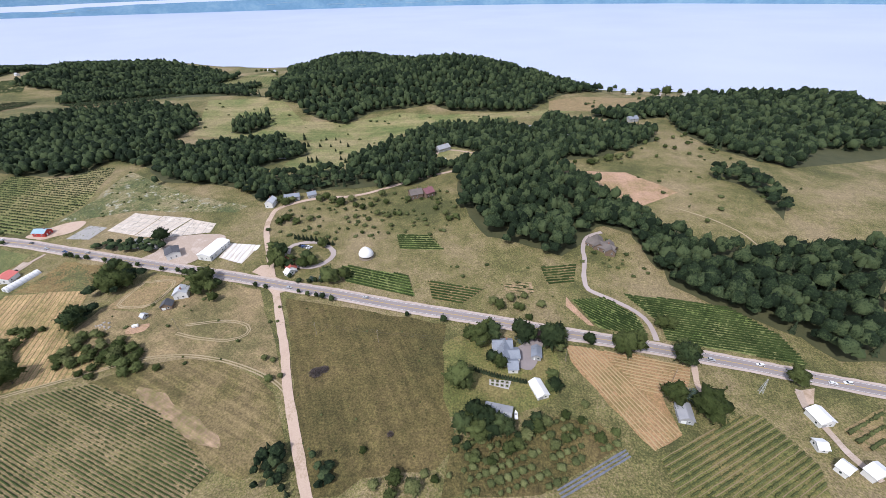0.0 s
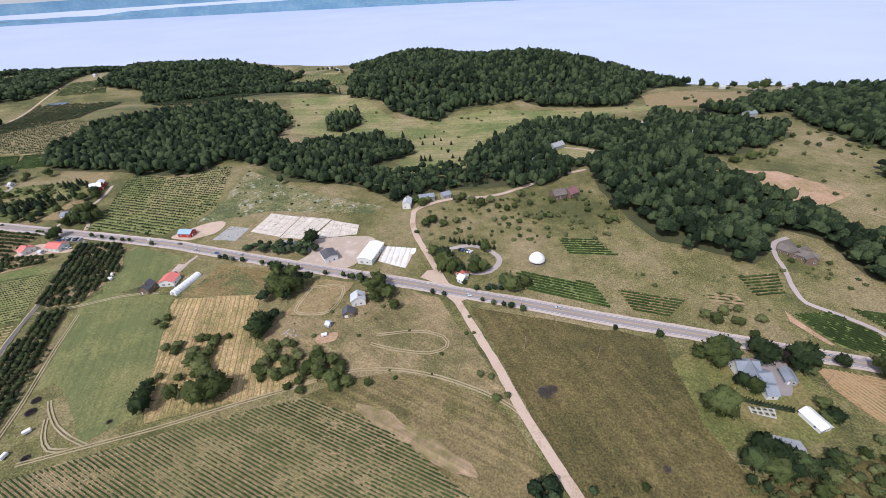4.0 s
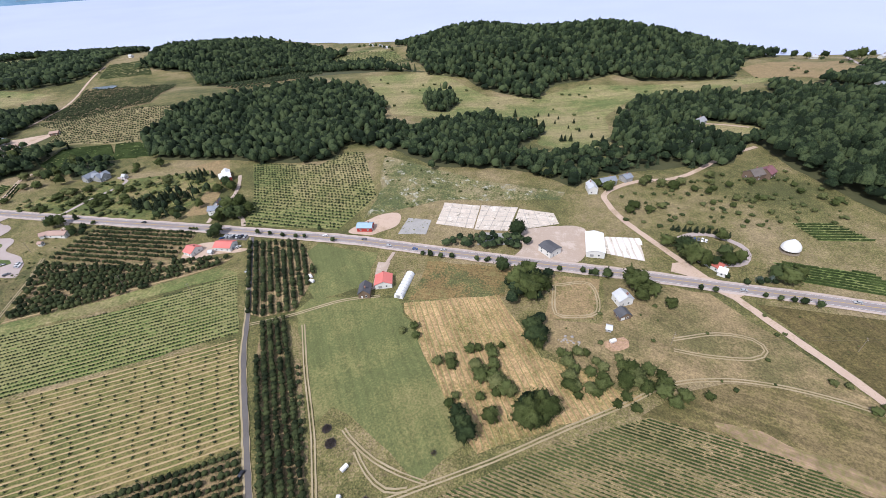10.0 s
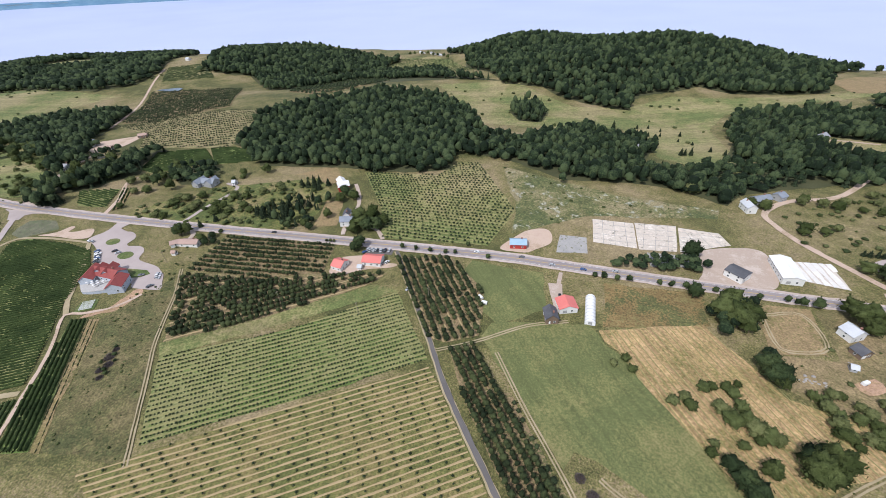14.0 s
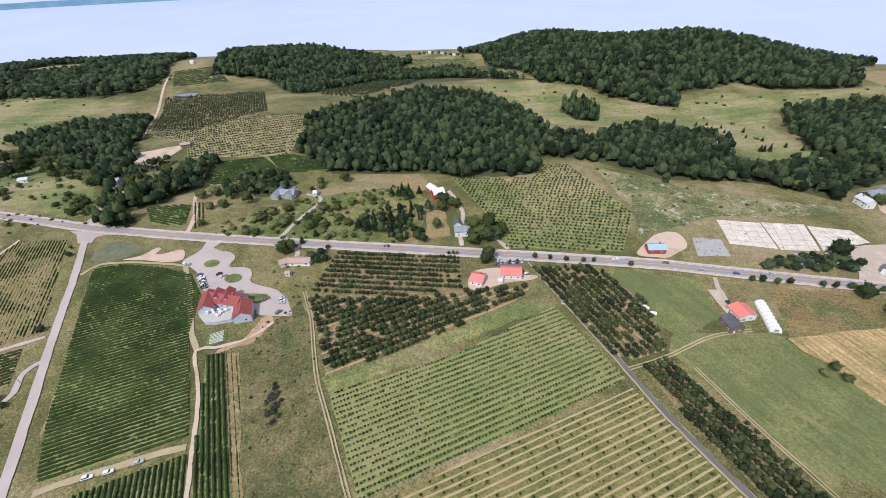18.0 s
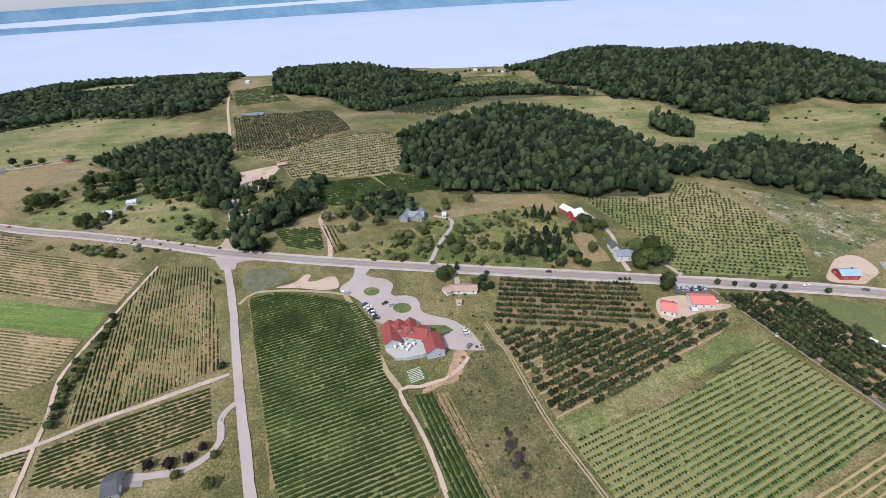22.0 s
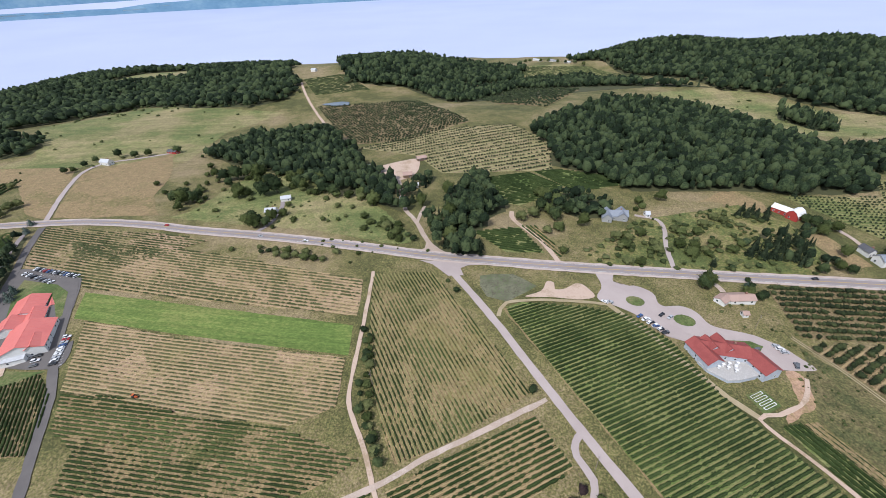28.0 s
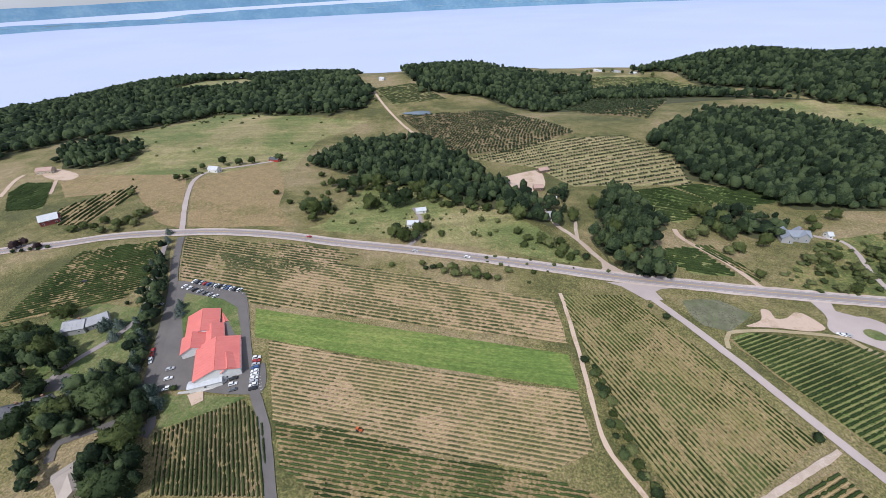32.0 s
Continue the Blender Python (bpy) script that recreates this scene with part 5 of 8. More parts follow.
PARKED += [(-1143.8, 137.8, 25), (-1142.7, 135.6, 25), (-1141.7, 133.4, 25), (-1140.7, 131.2, 25), (-1139.6, 129.0, 25), (-1138.6, 126.8, 25), (-1194.6, 131.6, 32), (-1190.9, 125.5, 32), (-1187.1, 119.4, 32), (-1215.0, 142.2, -58), (-1212.8, 138.7, -58), (-1210.7, 135.2, -58), (-1155.2, 134.7, 28), (-1153.3, 131.3, 28), (-1151.5, 127.8, 28), (-1149.6, 124.4, 28), (-784.6, 202.7, 19), (-782.5, 200.1, 19), (-780.5, 197.5, 19), (-778.4, 194.9, 19), (-776.3, 192.3, 19), (-774.2, 208.1, 40), (-769.5, 206.5, 40), (-715.7, 190.2, -1)]
PARKED += [(-714.5, 187.9, -1), (-713.2, 185.6, -1), (-564.9, 249.0, 86), (-561.9, 249.3, 86), (-558.9, 249.6, 86), (-555.8, 249.9, 86), (-552.8, 250.2, 86), (-556.2, 233.3, 16), (-551.0, 233.9, 16), (-184.9, 288.3, 68), (-182.4, 287.8, 68), (-179.8, 287.3, 68), (-177.3, 286.7, 68), (-174.8, 286.2, 68), (-788.2, 205.0, 36), (-785.8, 202.6, 36), (-783.3, 200.2, 36), (-780.8, 197.8, 36), (-778.3, 195.4, 36), (-775.9, 192.9, 36), (-567.2, 250.5, 83), (-563.6, 250.7, 83), (-560.0, 250.9, 83), (-556.4, 251.0, 83)]
PARKED += [(-552.8, 251.2, 83), (-549.2, 251.3, 83), (-568.8, 246.1, 60), (-546.5, 236.6, 60), (-537.4, 239.8, 130), (-804.5, 215.9, 150), (-711.1, 176.5, 60), (-439.0, 69.1, 80), (-521.6, 209.5, 60), (-807.9, 215.6, 150), (-1316.2, 192.1, 10), (-1240.4, 179.3, 0), (-727.8, 186.0, 30), (-711.9, 176.2, 80), (-414.9, 219.5, 100), (210.0, 202.1, 0), (-751.0, 63.5, 29), (-743.0, 67.0, 29), (-732.0, 73.0, 29)]
ON_ROAD = [(-167.2, 235.8), (-104.0, 226.0), (134.9, 209.3), (163.9, 203.4), (202.0, 199.9), (-374.2, 247.1), (-398.7, 246.7), (-445.6, 255.4), (-421.7, 251.6), (-478.9, 259.5), (-1034.9, 263.8), (-659.9, 259.6), (-1079.3, 265.3), (-1178.2, 267.3)]
POLES = [(-81.1, 186.8), (-125.1, 186.9), (-225.0, 177.6), (-548.1, 179.6), (-504.5, 203.1), (41.3, 190.2), (-720.7, 204.2), (-943.2, 134.6), (-830.5, 103.8), (104.8, 185.7), (-606.2, 179.3)]
DOME = (-120.2, 280.5)
TUNNEL = ((-394.3, 222.7), (-396.6, 196.4))
BOAT = (11.0, 145.5)
MAST = (154.2, 186.2)
HEDGE = [(-15.7, 173.7), (-0.7, 170.5), (16.3, 169.0)]
GARDEN = [(-5.4, 168.0), (7.9, 168.9), (6.4, 162.4), (-5.1, 163.8)]
NET = [(68.3, 132.7), (31.9, 106.0)]
PERGOLA = [(-747.6, 152.9), (-737.3, 157.9), (-732.6, 148.6), (-743.1, 141.6)]
TERRACE = [(-765.4, 171.8), (-762.2, 165.6), (-754.0, 159.5), (-747.1, 160.7), (-737.6, 164.3), (-734.3, 167.5), (-738.7, 177.4), (-753.7, 178.3), (-759.6, 172.6)]
ISLANDS = [(-787.5, 219.6), (-761.1, 205.4), (-737.2, 187.3)]
TRAILERS = [(-390.9, 80.1), (-388.5, 66.2), (-468.8, 209.6), (-465.6, 204.8), (-257.6, 175.6)]
ROCKS = [(-282.3, 175.1), (-279.3, 171.9), (-286.5, 172.2)]
TRACTOR = (-1071.7, 112.7)
POND = [(-1220.7, 740.2), (-1215.4, 759.1), (-1192.2, 763.9), (-1171.8, 758.8), (-1166.4, 739.5), (-1192.6, 732.5)]
LOT_LAWN = [(-1224.5, 178.9), (-1230.7, 192.7), (-1200.3, 191.2), (-1185.2, 184.7), (-1168.6, 163.8), (-1168.8, 159.1), (-1188.0, 176.1), (-1203.1, 154.0)]
GRASS_LENS = [(-748.6, 190.9), (-728.5, 192.5), (-722.9, 189.2), (-727.3, 183.7), (-735.0, 181.8)]
PLAZA = [(-1173.1, 117.9), (-1166.1, 121.9), (-1162.0, 116.2), (-1166.0, 112.1)]
PLAZA_PATH = [(-1179.2, 118.1), (-1170.4, 120.5), (-1162.3, 123.9), (-1157.1, 129.5), (-1159.9, 134.8)]
HAY_A = [(43.5, 204.2), (64.4, 205.3), (85.2, 171.9), (98.7, 149.2), (82.4, 136.0), (64.4, 162.4), (44.9, 190.8)]
HAY_B = [(65.8, 205.6), (85.5, 203.7), (119.1, 198.5), (113.0, 180.9), (94.3, 176.7), (86.4, 172.9)]

# ---- builders ----
def mesh(name, verts, faces, material=None, parent=None, label="", smooth=False):
    """One mesh object from vertices and faces (lists or arrays)."""
    me = bpy.data.meshes.new(name)
    if isinstance(faces, np.ndarray):
        v, fcs = np.asarray(verts, np.float32), np.asarray(faces, np.int32)
        w = fcs.shape[1]
        me.vertices.add(len(v))
        me.vertices.foreach_set("co", v.ravel())
        me.loops.add(fcs.size)
        me.loops.foreach_set("vertex_index", fcs.ravel())
        me.polygons.add(len(fcs))
        me.polygons.foreach_set("loop_start", np.arange(0, fcs.size, w, dtype=np.int32))
        me.update(calc_edges=True)
    else:
        me.from_pydata([tuple(map(float, q)) for q in verts], [], faces)
    if material:
        me.materials.append(MATS[material])
    if smooth:
        me.polygons.foreach_set("use_smooth", np.ones(len(me.polygons), bool))
    me.update()
    ob = new(name, me)
    if parent:
        ob.parent = parent
    if label:
        ob["label"] = label
    return ob


def part(name, bm, material, parent, label="", smooth=False):
    me = bpy.data.meshes.new(name)
    bm.to_mesh(me)
    bm.free()
    me.materials.append(MATS[material])
    if smooth:
        me.polygons.foreach_set("use_smooth", np.ones(len(me.polygons), bool))
    ob = new(name, me)
    ob.parent = parent
    if label:
        ob["label"] = label
    return ob


def empty(name, label, category, group="", kind="", m=None):
    ob = new(name)
    tagged(ob, label, category, group, kind)
    if m is not None:
        ob.matrix_basis = m
    return ob


def inside(poly, x, y):
    """Which of the points x, y lie in the polygon."""
    x, y = np.asarray(x, float), np.asarray(y, float)
    r = np.zeros(x.shape, bool)
    for (x0, y0), (x1, y1) in zip(poly, poly[1:] + poly[:1]):
        if y0 != y1:
            r ^= ((y0 > y) != (y1 > y)) & (x < (x1 - x0) * (y - y0) / (y1 - y0) + x0)
    return r


def drape(name, poly, material, lift, step=12.0, wobble=1.2, thick=0.0):
    """A polygon laid on the land."""
    pts = []
    for (x0, y0), (x1, y1) in zip(poly, poly[1:] + poly[:1]):
        n = max(1, int(math.hypot(x1 - x0, y1 - y0) / 9))
        for i in range(n):
            px, py = x0 + (x1 - x0) * i / n, y0 + (y1 - y0) * i / n
            px += wobble * noise.noise((px * 0.11, py * 0.11, 3.1))
            py += wobble * noise.noise((px * 0.11, py * 0.11, 9.7))
            pts.append((px, py))
    bm = bmesh.new()
    bm.faces.new([bm.verts.new((*q, 0)) for q in pts])
    bmesh.ops.triangulate(bm, faces=bm.faces[:])
    xs, ys = [q[0] for q in pts], [q[1] for q in pts]
    for lo, hi, ax in ((min(xs), max(xs), 0), (min(ys), max(ys), 1)):
        c = lo + step
        while c < hi:
            co, no = [0, 0, 0], [0, 0, 0]
            co[ax], no[ax] = c, 1
            bmesh.ops.bisect_plane(bm, geom=bm.verts[:] + bm.edges[:] + bm.faces[:], plane_co=co, plane_no=no)
            c += step
    bm.verts.ensure_lookup_table()
    co = np.array([v.co[:2] for v in bm.verts])
    z = land(co[:, 0], co[:, 1]) + lift
    for v, h in zip(bm.verts, z):
        v.co.z = h
    for f in bm.faces:
        if f.normal.z < 0:
            f.normal_flip()
    me = bpy.data.meshes.new(name)
    bm.normal_update()
    bmesh.ops.recalc_face_normals(bm, faces=bm.faces[:])
    bm.to_mesh(me)
    bm.free()
    me.materials.append(MATS[material])
    return new(name, me)


def smooth_line(pts, step=6.0):
    """A polyline rounded (Catmull-Rom) and cut to even steps."""
    p = [np.array(q, float) for q in pts]
    p = [2 * p[0] - p[1]] + p + [2 * p[-1] - p[-2]]
    out = []
    for a, b, c, d in zip(p, p[1:], p[2:], p[3:]):
        n = max(2, int(np.linalg.norm(c - b) / step))
        for i in range(n):
            t = i / n
            out.append(0.5 * (2 * b + (c - a) * t + (2 * a - 5 * b + 4 * c - d) * t * t + (3 * b - a - 3 * c + d) * t ** 3))
    out.append(p[-2])
    return np.array(out)


def ribbon(name, pts, width, material, lift, shift=0.0, ragged=0.0, dash=None):
    """A strip of road along a line, laid on the land; dash=(on, off) steps."""
    c = smooth_line(pts, 5.0)
    d = np.gradient(c, axis=0)
    d /= np.linalg.norm(d, axis=1)[:, None] + 1e-9
    nrm = np.stack([-d[:, 1], d[:, 0]], 1)
    c = c + nrm * shift
    cols = 5 if width > 3 else 2
    rows = []
    for j in range(cols):
        u = (j / (cols - 1) - 0.5) * width
        q = c + nrm * u
        if ragged and j in (0, cols - 1):
            q = q + nrm * np.array([[ragged * noise.noise((x * 0.15, y * 0.15, j)) for x, y in q]]).T
        rows.append(np.column_stack([q, land(q[:, 0], q[:, 1]) + lift]))
    v = np.stack(rows, 1).reshape(-1, 3)
    f = []
    for i in range(len(c) - 1):
        if dash and i % sum(dash) >= dash[0]:
            continue
        for j in range(cols - 1):
            a = i * cols + j
            f.append((a, a + 1, a + cols + 1, a + cols))
    return mesh(name, v, f, material)


# ---- ground, lake, far shore ----
def grid_axis(stops):
    out = []
    for a, b, s in stops:
        out += list(np.arange(a, b, s))
    return np.array(out + [stops[-1][1]], float)


gx = grid_axis([(-6000, -2600, 170), (-2600, -1700, 18), (-1700, 400, 7), (400, 900, 16), (900, 4200, 165)])
gy = grid_axis([(-3000, -250, 150), (-250, 20, 25), (20, 480, 7), (480, 1500, 10)])
X, Y = np.meshgrid(gx, gy)
Z = land(X, Y)
idx = np.arange(X.size).reshape(X.shape)
quads = np.stack([idx[:-1, :-1], idx[:-1, 1:], idx[1:, 1:], idx[1:, :-1]], -1).reshape(-1, 4)
ground = mesh("ground", np.stack([X, Y, Z], -1).reshape(-1, 3), quads, "meadow", smooth=True)
tagged(ground, "rolling farmland of dry olive and tan meadow grass", "ground", kind="structure")

# the lake and the far shore are laid out round the middle of the flight
MID = (-500.0, 0.0)
EYE_Z = 214.5


def ring(az, r, z):
    a = radians(az)
    return (MID[0] + r * math.sin(a), MID[1] + r * math.cos(a), z)


def far_el(az):
    return float(np.interp(az, [-95, -54, -34, -21, 0, 14, 30, 60], [-1.3, -1.55, -2.0, -2.2, -2.38, -2.5, -2.6, -2.7]))


def at_el(el, r):
    return EYE_Z + r * math.tan(radians(el))


AZ = [-110 + 2.0 * i for i in range(101)]
R_IN = [300, 700, 1100, 1500, 2000, 2600, 3200, 3800, 4400, 5050]
lv, lf = [], []
for az in AZ:
    for r in R_IN:
        k = max(0.0, (r - 1800) / 3250)
        lv.append(ring(az, r, LAKE_Z + (at_el(far_el(az) + 0.03, 5050) - LAKE_Z) * k ** 2))
for i in range(len(AZ) - 1):
    for j in range(len(R_IN) - 1):
        a = i * len(R_IN) + j
        lf.append((a, a + len(R_IN), a + len(R_IN) + 1, a + 1))
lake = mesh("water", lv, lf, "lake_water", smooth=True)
tagged(lake, "wide lake, its pale blue colour mirroring a hazy bright sky", "lake", kind="structure")

# aerial haze is mixed into these base colours as blue-grey
mat("hazed_land", [(0.1, 0.2, 0.31), (0.125, 0.235, 0.35), (0.17, 0.28, 0.38)], 0.004, 0.03, bump=0.2)
mat("hazed_wood", [(0.12, 0.19, 0.28), (0.14, 0.21, 0.3)], 0.006, 0.03, bump=0.4)
mat("hazed_field", [(0.3, 0.38, 0.42), (0.36, 0.43, 0.46)], 0.01, 0.05, bump=0.1)


def far_strip(name, material, el0, el1, r0, r1, rough, seed, az0=-110, az1=90, step=0.5, label="", category="shore"):
    """A long low piece of the opposite shore between two heights over the water, with an uneven skyline."""
    v, f = [], []
    n = int((az1 - az0) / step) + 1
    for i in range(n):
        az = az0 + i * step
        e0, e1 = el0(az), el1(az)
        bump_ = rough * noise.fractal((az * 0.45, seed, 0), 1.0, 2.0, 4)
        for t in (0.0, 0.3, 0.65, 1.0):
            el = e0 + (e1 - e0) * t + bump_ * t
            r = r0 + (r1 - r0) * t
            v.append(ring(az, r, at_el(el, r)))
    for i in range(n - 1):
        for j in range(3):
            a = i * 4 + j
            f.append((a, a + 4, a + 5, a + 1))
    return tagged(mesh(name, v, f, material, smooth=True), label, category, kind="structure")


def strip_lo(az):
    return float(np.interp(az, [-95, -56, -50, -46, -43, -38, -28, -20, 30, 60], [-0.95, -0.98, -1.12, -1.2, -1.02, -0.95, -0.98, -1.05, -1.0, -1.0]))


far_strip("backdrop_shore", "hazed_land", lambda a: far_el(a) - 0.02, lambda a: strip_lo(a), 5050, 5200, 0.04, 1.3, label="hazy blue wooded shore across the lake")
# shares the lake's colour, painted sky reflection included
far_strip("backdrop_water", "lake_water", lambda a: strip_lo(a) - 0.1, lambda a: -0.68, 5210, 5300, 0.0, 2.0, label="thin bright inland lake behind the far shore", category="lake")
far_strip("backdrop_hills", "hazed_land", lambda a: -0.72, lambda a: 0.24, 5305, 5420, 0.05, 7.7, label="distant hazy blue hills on the skyline", category="hills")
for i in range(26):
    random.seed(900 + i)
    az, w = random.uniform(-58, 20), random.uniform(0.6, 2.2)
    e = random.uniform(0.25, 0.75)
    lo = far_el(az) + (strip_lo(az) - far_el(az)) * e
    d = random.uniform(0.02, 0.05)
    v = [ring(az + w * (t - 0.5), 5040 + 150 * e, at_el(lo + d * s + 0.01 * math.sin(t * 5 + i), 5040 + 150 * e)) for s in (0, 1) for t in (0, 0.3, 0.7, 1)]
    tagged(mesh("backdrop_field", v, [(j, j + 1, j + 5, j + 4) for j in range(3)], "hazed_field"), "hazy pale far field on the opposite shore", "field", kind="structure")

# ---- fields, paved ground and roads ----
FIELD_LOOK = {"house_lawn": "olive_meadow", "winery_lawn": "lawn", "sw_lawn": "lawn", "paddock": "dry_meadow", "meadow_strip": "weedy_strip", "dry_patch": "dry_meadow", "track_verge": "pale_meadow", "dark_verge": "dry_meadow", "mid_clear": "pale_meadow", "shore_field": "dry_meadow", "winery_soil": "bare_sand", "far_green": "pale_meadow", "cove_green": "pale_meadow",
              "bare_strip": "bare_soil", "sand_pile": "bare_sand", "olive_meadow": "pale_meadow", "knoll_dry": "pale_meadow"}
FIELD_WORDS = {"straw_hay": "cut hay stubble in straw-coloured curved swaths", "brown_meadow": "brown-green rough meadow", "green_turf": "even dull green mown turf", "bare_sand": "bare pinkish sandy soil",
               "straw_rows": "straw-coloured old orchard ground in faint rows", "lush_strip": "bright green cover-crop strip", "dry_meadow": "dry tan grass", "lawn": "mown lawn grass", "lavender": "grey-purple lavender plot",
               "pale_meadow": "pale olive grass slope", "scrub_green": "rough green scrub grass", "rust_grass": "rusty green rough grass", "weed_meadow": "weedy meadow with pale flower drifts"}
def rounded(poly):
    """A closed outline with its corners drawn round."""
    q = smooth_line(poly[-2:] + poly + poly[:2], 3.0)
    i0 = int(np.argmin(np.hypot(*(q - np.array(poly[0])).T)))
    rest = q[i0 + 3:]
    i1 = i0 + 3 + int(np.argmin(np.hypot(*(rest - np.array(poly[0])).T)))
    return [tuple(map(float, p)) for p in q[i0:i1]]


for i, (nm, poly) in enumerate(FIELDS):
    if nm in ("bare_strip", "sand_pile", "winery_soil", "knoll_dry", "house_lawn", "mid_clear"):
        poly = rounded(poly)
    look_ = FIELD_LOOK.get(nm, nm)
    ob = drape("ground_patch", poly, look_, (0.32 if nm in ("far_green", "mid_clear", "shore_field", "bare_strip", "sand_pile", "paddock") else 0.12) + 0.01 * (i % 7), 14.0, 0.5 if nm == "lush_strip" else 2.5)
    tagged(ob, FIELD_WORDS.get(look_, "grass field"), "field", kind="structure")

PAVED_LOOK = {"slab_a": "concrete_white", "slab_b": "concrete_white", "slab_c": "concrete_white", "strips": "concrete_white", "grey_pad": "concrete_grey", "old_beds": "concrete_grey", "yard": "gravel", "winery_lot": "asphalt_pale",
              "gravel_lot": "dirt_road", "main_lot": "asphalt_dark", "shop_lot": "asphalt_dark", "farm_yard": "dirt_road", "shed_pad": "gravel", "drive_court": "asphalt", "west_yard": "dirt_road", "house_court": "asphalt_dark",
              "far_bare": "bare_sand", "north_apron": "gravel", "dirt_apron": "dirt_road", "red_yard": "dirt_road", "shop_gravel": "dirt_road", "side_apron": "asphalt_pale", "end_lot": "asphalt", "farm_gravel": "dirt_road"}
for i, (nm, poly) in enumerate(PAVED):
    if nm in ("winery_lot", "gravel_lot", "main_lot", "farm_yard", "yard", "drive_court", "west_yard", "shop_gravel", "red_yard"):
        poly = rounded(poly)
    ob = drape("pavement", poly, PAVED_LOOK[nm], 0.3 + 0.012 * (i % 5), 10.0, 0.5)
    tagged(ob, {"concrete_white": "cracked white concrete slab of a removed greenhouse", "asphalt_dark": "dark asphalt car park", "asphalt_pale": "pale grey asphalt forecourt"}.get(PAVED_LOOK[nm], "pale gravel and dirt yard"), "pavement", kind="structure")

ROAD_SPECS = [  # line, width, material, words
    (EDGE_TRACK, 3.4, "track", "worn earth strip along the vineyard edge"), (HEAD_TRACK, 2.6, "track", "worn earth headland of the vineyard"),
    (DARK_TRACK, 3.6, "track", "grassy straw-coloured track between vineyard blocks"), (STRIP_TRACK, 2.2, "dirt_road", "sandy track beside the vine strip"), (SIDE_ROAD, 5.2, "asphalt_pale", "pale grey paved side road"), (CROSS_TRACK, 2.8, "gravel", "pale gravel farm track"), (VINE_TRACK, 2.4, "dirt_road", "sandy vineyard track"),
    (HOUSE_DRIVE, 3.4, "asphalt_pale", "pale curving house drive"), (NORTH_DRIVE, 4.0, "gravel", "pale gravel farm drive"), (NORTH_BRANCH, 3.0, "gravel", "short pale gravel drive"), (KNOLL_DRIVE, 4.0, "asphalt", "grey driveway to a small house"), (ORCHARD_ROAD, 4.5, "dirt_road", "sandy orchard road"), (VINE_PATH, 4.0, "dirt_road", "sandy track"),
    (BLUE_DRIVE, 3.6, "asphalt_pale", "pale curving driveway"), (WHITE_DRIVE, 3.6, "gravel", "pale gravel farm drive"), (WHITE_DRIVE_B, 3.6, "gravel", "short gravel drive"), (LANE, 2.8, "asphalt_dark", "dark straight asphalt lane between orchards"),
    (FARM_DRIVE, 3.0, "gravel", "gravel drive"), 
    (DIRT_ROAD, 5.6, "dirt_road", "pinkish dirt road"), (UPPER_ROAD, 5.2, "dirt_road", "pinkish dirt road"), (OVAL_DRIVE, 4.6, "asphalt_pale", "pale oval driveway"), (CURVY_DRIVE, 3.8, "asphalt_pale", "winding pale concrete driveway"),
    (BARN_DRIVE, 3.6, "dirt_road", "sandy barn drive"), (FARM_LANE, 4.0, "gravel", "gravel farm lane"), (SHORE_ROAD, 7.0, "asphalt_pale", "pale road down to the shore"), (WOOD_DRIVE, 4.5, "dirt_road", "sandy drive in the woods"),
    (HILL_ROAD, 4.6, "asphalt_pale", "pale grey hill lane"), (GREY_DRIVE, 3.6, "asphalt", "narrow grey drive"), (WINERY_LANE, 5.5, "asphalt_dark", "dark asphalt entrance lane"), (WINERY_LOOP, 5.2, "asphalt_dark", "dark asphalt service lane"),
    (HOUSE_LOOP, 4.4, "asphalt_dark", "dark asphalt house drive"), (WEST_DRIVE, 5.0, "dirt_road", "sandy farm drive"), (WEST_DRIVE_B, 4.0, "dirt_road", "sandy farm drive"), (EAST_PATH, 1.6, "track", "faint pale footpath"), (OAK_DRIVE, 4.0, "gravel", "gravel drive"),
]
for i, (line, w, m, words) in enumerate(ROAD_SPECS):
    tagged(ribbon("road", line, w, m, 0.4 + 0.008 * (i % 6), ragged=0.6), words, "road", kind="structure")
for i, (line, words) in enumerate(((FARM_TRACK, "worn two-rut farm track"), (FIELD_TRACK, "curved two-rut dirt field track"), (OVAL_TRACK, "worn oval riding track"), (TURF_TRACK, "worn track across the turf"), (TURF_TRACK_B, "worn track curving to the field lane"), (PADDOCK_LOOP, "worn track round the paddock"), (TURF_EDGE, "worn track along the orchard edge"), (BLOCK_TRACK, "worn dirt track beside the orchard"))):
    for s in (-0.85, 0.85):
        tagged(ribbon("wheel_rut", line, 0.85, "track", 0.38 + 0.008 * i, shift=s, ragged=0.25), words, "track", kind="structure")
tagged(ribbon("road_shoulder", LANE, 4.0, "track", 0.36, shift=-0.4, ragged=0.8), "pinkish dirt verge of the orchard lane", "road", kind="structure")
tagged(ribbon("road_shoulder", CENTER_ROAD, 12.6, "shoulder", 0.45, ragged=0.8), "pale gravel shoulder of the highway", "road", kind="structure")
tagged(ribbon("road", CENTER_ROAD, 8.4, "asphalt", 0.5), "grey two-lane asphalt highway", "road", kind="structure")
for s, w in ((-0.18, 0.16), (0.18, 0.16)):
    tagged(ribbon("road_marking", CENTER_ROAD, w, "line_yellow", 0.52, shift=s), "yellow centre line", "road marking", kind="structure")
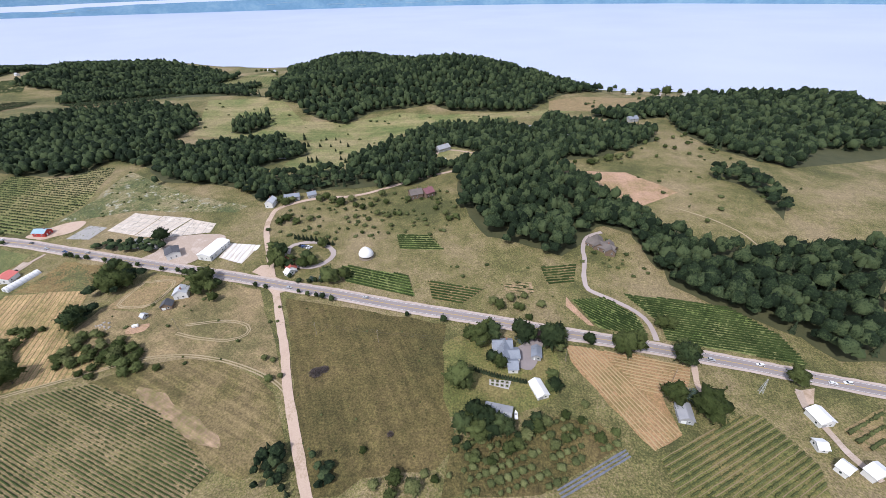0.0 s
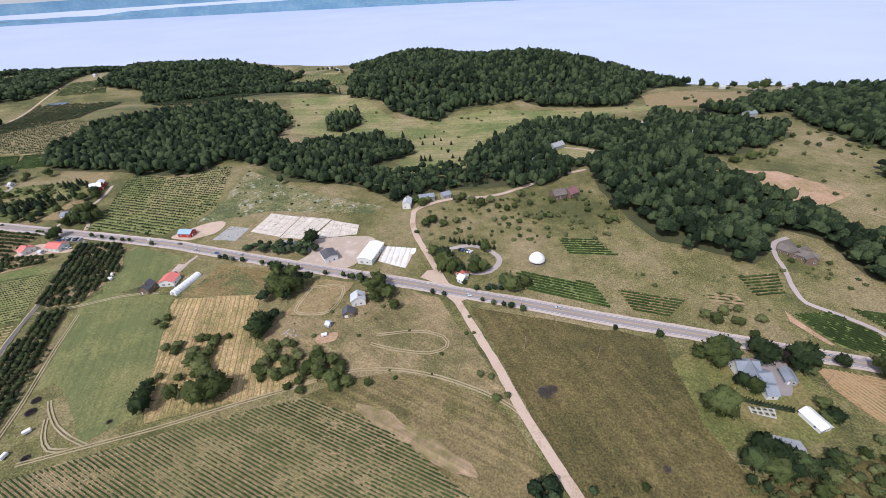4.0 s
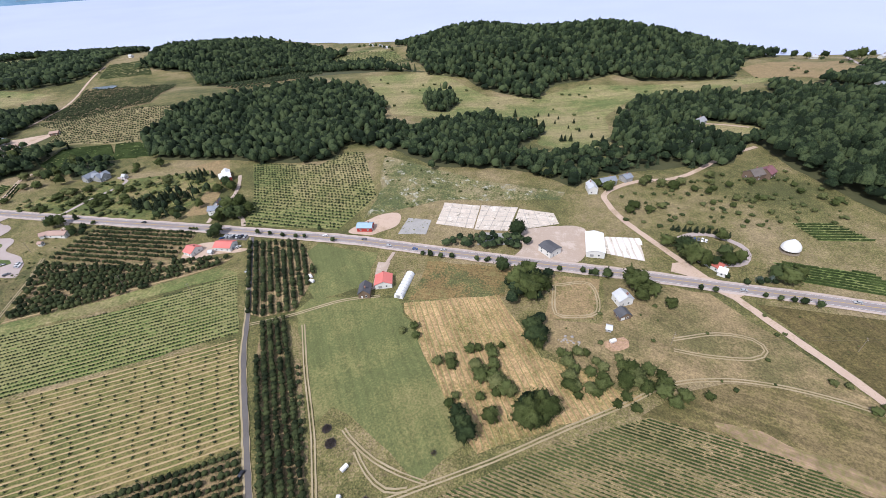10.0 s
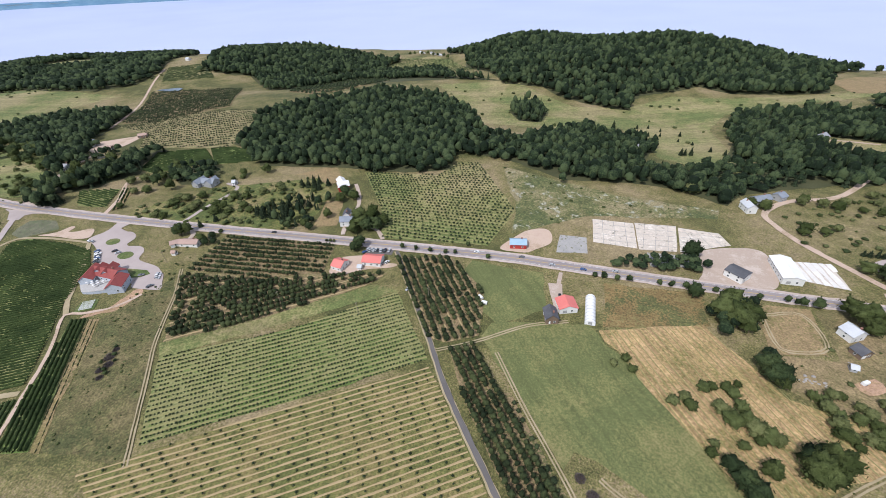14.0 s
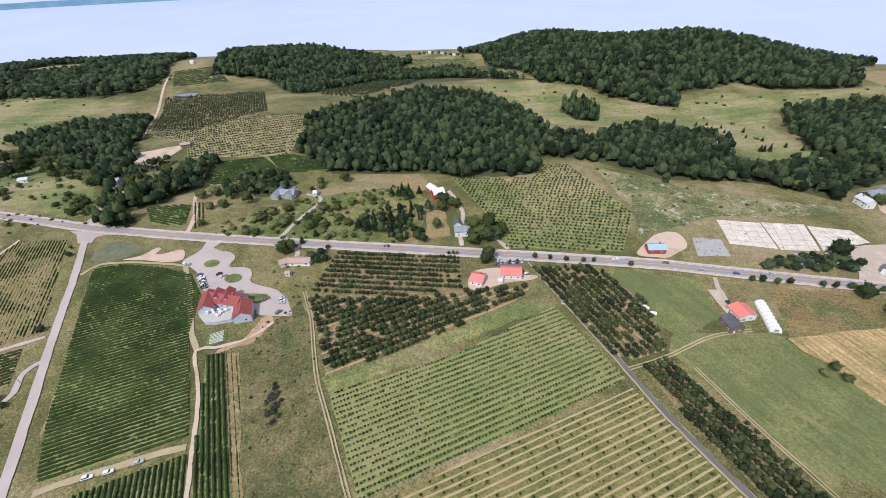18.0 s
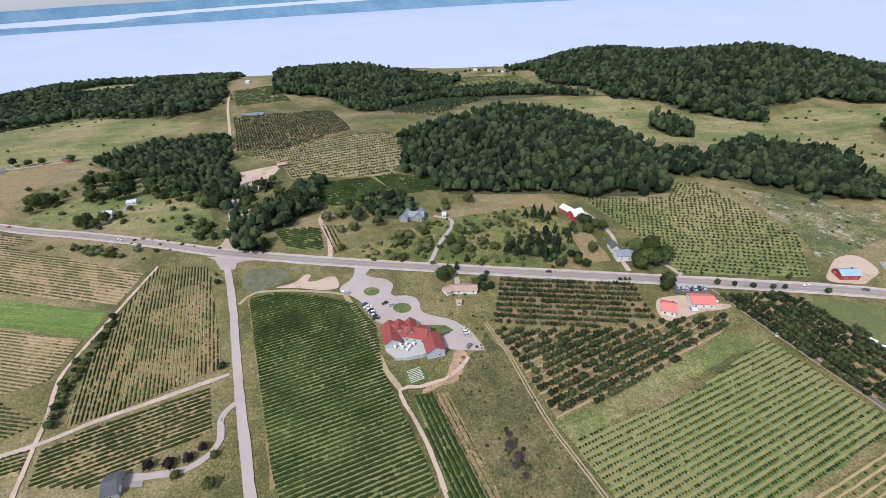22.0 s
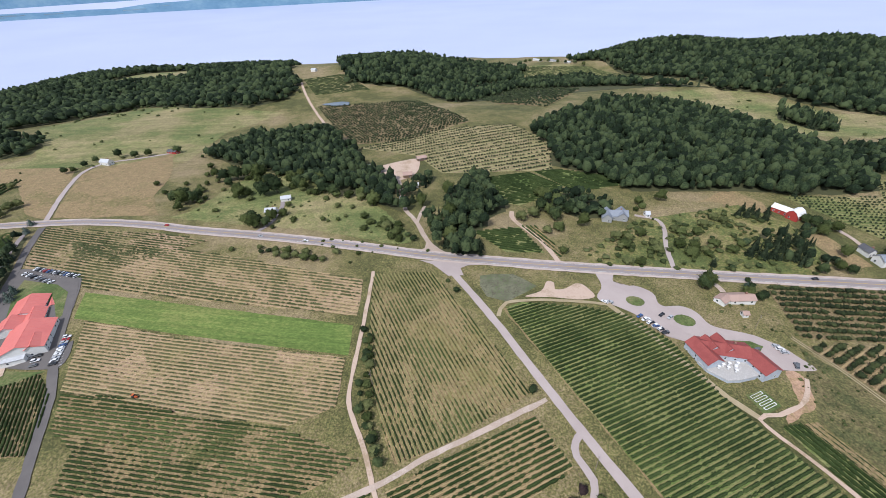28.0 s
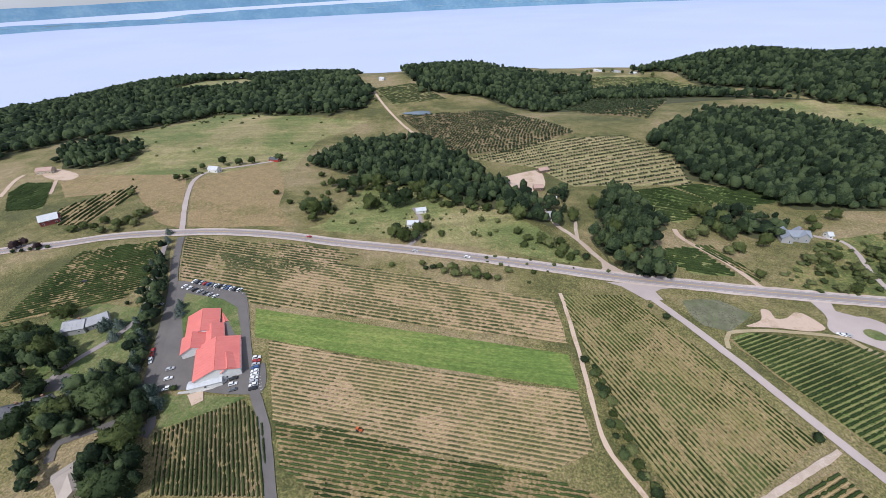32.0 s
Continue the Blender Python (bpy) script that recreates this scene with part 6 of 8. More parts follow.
for s in (-3.5, 3.5):
    tagged(ribbon("road_marking", CENTER_ROAD, 0.2, "line_white", 0.52, shift=s), "white edge line", "road marking", kind="structure")

# ---- foliage ----
def ico(sub):
    bm = bmesh.new()
    bmesh.ops.create_icosphere(bm, subdivisions=sub, radius=1.0)
    v = np.array([q.co[:] for q in bm.verts])
    f = np.array([[q.index for q in t.verts] for t in bm.faces])
    bm.free()
    return v, f


ICO = {1: ico(1), 2: ico(2), 3: ico(3)}


def rough(v, amount, freq, seed):
    d = np.array([1 + amount * noise.noise((q[0] * freq + seed, q[1] * freq - seed, q[2] * freq + 2 * seed)) for q in v])
    return v * d[:, None]


def crown(seed, lumps, core=2, lump=1, tall=1.0, leaves=0, leaf=0.1):
    """A broadleaf crown about 1 wide and 1 high over the origin: a core and many lumps, uneven, open below."""
    rng = random.Random(seed)
    vs, fs, n = [], [], 0

    def put(v, f):
        nonlocal n
        vs.append(v)
        fs.append(f + n)
        n += len(v)

    v, f = ICO[core]
    put(rough(v, 0.5, 1.9, seed) * (0.42, 0.42, 0.34 * tall) + (0, 0, 0.6 * tall), f)
    for i in range(lumps):
        a, h = rng.uniform(0, 6.283), rng.uniform(-0.35, 0.95)
        r = rng.uniform(0.15, 0.25) * (1 if lumps < 9 else 3.6 / math.sqrt(lumps))
        w = math.sqrt(max(0.02, 1 - h * h)) * rng.uniform(0.25, 0.36) * (1 if lumps < 9 else 1.12)
        v, f = ICO[lump]
        put(rough(v, 0.6, 2.3, seed + i * 3.7) * (r, r, r * 0.85) + (math.cos(a) * w, math.sin(a) * w, (0.6 + h * 0.3) * tall), f)
    solid = np.concatenate(vs)
    rr = np.random.default_rng(seed)
    for i in range(leaves):  # tufts of leaves standing off the crown
        p = solid[rr.integers(0, len(solid))]
        q = (p - (0, 0, 0.55 * tall)) * rr.uniform(0.96, 1.16) + (0, 0, 0.55 * tall)
        put(q + rr.normal(0, leaf * 0.5, (3, 3)) + rr.normal(0, leaf * 0.4, 3), np.array([[0, 1, 2]]))
    return np.concatenate(vs), np.concatenate(fs)


def conifer(seed, tiers=6, sides=9, leaves=0, fat=1.0):
    """A pointed crown of drooping ragged tiers, 1 high, with loose boughs."""
    rng = random.Random(seed)
    v, f = [], []
    for t in range(tiers):
        z0 = 0.06 + 0.86 * t / tiers
        r = 0.3 * (1 - t / tiers) + 0.03
        top = len(v)
        v.append((0, 0, min(1.0, z0 + 0.3)))
        for i in range(sides * 2):
            a = math.pi * i / sides + t
            q = r * (rng.uniform(0.85, 1.15) if i % 2 else rng.uniform(0.5, 0.7))
            v.append((math.cos(a) * q, math.sin(a) * q, z0 - (0.04 if i % 2 else -0.02)))
        for i in range(sides * 2):
            f.append((top, top + 1 + i, top + 1 + (i + 1) % (sides * 2)))
    v = np.array(v)
    rr = np.random.default_rng(seed)
    u = 1 - np.sqrt(rr.uniform(0.0, 1.0, leaves))
    u[u > 0.93] = 0.5
    a = rr.uniform(0, 6.283, leaves)
    rad = (0.31 * (1 - u) ** 0.8 * fat + 0.02) * rr.uniform(0.75, 1.1, leaves)
    c = np.stack([np.cos(a) * rad, np.sin(a) * rad, 0.05 + 0.92 * u], 1)
    tufts = (c[:, None, :] + rr.normal(0, 0.038, (leaves, 3, 3))).reshape(-1, 3)
    f = np.concatenate([np.array(f), np.arange(leaves * 3).reshape(-1, 3) + len(v)])
    return np.concatenate([v, tufts]), f


def canopy(seed, fine, tufts, leaf=0.055, tall=1.0, deep=0.62):
    """A woodland tree from above: a rounded crown of billows and creases, 1 wide, its underside left open, with tufts of leaves."""
    v, f = ICO[fine]
    keep = v[:, 2] > (-0.55 if fine < 3 or tufts > 100 else -0.15)
    ids = np.cumsum(keep) - 1
    f = ids[f[keep[f].all(1)]]
    v = v[keep]
    q = 1.9 if fine == 3 else 1.5
    r = np.array([0.76 + deep * abs(noise.noise((a * q + seed * 7.3, b_ * q - seed * 3.1, c * q + seed))) + 0.22 * noise.noise((a * 1.1 - seed, b_ * 1.1, c * 1.1 + seed * 5)) for a, b_, c in v])
    v = v * r[:, None] * (0.5, 0.5, 0.42 * tall) + (0, 0, 0.58 * tall)
    rr = np.random.default_rng(seed)
    p = (v[rr.integers(0, len(v), tufts)] - (0, 0, 0.55 * tall)) * rr.uniform(0.95, 1.13, (tufts, 1)) + (0, 0, 0.55 * tall)
    tri = p[:, None, :] + rr.normal(0, leaf * 0.6, (tufts, 1, 3)) + rr.normal(0, leaf, (tufts, 3, 3))
    return np.concatenate([v, tri.reshape(-1, 3)]), np.concatenate([f, np.arange(tufts * 3).reshape(-1, 3) + len(v)])


FAR_CROWNS = [canopy(s + 1, 2, 10, 0.05) for s in range(8)]
NEAR_CROWNS = [canopy(s + 11, 3, 24, 0.036) for s in range(10)]
SPECKS = [canopy(30 + s, 1, 16, 0.13, 0.95) for s in range(6)]
FAR_PINES = [conifer(s, 4, 5, 24) for s in range(4)]
BUSHES = [canopy(40 + s, 2, 60, 0.075, 0.95, 0.9) for s in range(6)]


def scatter(poly, gap, rng, jitter=0.45, ragged=0.0):
    xs, ys = [q[0] for q in poly], [q[1] for q in poly]
    gxx = np.arange(float(min(xs)), max(xs) + gap, gap)
    gyy = np.arange(float(min(ys)), max(ys) + gap, gap * 0.87)
    px, py = np.meshgrid(gxx, gyy)
    px[1::2] += gap / 2
    px, py = px.ravel() + rng.uniform(-jitter, jitter, px.size) * gap, py.ravel() + rng.uniform(-jitter, jitter, px.size) * gap
    if ragged:
        dx = np.array([noise.noise((a * 0.045, b_ * 0.045, 1.7)) for a, b_ in zip(px, py)])
        dy = np.array([noise.noise((a * 0.045, b_ * 0.045, 8.3)) for a, b_ in zip(px, py)])
        k = inside(poly, px + ragged * dx, py + ragged * dy)
    else:
        k = inside(poly, px, py)
    return px[k], py[k]


def plant(name, px, py, size, high, shapes, material, rng, label, category, lift=-0.3, spread=0.3):
    """Many crowns joined into one object of stuff."""
    pz = land(px, py) + lift
    vs, fs, n = [], [], 0
    which = rng.integers(0, len(shapes), len(px))
    for s, (v, f) in enumerate(shapes):
        k = np.where(which == s)[0]
        if not len(k):
            continue
        a = rng.uniform(0, 6.283, len(k))
        w = size * rng.uniform(1 - spread, 1 + spread, len(k))
        h = high * rng.uniform(1 - spread, 1 + spread, len(k))
        x = (v[None, :, 0] * np.cos(a)[:, None] - v[None, :, 1] * np.sin(a)[:, None]) * w[:, None] + px[k][:, None]
        y = (v[None, :, 0] * np.sin(a)[:, None] + v[None, :, 1] * np.cos(a)[:, None]) * w[:, None] + py[k][:, None]
        z = v[None, :, 2] * h[:, None] + pz[k][:, None]
        vs.append(np.stack([x, y, z], -1).reshape(-1, 3))
        fs.append((f[None] + (np.arange(len(k)) * len(v))[:, None, None]).reshape(-1, 3) + n)
        n += len(k) * len(v)
    ob = mesh(name, np.concatenate(vs), np.concatenate(fs), material, smooth=name == "woodland")
    return tagged(ob, label, category, kind="stuff")


WOOD_SPECS = {  # gap, crown width, height, pine share
    "wedge": (7.4, 11, 16, 0.0), "east_edge": (7.4, 11, 15, 0.05), "belt_link": (7.0, 10.5, 13, 0.0), "mid": (7.2, 10, 13, 0.1), "east_belt": (9.5, 13, 15, 0.1), "north_hook": (8, 11, 13, 0), "bigwood_hill": (9.8, 13, 16, 0.04), "knob": (7.0, 9.5, 15, 0.3),
    "middle_wood": (7.4, 10.5, 13, 0.02), "east_of_orchard": (7.2, 10, 12, 0.12), "valley_belt": (8.5, 11, 13, 0.1), "left_hill": (10.8, 14.5, 16, 0.05), "left_shore": (12.5, 16, 15, 0.05), "left_copse": (7.4, 10.5, 13, 0.05),
    "west_copse": (8, 10, 12, 0), "roadside_a": (7, 10, 15, 0.1), "sw_wood": (6.5, 9, 13, 0.25), "sw_wood_b": (6.5, 9, 12, 0.3), "pines": (8.5, 6.5, 9, 0.5), "ne_houses": (8, 9.5, 11, 0.15), "patch_slab": (5.5, 7, 6, 0),
    "road_clump": (6, 9, 10, 0), "field_clump": (5.5, 8, 9, 0), "dirt_w": (5.2, 6.5, 8, 0.15), "dirt_e": (4.6, 5, 5, 0), "west_hedge": (6, 7, 10, 0.4), "junction_e": (7.4, 9.5, 12, 0.2), "junction_w": (6.6, 8.5, 10, 0.2), "valley_e": (7.0, 9, 10, 0.1), "sw_wood_c": (6.0, 9, 13, 0.1), "sw_wood_d": (5.5, 7, 8, 0.2), "east_hedge": (7.5, 10, 11, 0.1)}
NEAR_WOODS = {"junction_e", "junction_w", "valley_e", "sw_wood_c", "sw_wood_d", "east_hedge", "wedge", "east_edge", "belt_link", "roadside_a", "sw_wood", "sw_wood_b", "patch_slab", "road_clump", "field_clump", "dirt_w", "dirt_e", "west_hedge", "ne_houses"}
BIG_WOODS = {"wedge", "mid", "east_belt", "bigwood_hill", "middle_wood", "east_of_orchard", "valley_belt", "left_hill", "left_shore", "left_copse", "west_copse", "ne_houses"}
CLEARINGS = [poly for nm, poly in FIELDS if nm in ("far_green", "mid_clear", "shore_field")]
for i, (nm, poly) in enumerate(WOODS):
    rng = np.random.default_rng(100 + i)
    gap, w, h, pine = WOOD_SPECS[nm]
    w *= 0.9
    px, py = scatter(poly, gap, rng, 0.5, 16.0 if len(poly) > 6 and nm in BIG_WOODS else 0.0)
    open_ = ~np.any([inside(q, px, py) for q in CLEARINGS], axis=0)
    px, py = px[open_], py[open_]
    p = rng.uniform(0, 1, len(px)) < pine
    plant("woodland", px[~p], py[~p], w, h, NEAR_CROWNS if nm in NEAR_WOODS else FAR_CROWNS, "leaf_far", rng, "dense dark green broadleaf woodland canopy", "woodland", -0.3, 0.38)
    if p.any():
        plant("conifers", px[p], py[p], w * 1.1, h * 1.1, FAR_PINES, "leaf_pine", rng, "dark pointed conifers among the broadleaf trees", "woodland")
    # dark olive ground sheet under each wood of over 40 trees
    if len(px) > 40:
        tagged(drape("ground_patch", poly, "forest_floor", 0.22, 25.0, 3.0), "dark olive woodland floor", "forest floor", kind="structure")

# ---- vine rows and orchard rows ----
def row_lines(poly, ang, gap, first=0.4):
    """Segments of parallel lines inside a polygon."""
    a = radians(ang)
    d, nn = np.array([math.cos(a), math.sin(a)]), np.array([-math.sin(a), math.cos(a)])
    P = np.array(poly, float)
    s0, s1 = (P @ nn).min(), (P @ nn).max()
    out = []
    for s in np.arange(s0 + gap * first, s1, gap):
        cuts = []
        for p, q in zip(P, np.roll(P, -1, 0)):
            u, v = p @ nn - s, q @ nn - s
            if (u > 0) != (v > 0):
                cuts.append(((p + (q - p) * u / (u - v)) @ d))
        cuts.sort()
        for c0, c1 in zip(cuts[::2], cuts[1::2]):
            if c1 - c0 > 6:
                out.append((nn * s + d * c0, nn * s + d * c1))
    return out


def vine_row(a, b, rng, wide, high, step, gaps, material, parent):
    """One trellised row: a narrow uneven leafy hedge with thin spots and loose shoots."""
    L = np.linalg.norm(b - a)
    n = max(3, int(L / step))
    d = (b - a) / L
    nn = np.array([-d[1], d[0]])
    t = np.linspace(0, L, n)
    wave = np.array([noise.noise((q * 0.05, a[0] * 0.05, a[1] * 0.05)) for q in t])
    w = wide * (0.75 + 0.42 * rng.random(n) + 0.25 * wave)
    h = high * (0.78 + 0.36 * rng.random(n) + 0.22 * wave)
    dead = rng.random(n) < gaps * (1 + 2.5 * (wave < -0.2))
    w[dead] *= 0.2
    h[dead] *= 0.25
    prof = [(-0.5, 0.1), (-0.45, 0.65), (0.0, 1.0), (0.45, 0.65), (0.5, 0.1)]
    c = a + d * t[:, None]
    base = land(c[:, 0], c[:, 1]) + 0.1
    v = np.zeros((n, 5, 3))
    for j, (u, z) in enumerate(prof):
        off = u * w + rng.uniform(-0.12, 0.12, n) * wide
        v[:, j, :2] = c + nn * off[:, None] + d * rng.uniform(-0.25, 0.25, n)[:, None]
        v[:, j, 2] = base + z * h + rng.uniform(-0.12, 0.12, n)
    ids = np.arange(n * 5).reshape(n, 5)
    f = np.stack([ids[:-1, :-1], ids[1:, :-1], ids[1:, 1:], ids[:-1, 1:]], -1).reshape(-1, 4)
    f = np.concatenate([f[:, (0, 1, 2)], f[:, (0, 2, 3)]])
    live = np.where(~dead)[0]
    shoots = v[rng.choice(live, len(live)), rng.integers(1, 4, len(live))] if len(live) else v[:0, 0]
    tri = shoots[:, None, :] + rng.normal(0, 0.3 * wide, (len(shoots), 3, 3)) * (1, 1, 0.8)
    f = np.concatenate([f, np.arange(len(shoots) * 3).reshape(-1, 3) + n * 5])
    return mesh("vine_hedge", np.concatenate([v.reshape(-1, 3), tri.reshape(-1, 3)]), f, material, parent)


FRUIT_TREES = []
for v, f in BUSHES:
    ob_ = mesh("fruit_tree", v, f, "leaf_fruit")
    FRUIT_TREES.append(ob_.data)
    bpy.data.objects.remove(ob_)


def orchard_row(a, b, rng, wide, high, gap, missing, material, parent, single):
    L = np.linalg.norm(b - a)
    n = max(2, int(L / gap))
    t = (np.arange(n) + 0.5 + rng.uniform(-0.12, 0.12, n)) / n
    t = t[rng.random(n) > missing]
    if not len(t):
        return
    q = a + (b - a) * t[:, None]
    if not single:
        ob = plant("tree_line", q[:, 0], q[:, 1], wide, high, BUSHES if material == "leaf_pale" else SPECKS, material, rng, "row of small fruit trees", "fruit trees", 0.0, 0.3)
        ob.parent = parent
        del ob["category"]
        return
    for x, y in q:
        ob = new("fruit_tree", FRUIT_TREES[int(rng.integers(0, len(FRUIT_TREES)))])
        ob.parent = parent
        s = wide * rng.uniform(0.62, 1.05)
        ob.location, ob.rotation_euler, ob.scale = (x, y, land(x, y)), (0, 0, rng.uniform(0, 6.28)), (s, s, high * rng.uniform(0.75, 1.2))


VINES = {  # gap, width, height, step, thin, floor, leaf, words
    "dark": (2.5, 1.3, 1.4, 1.1, 0.02, "vine_floor_green", "leaf_vine", "lush dark green vineyard in tight rows"), "strip": (2.6, 1.35, 1.7, 1.1, 0.02, "vine_floor_green", "leaf_vine", "narrow strip of lush vine rows"),
    "sw_corner": (2.4, 1.0, 1.3, 1.2, 0.1, "vine_floor_olive", "leaf_vine", "vineyard corner below the cross track"), "strip_b": (2.6, 0.5, 0.6, 1.2, 0.4, "vine_floor", "leaf_vine_dull", "thin young vine rows beside a lush strip"), "dark_b": (2.5, 1.3, 1.4, 1.1, 0.02, "vine_floor_green", "leaf_vine", "lush dark vineyard block past the track"), "west_bot": (2.1, 0.95, 1.2, 1.2, 0.14, "vine_floor", "leaf_vine", "dull green vineyard above a bare patch"),
    "center": (2.3, 0.75, 0.95, 1.1, 0.24, "vine_floor", "leaf_vine", "thin vineyard on dry grass"), "south": (2.6, 1.25, 1.4, 1.3, 0.1, "vine_floor", "leaf_vine", "vineyard block in trellised rows"),
    "west_up": (3.0, 1.0, 1.3, 1.4, 0.25, "vine_floor_dry", "leaf_vine_dull", "patchy vineyard on tan soil"), "west_low": (2.3, 0.7, 0.9, 1.2, 0.25, "vine_floor_dry", "leaf_vine_dull", "patchy vineyard on tan soil"),
    "west_nw": (3.2, 1.0, 1.3, 1.4, 0.22, "vine_floor_dry", "leaf_vine_dull", "patchy vineyard on tan soil"), "winery_s": (2.0, 0.95, 1.2, 1.2, 0.08, "vine_floor", "leaf_vine", "green vineyard below the winery hall"),
    
    "far_c": (2.9, 1.1, 1.5, 2.0, 0.05, "vine_floor_green", "leaf_vine", "green vineyard beside the woods"), "far_d": (2.9, 1.1, 1.5, 2.0, 0.05, "vine_floor_green", "leaf_vine", "green vineyard beside the woods"),
    "far_e": (3.2, 1.5, 1.8, 2.2, 0.08, "vine_floor_green", "leaf_vine", "small green roadside vineyard block"), "far_e2": (3.2, 1.3, 1.6, 2.2, 0.1, "vine_floor", "leaf_vine", "narrow vineyard strip beside a track"),
    "slope": (4.4, 1.4, 1.3, 4.0, 0.1, "pale_meadow", "leaf_vine_dull", "green vineyard on a far slope"), "cove": (5.0, 1.4, 1.4, 4.0, 0.15, "pale_meadow", "leaf_vine_dull", "far vineyard above the cove"),
    "a1": (3.0, 1.2, 1.5, 1.2, 0.05, "vine_floor_green", "leaf_vine", "roadside vineyard block in lush green rows"), "a2": (3.0, 1.2, 1.5, 1.2, 0.05, "vine_floor", "leaf_vine", "small vineyard block of green rows"), "a3": (3.4, 1.3, 1.5, 1.2, 0.05, "vine_floor_green", "leaf_vine", "small hillside vineyard block"),
    "a4": (3.4, 0.7, 0.9, 1.9, 0.4, "vine_floor_dry", "leaf_vine_dull", "newly planted vines on bare tan soil"), "a5": (3.2, 1.2, 1.6, 1.4, 0.08, "vine_floor", "leaf_vine", "small vineyard block by the drive"),
    "a6": (2.4, 1.05, 1.5, 1.2, 0.04, "vine_floor_green", "leaf_vine", "vineyard wedge between drive and highway"), "a7": (2.4, 1.05, 1.5, 1.2, 0.04, "vine_floor_green", "leaf_vine", "long lush vineyard beside the highway"),
    "r1": (3.4, 1.1, 1.1, 0.9, 0.1, "olive_meadow", "leaf_pale", "widely spaced berry rows on grass"), "r2": (5.0, 1.9, 1.3, 0.9, 0.05, "vine_floor", "leaf_pale", "widely spaced berry rows on tan soil"),
    "bl": (1.75, 0.68, 0.85, 1.1, 0.16, "vine_floor_olive", "leaf_vine", "dull green vineyard in diagonal rows"), "nw_a": (2.7, 1.0, 1.4, 1.4, 0.08, "vine_floor", "leaf_vine", "vineyard sloping to the highway"),
    "nw_b": (6.0, 2.0, 1.8, 2.4, 0.1, "dry_meadow", "leaf_vine", "vine rows on a dry slope"), "nw_c": (3.4, 1.8, 1.7, 2.4, 0.05, "vine_floor_dark", "leaf_vine", "dark green vineyard by the farm")}
for i, (nm, spec) in enumerate(VINES.items()):
    gap, w, h, step, thin, floor_, leaf_, words = spec
    poly, ang = ROWS_OF[nm]
    rng = np.random.default_rng(500 + i)
    tagged(drape("ground_patch", poly, floor_, 0.2, 14.0, 1.5), "grassy vineyard floor", "field", kind="structure")
    yard = empty("vineyard", words, "vineyard", "vineyard blocks")
    for a, b in row_lines(poly, ang, gap):
        vine_row(a, b, rng, w, h, step, thin, leaf_, yard)

ORCHARDS = {  # row gap, tree gap, width, height, missing, floor, leaf, words
    "block_a": (5.6, 2.7, 3.3, 3.2, 0.05, "orchard_floor", "leaf_orchard", "dense orchard of rounded fruit trees by the highway"), "block_b": (5.2, 3.5, 4.2, 4.2, 0.14, "orchard_floor", "leaf_orchard", "old dark cherry orchard on tan ground"),
    "lane_n": (5.2, 3.3, 4.1, 3.9, 0.05, "orchard_floor", "leaf_orchard", "orchard strip beside the dark lane"), "lane_s": (4.5, 2.9, 3.9, 3.9, 0.02, "orchard_floor", "leaf_orchard", "dense orchard strip beside the dark lane"),
    "lane_e": (5, 5, 3.0, 3.2, 0.45, "orchard_floor", "leaf_orchard", "gappy tree row along the turf"), "sw": (4.6, 3.2, 3.4, 3.2, 0.03, "orchard_floor", "leaf_orchard", "dense low orchard rows"),
    "hill": (4.6, 3.6, 2.1, 2.0, 0.08, "pale_meadow", "leaf_orchard", "young orchard of small trees on the slope"), "dark_far": (6.6, 4.6, 3.7, 3.2, 0.08, "orchard_floor", "leaf_orchard", "dark mature orchard on the far slope"),
    "light_far": (9.0, 3.4, 2.8, 2.6, 0.06, "straw_orchard", "leaf_orchard", "orchard rows on pale straw ground"), "far_f": (9.0, 7.0, 5.5, 4.0, 0.1, "vine_floor", "leaf_orchard", "far orchard in the valley"), "green_new": (3.25, 1.9, 1.25, 1.1, 0.06, "vine_floor_green", "leaf_orchard", "young vine rows of single bushes on bright green grass"), "tan_new": (3.4, 7.5, 1.3, 1.5, 0.3, "olive_meadow", "leaf_orchard", "young planting of sparse saplings between straw-coloured strips"), "olds": (5.6, 4.2, 3.8, 2.6, 0.22, "brown_meadow", "leaf_pale", "neglected pale orchard rows with gaps")}
for i, (nm, spec) in enumerate(ORCHARDS.items()):
    gap, tg, w, h, miss, floor_, leaf_, words = spec
    poly, ang = ROWS_OF[nm]
    rng = np.random.default_rng(700 + i)
    tagged(drape("ground_patch", poly, floor_, 0.2, 14.0, 1.5), "orchard floor of straw and grass", "field", kind="structure")
    yard = empty("orchard", words, "orchard", "orchards")
    for a, b in row_lines(poly, ang, gap):
        orchard_row(a, b, rng, w, h, tg, miss, leaf_, yard, nm in ("block_a", "block_b", "lane_n", "lane_s", "sw"))

# ---- buildings ----
mat("wall_white", [(0.72, 0.71, 0.69), (0.64, 0.63, 0.6)], 0.2, 2.0, rough=0.7, bump=0.1)
mat("wall_grey", [(0.36, 0.36, 0.36), (0.3, 0.3, 0.3)], 0.2, 2.0, rough=0.75, bump=0.15)
mat("wall_brown", [(0.2, 0.14, 0.1), (0.15, 0.105, 0.075)], 0.3, 2.5, rough=0.8, bump=0.2)
mat("wall_tan", [(0.5, 0.42, 0.33), (0.44, 0.36, 0.28)], 0.3, 2.0, rough=0.8, bump=0.1)
mat("wall_red", [(0.42, 0.05, 0.04), (0.34, 0.045, 0.04)], 0.3, 2.5, rough=0.7, bump=0.2)
mat("wall_barnred", [(0.2, 0.05, 0.05), (0.15, 0.04, 0.04)], 0.3, 2.5, rough=0.8, bump=0.2)
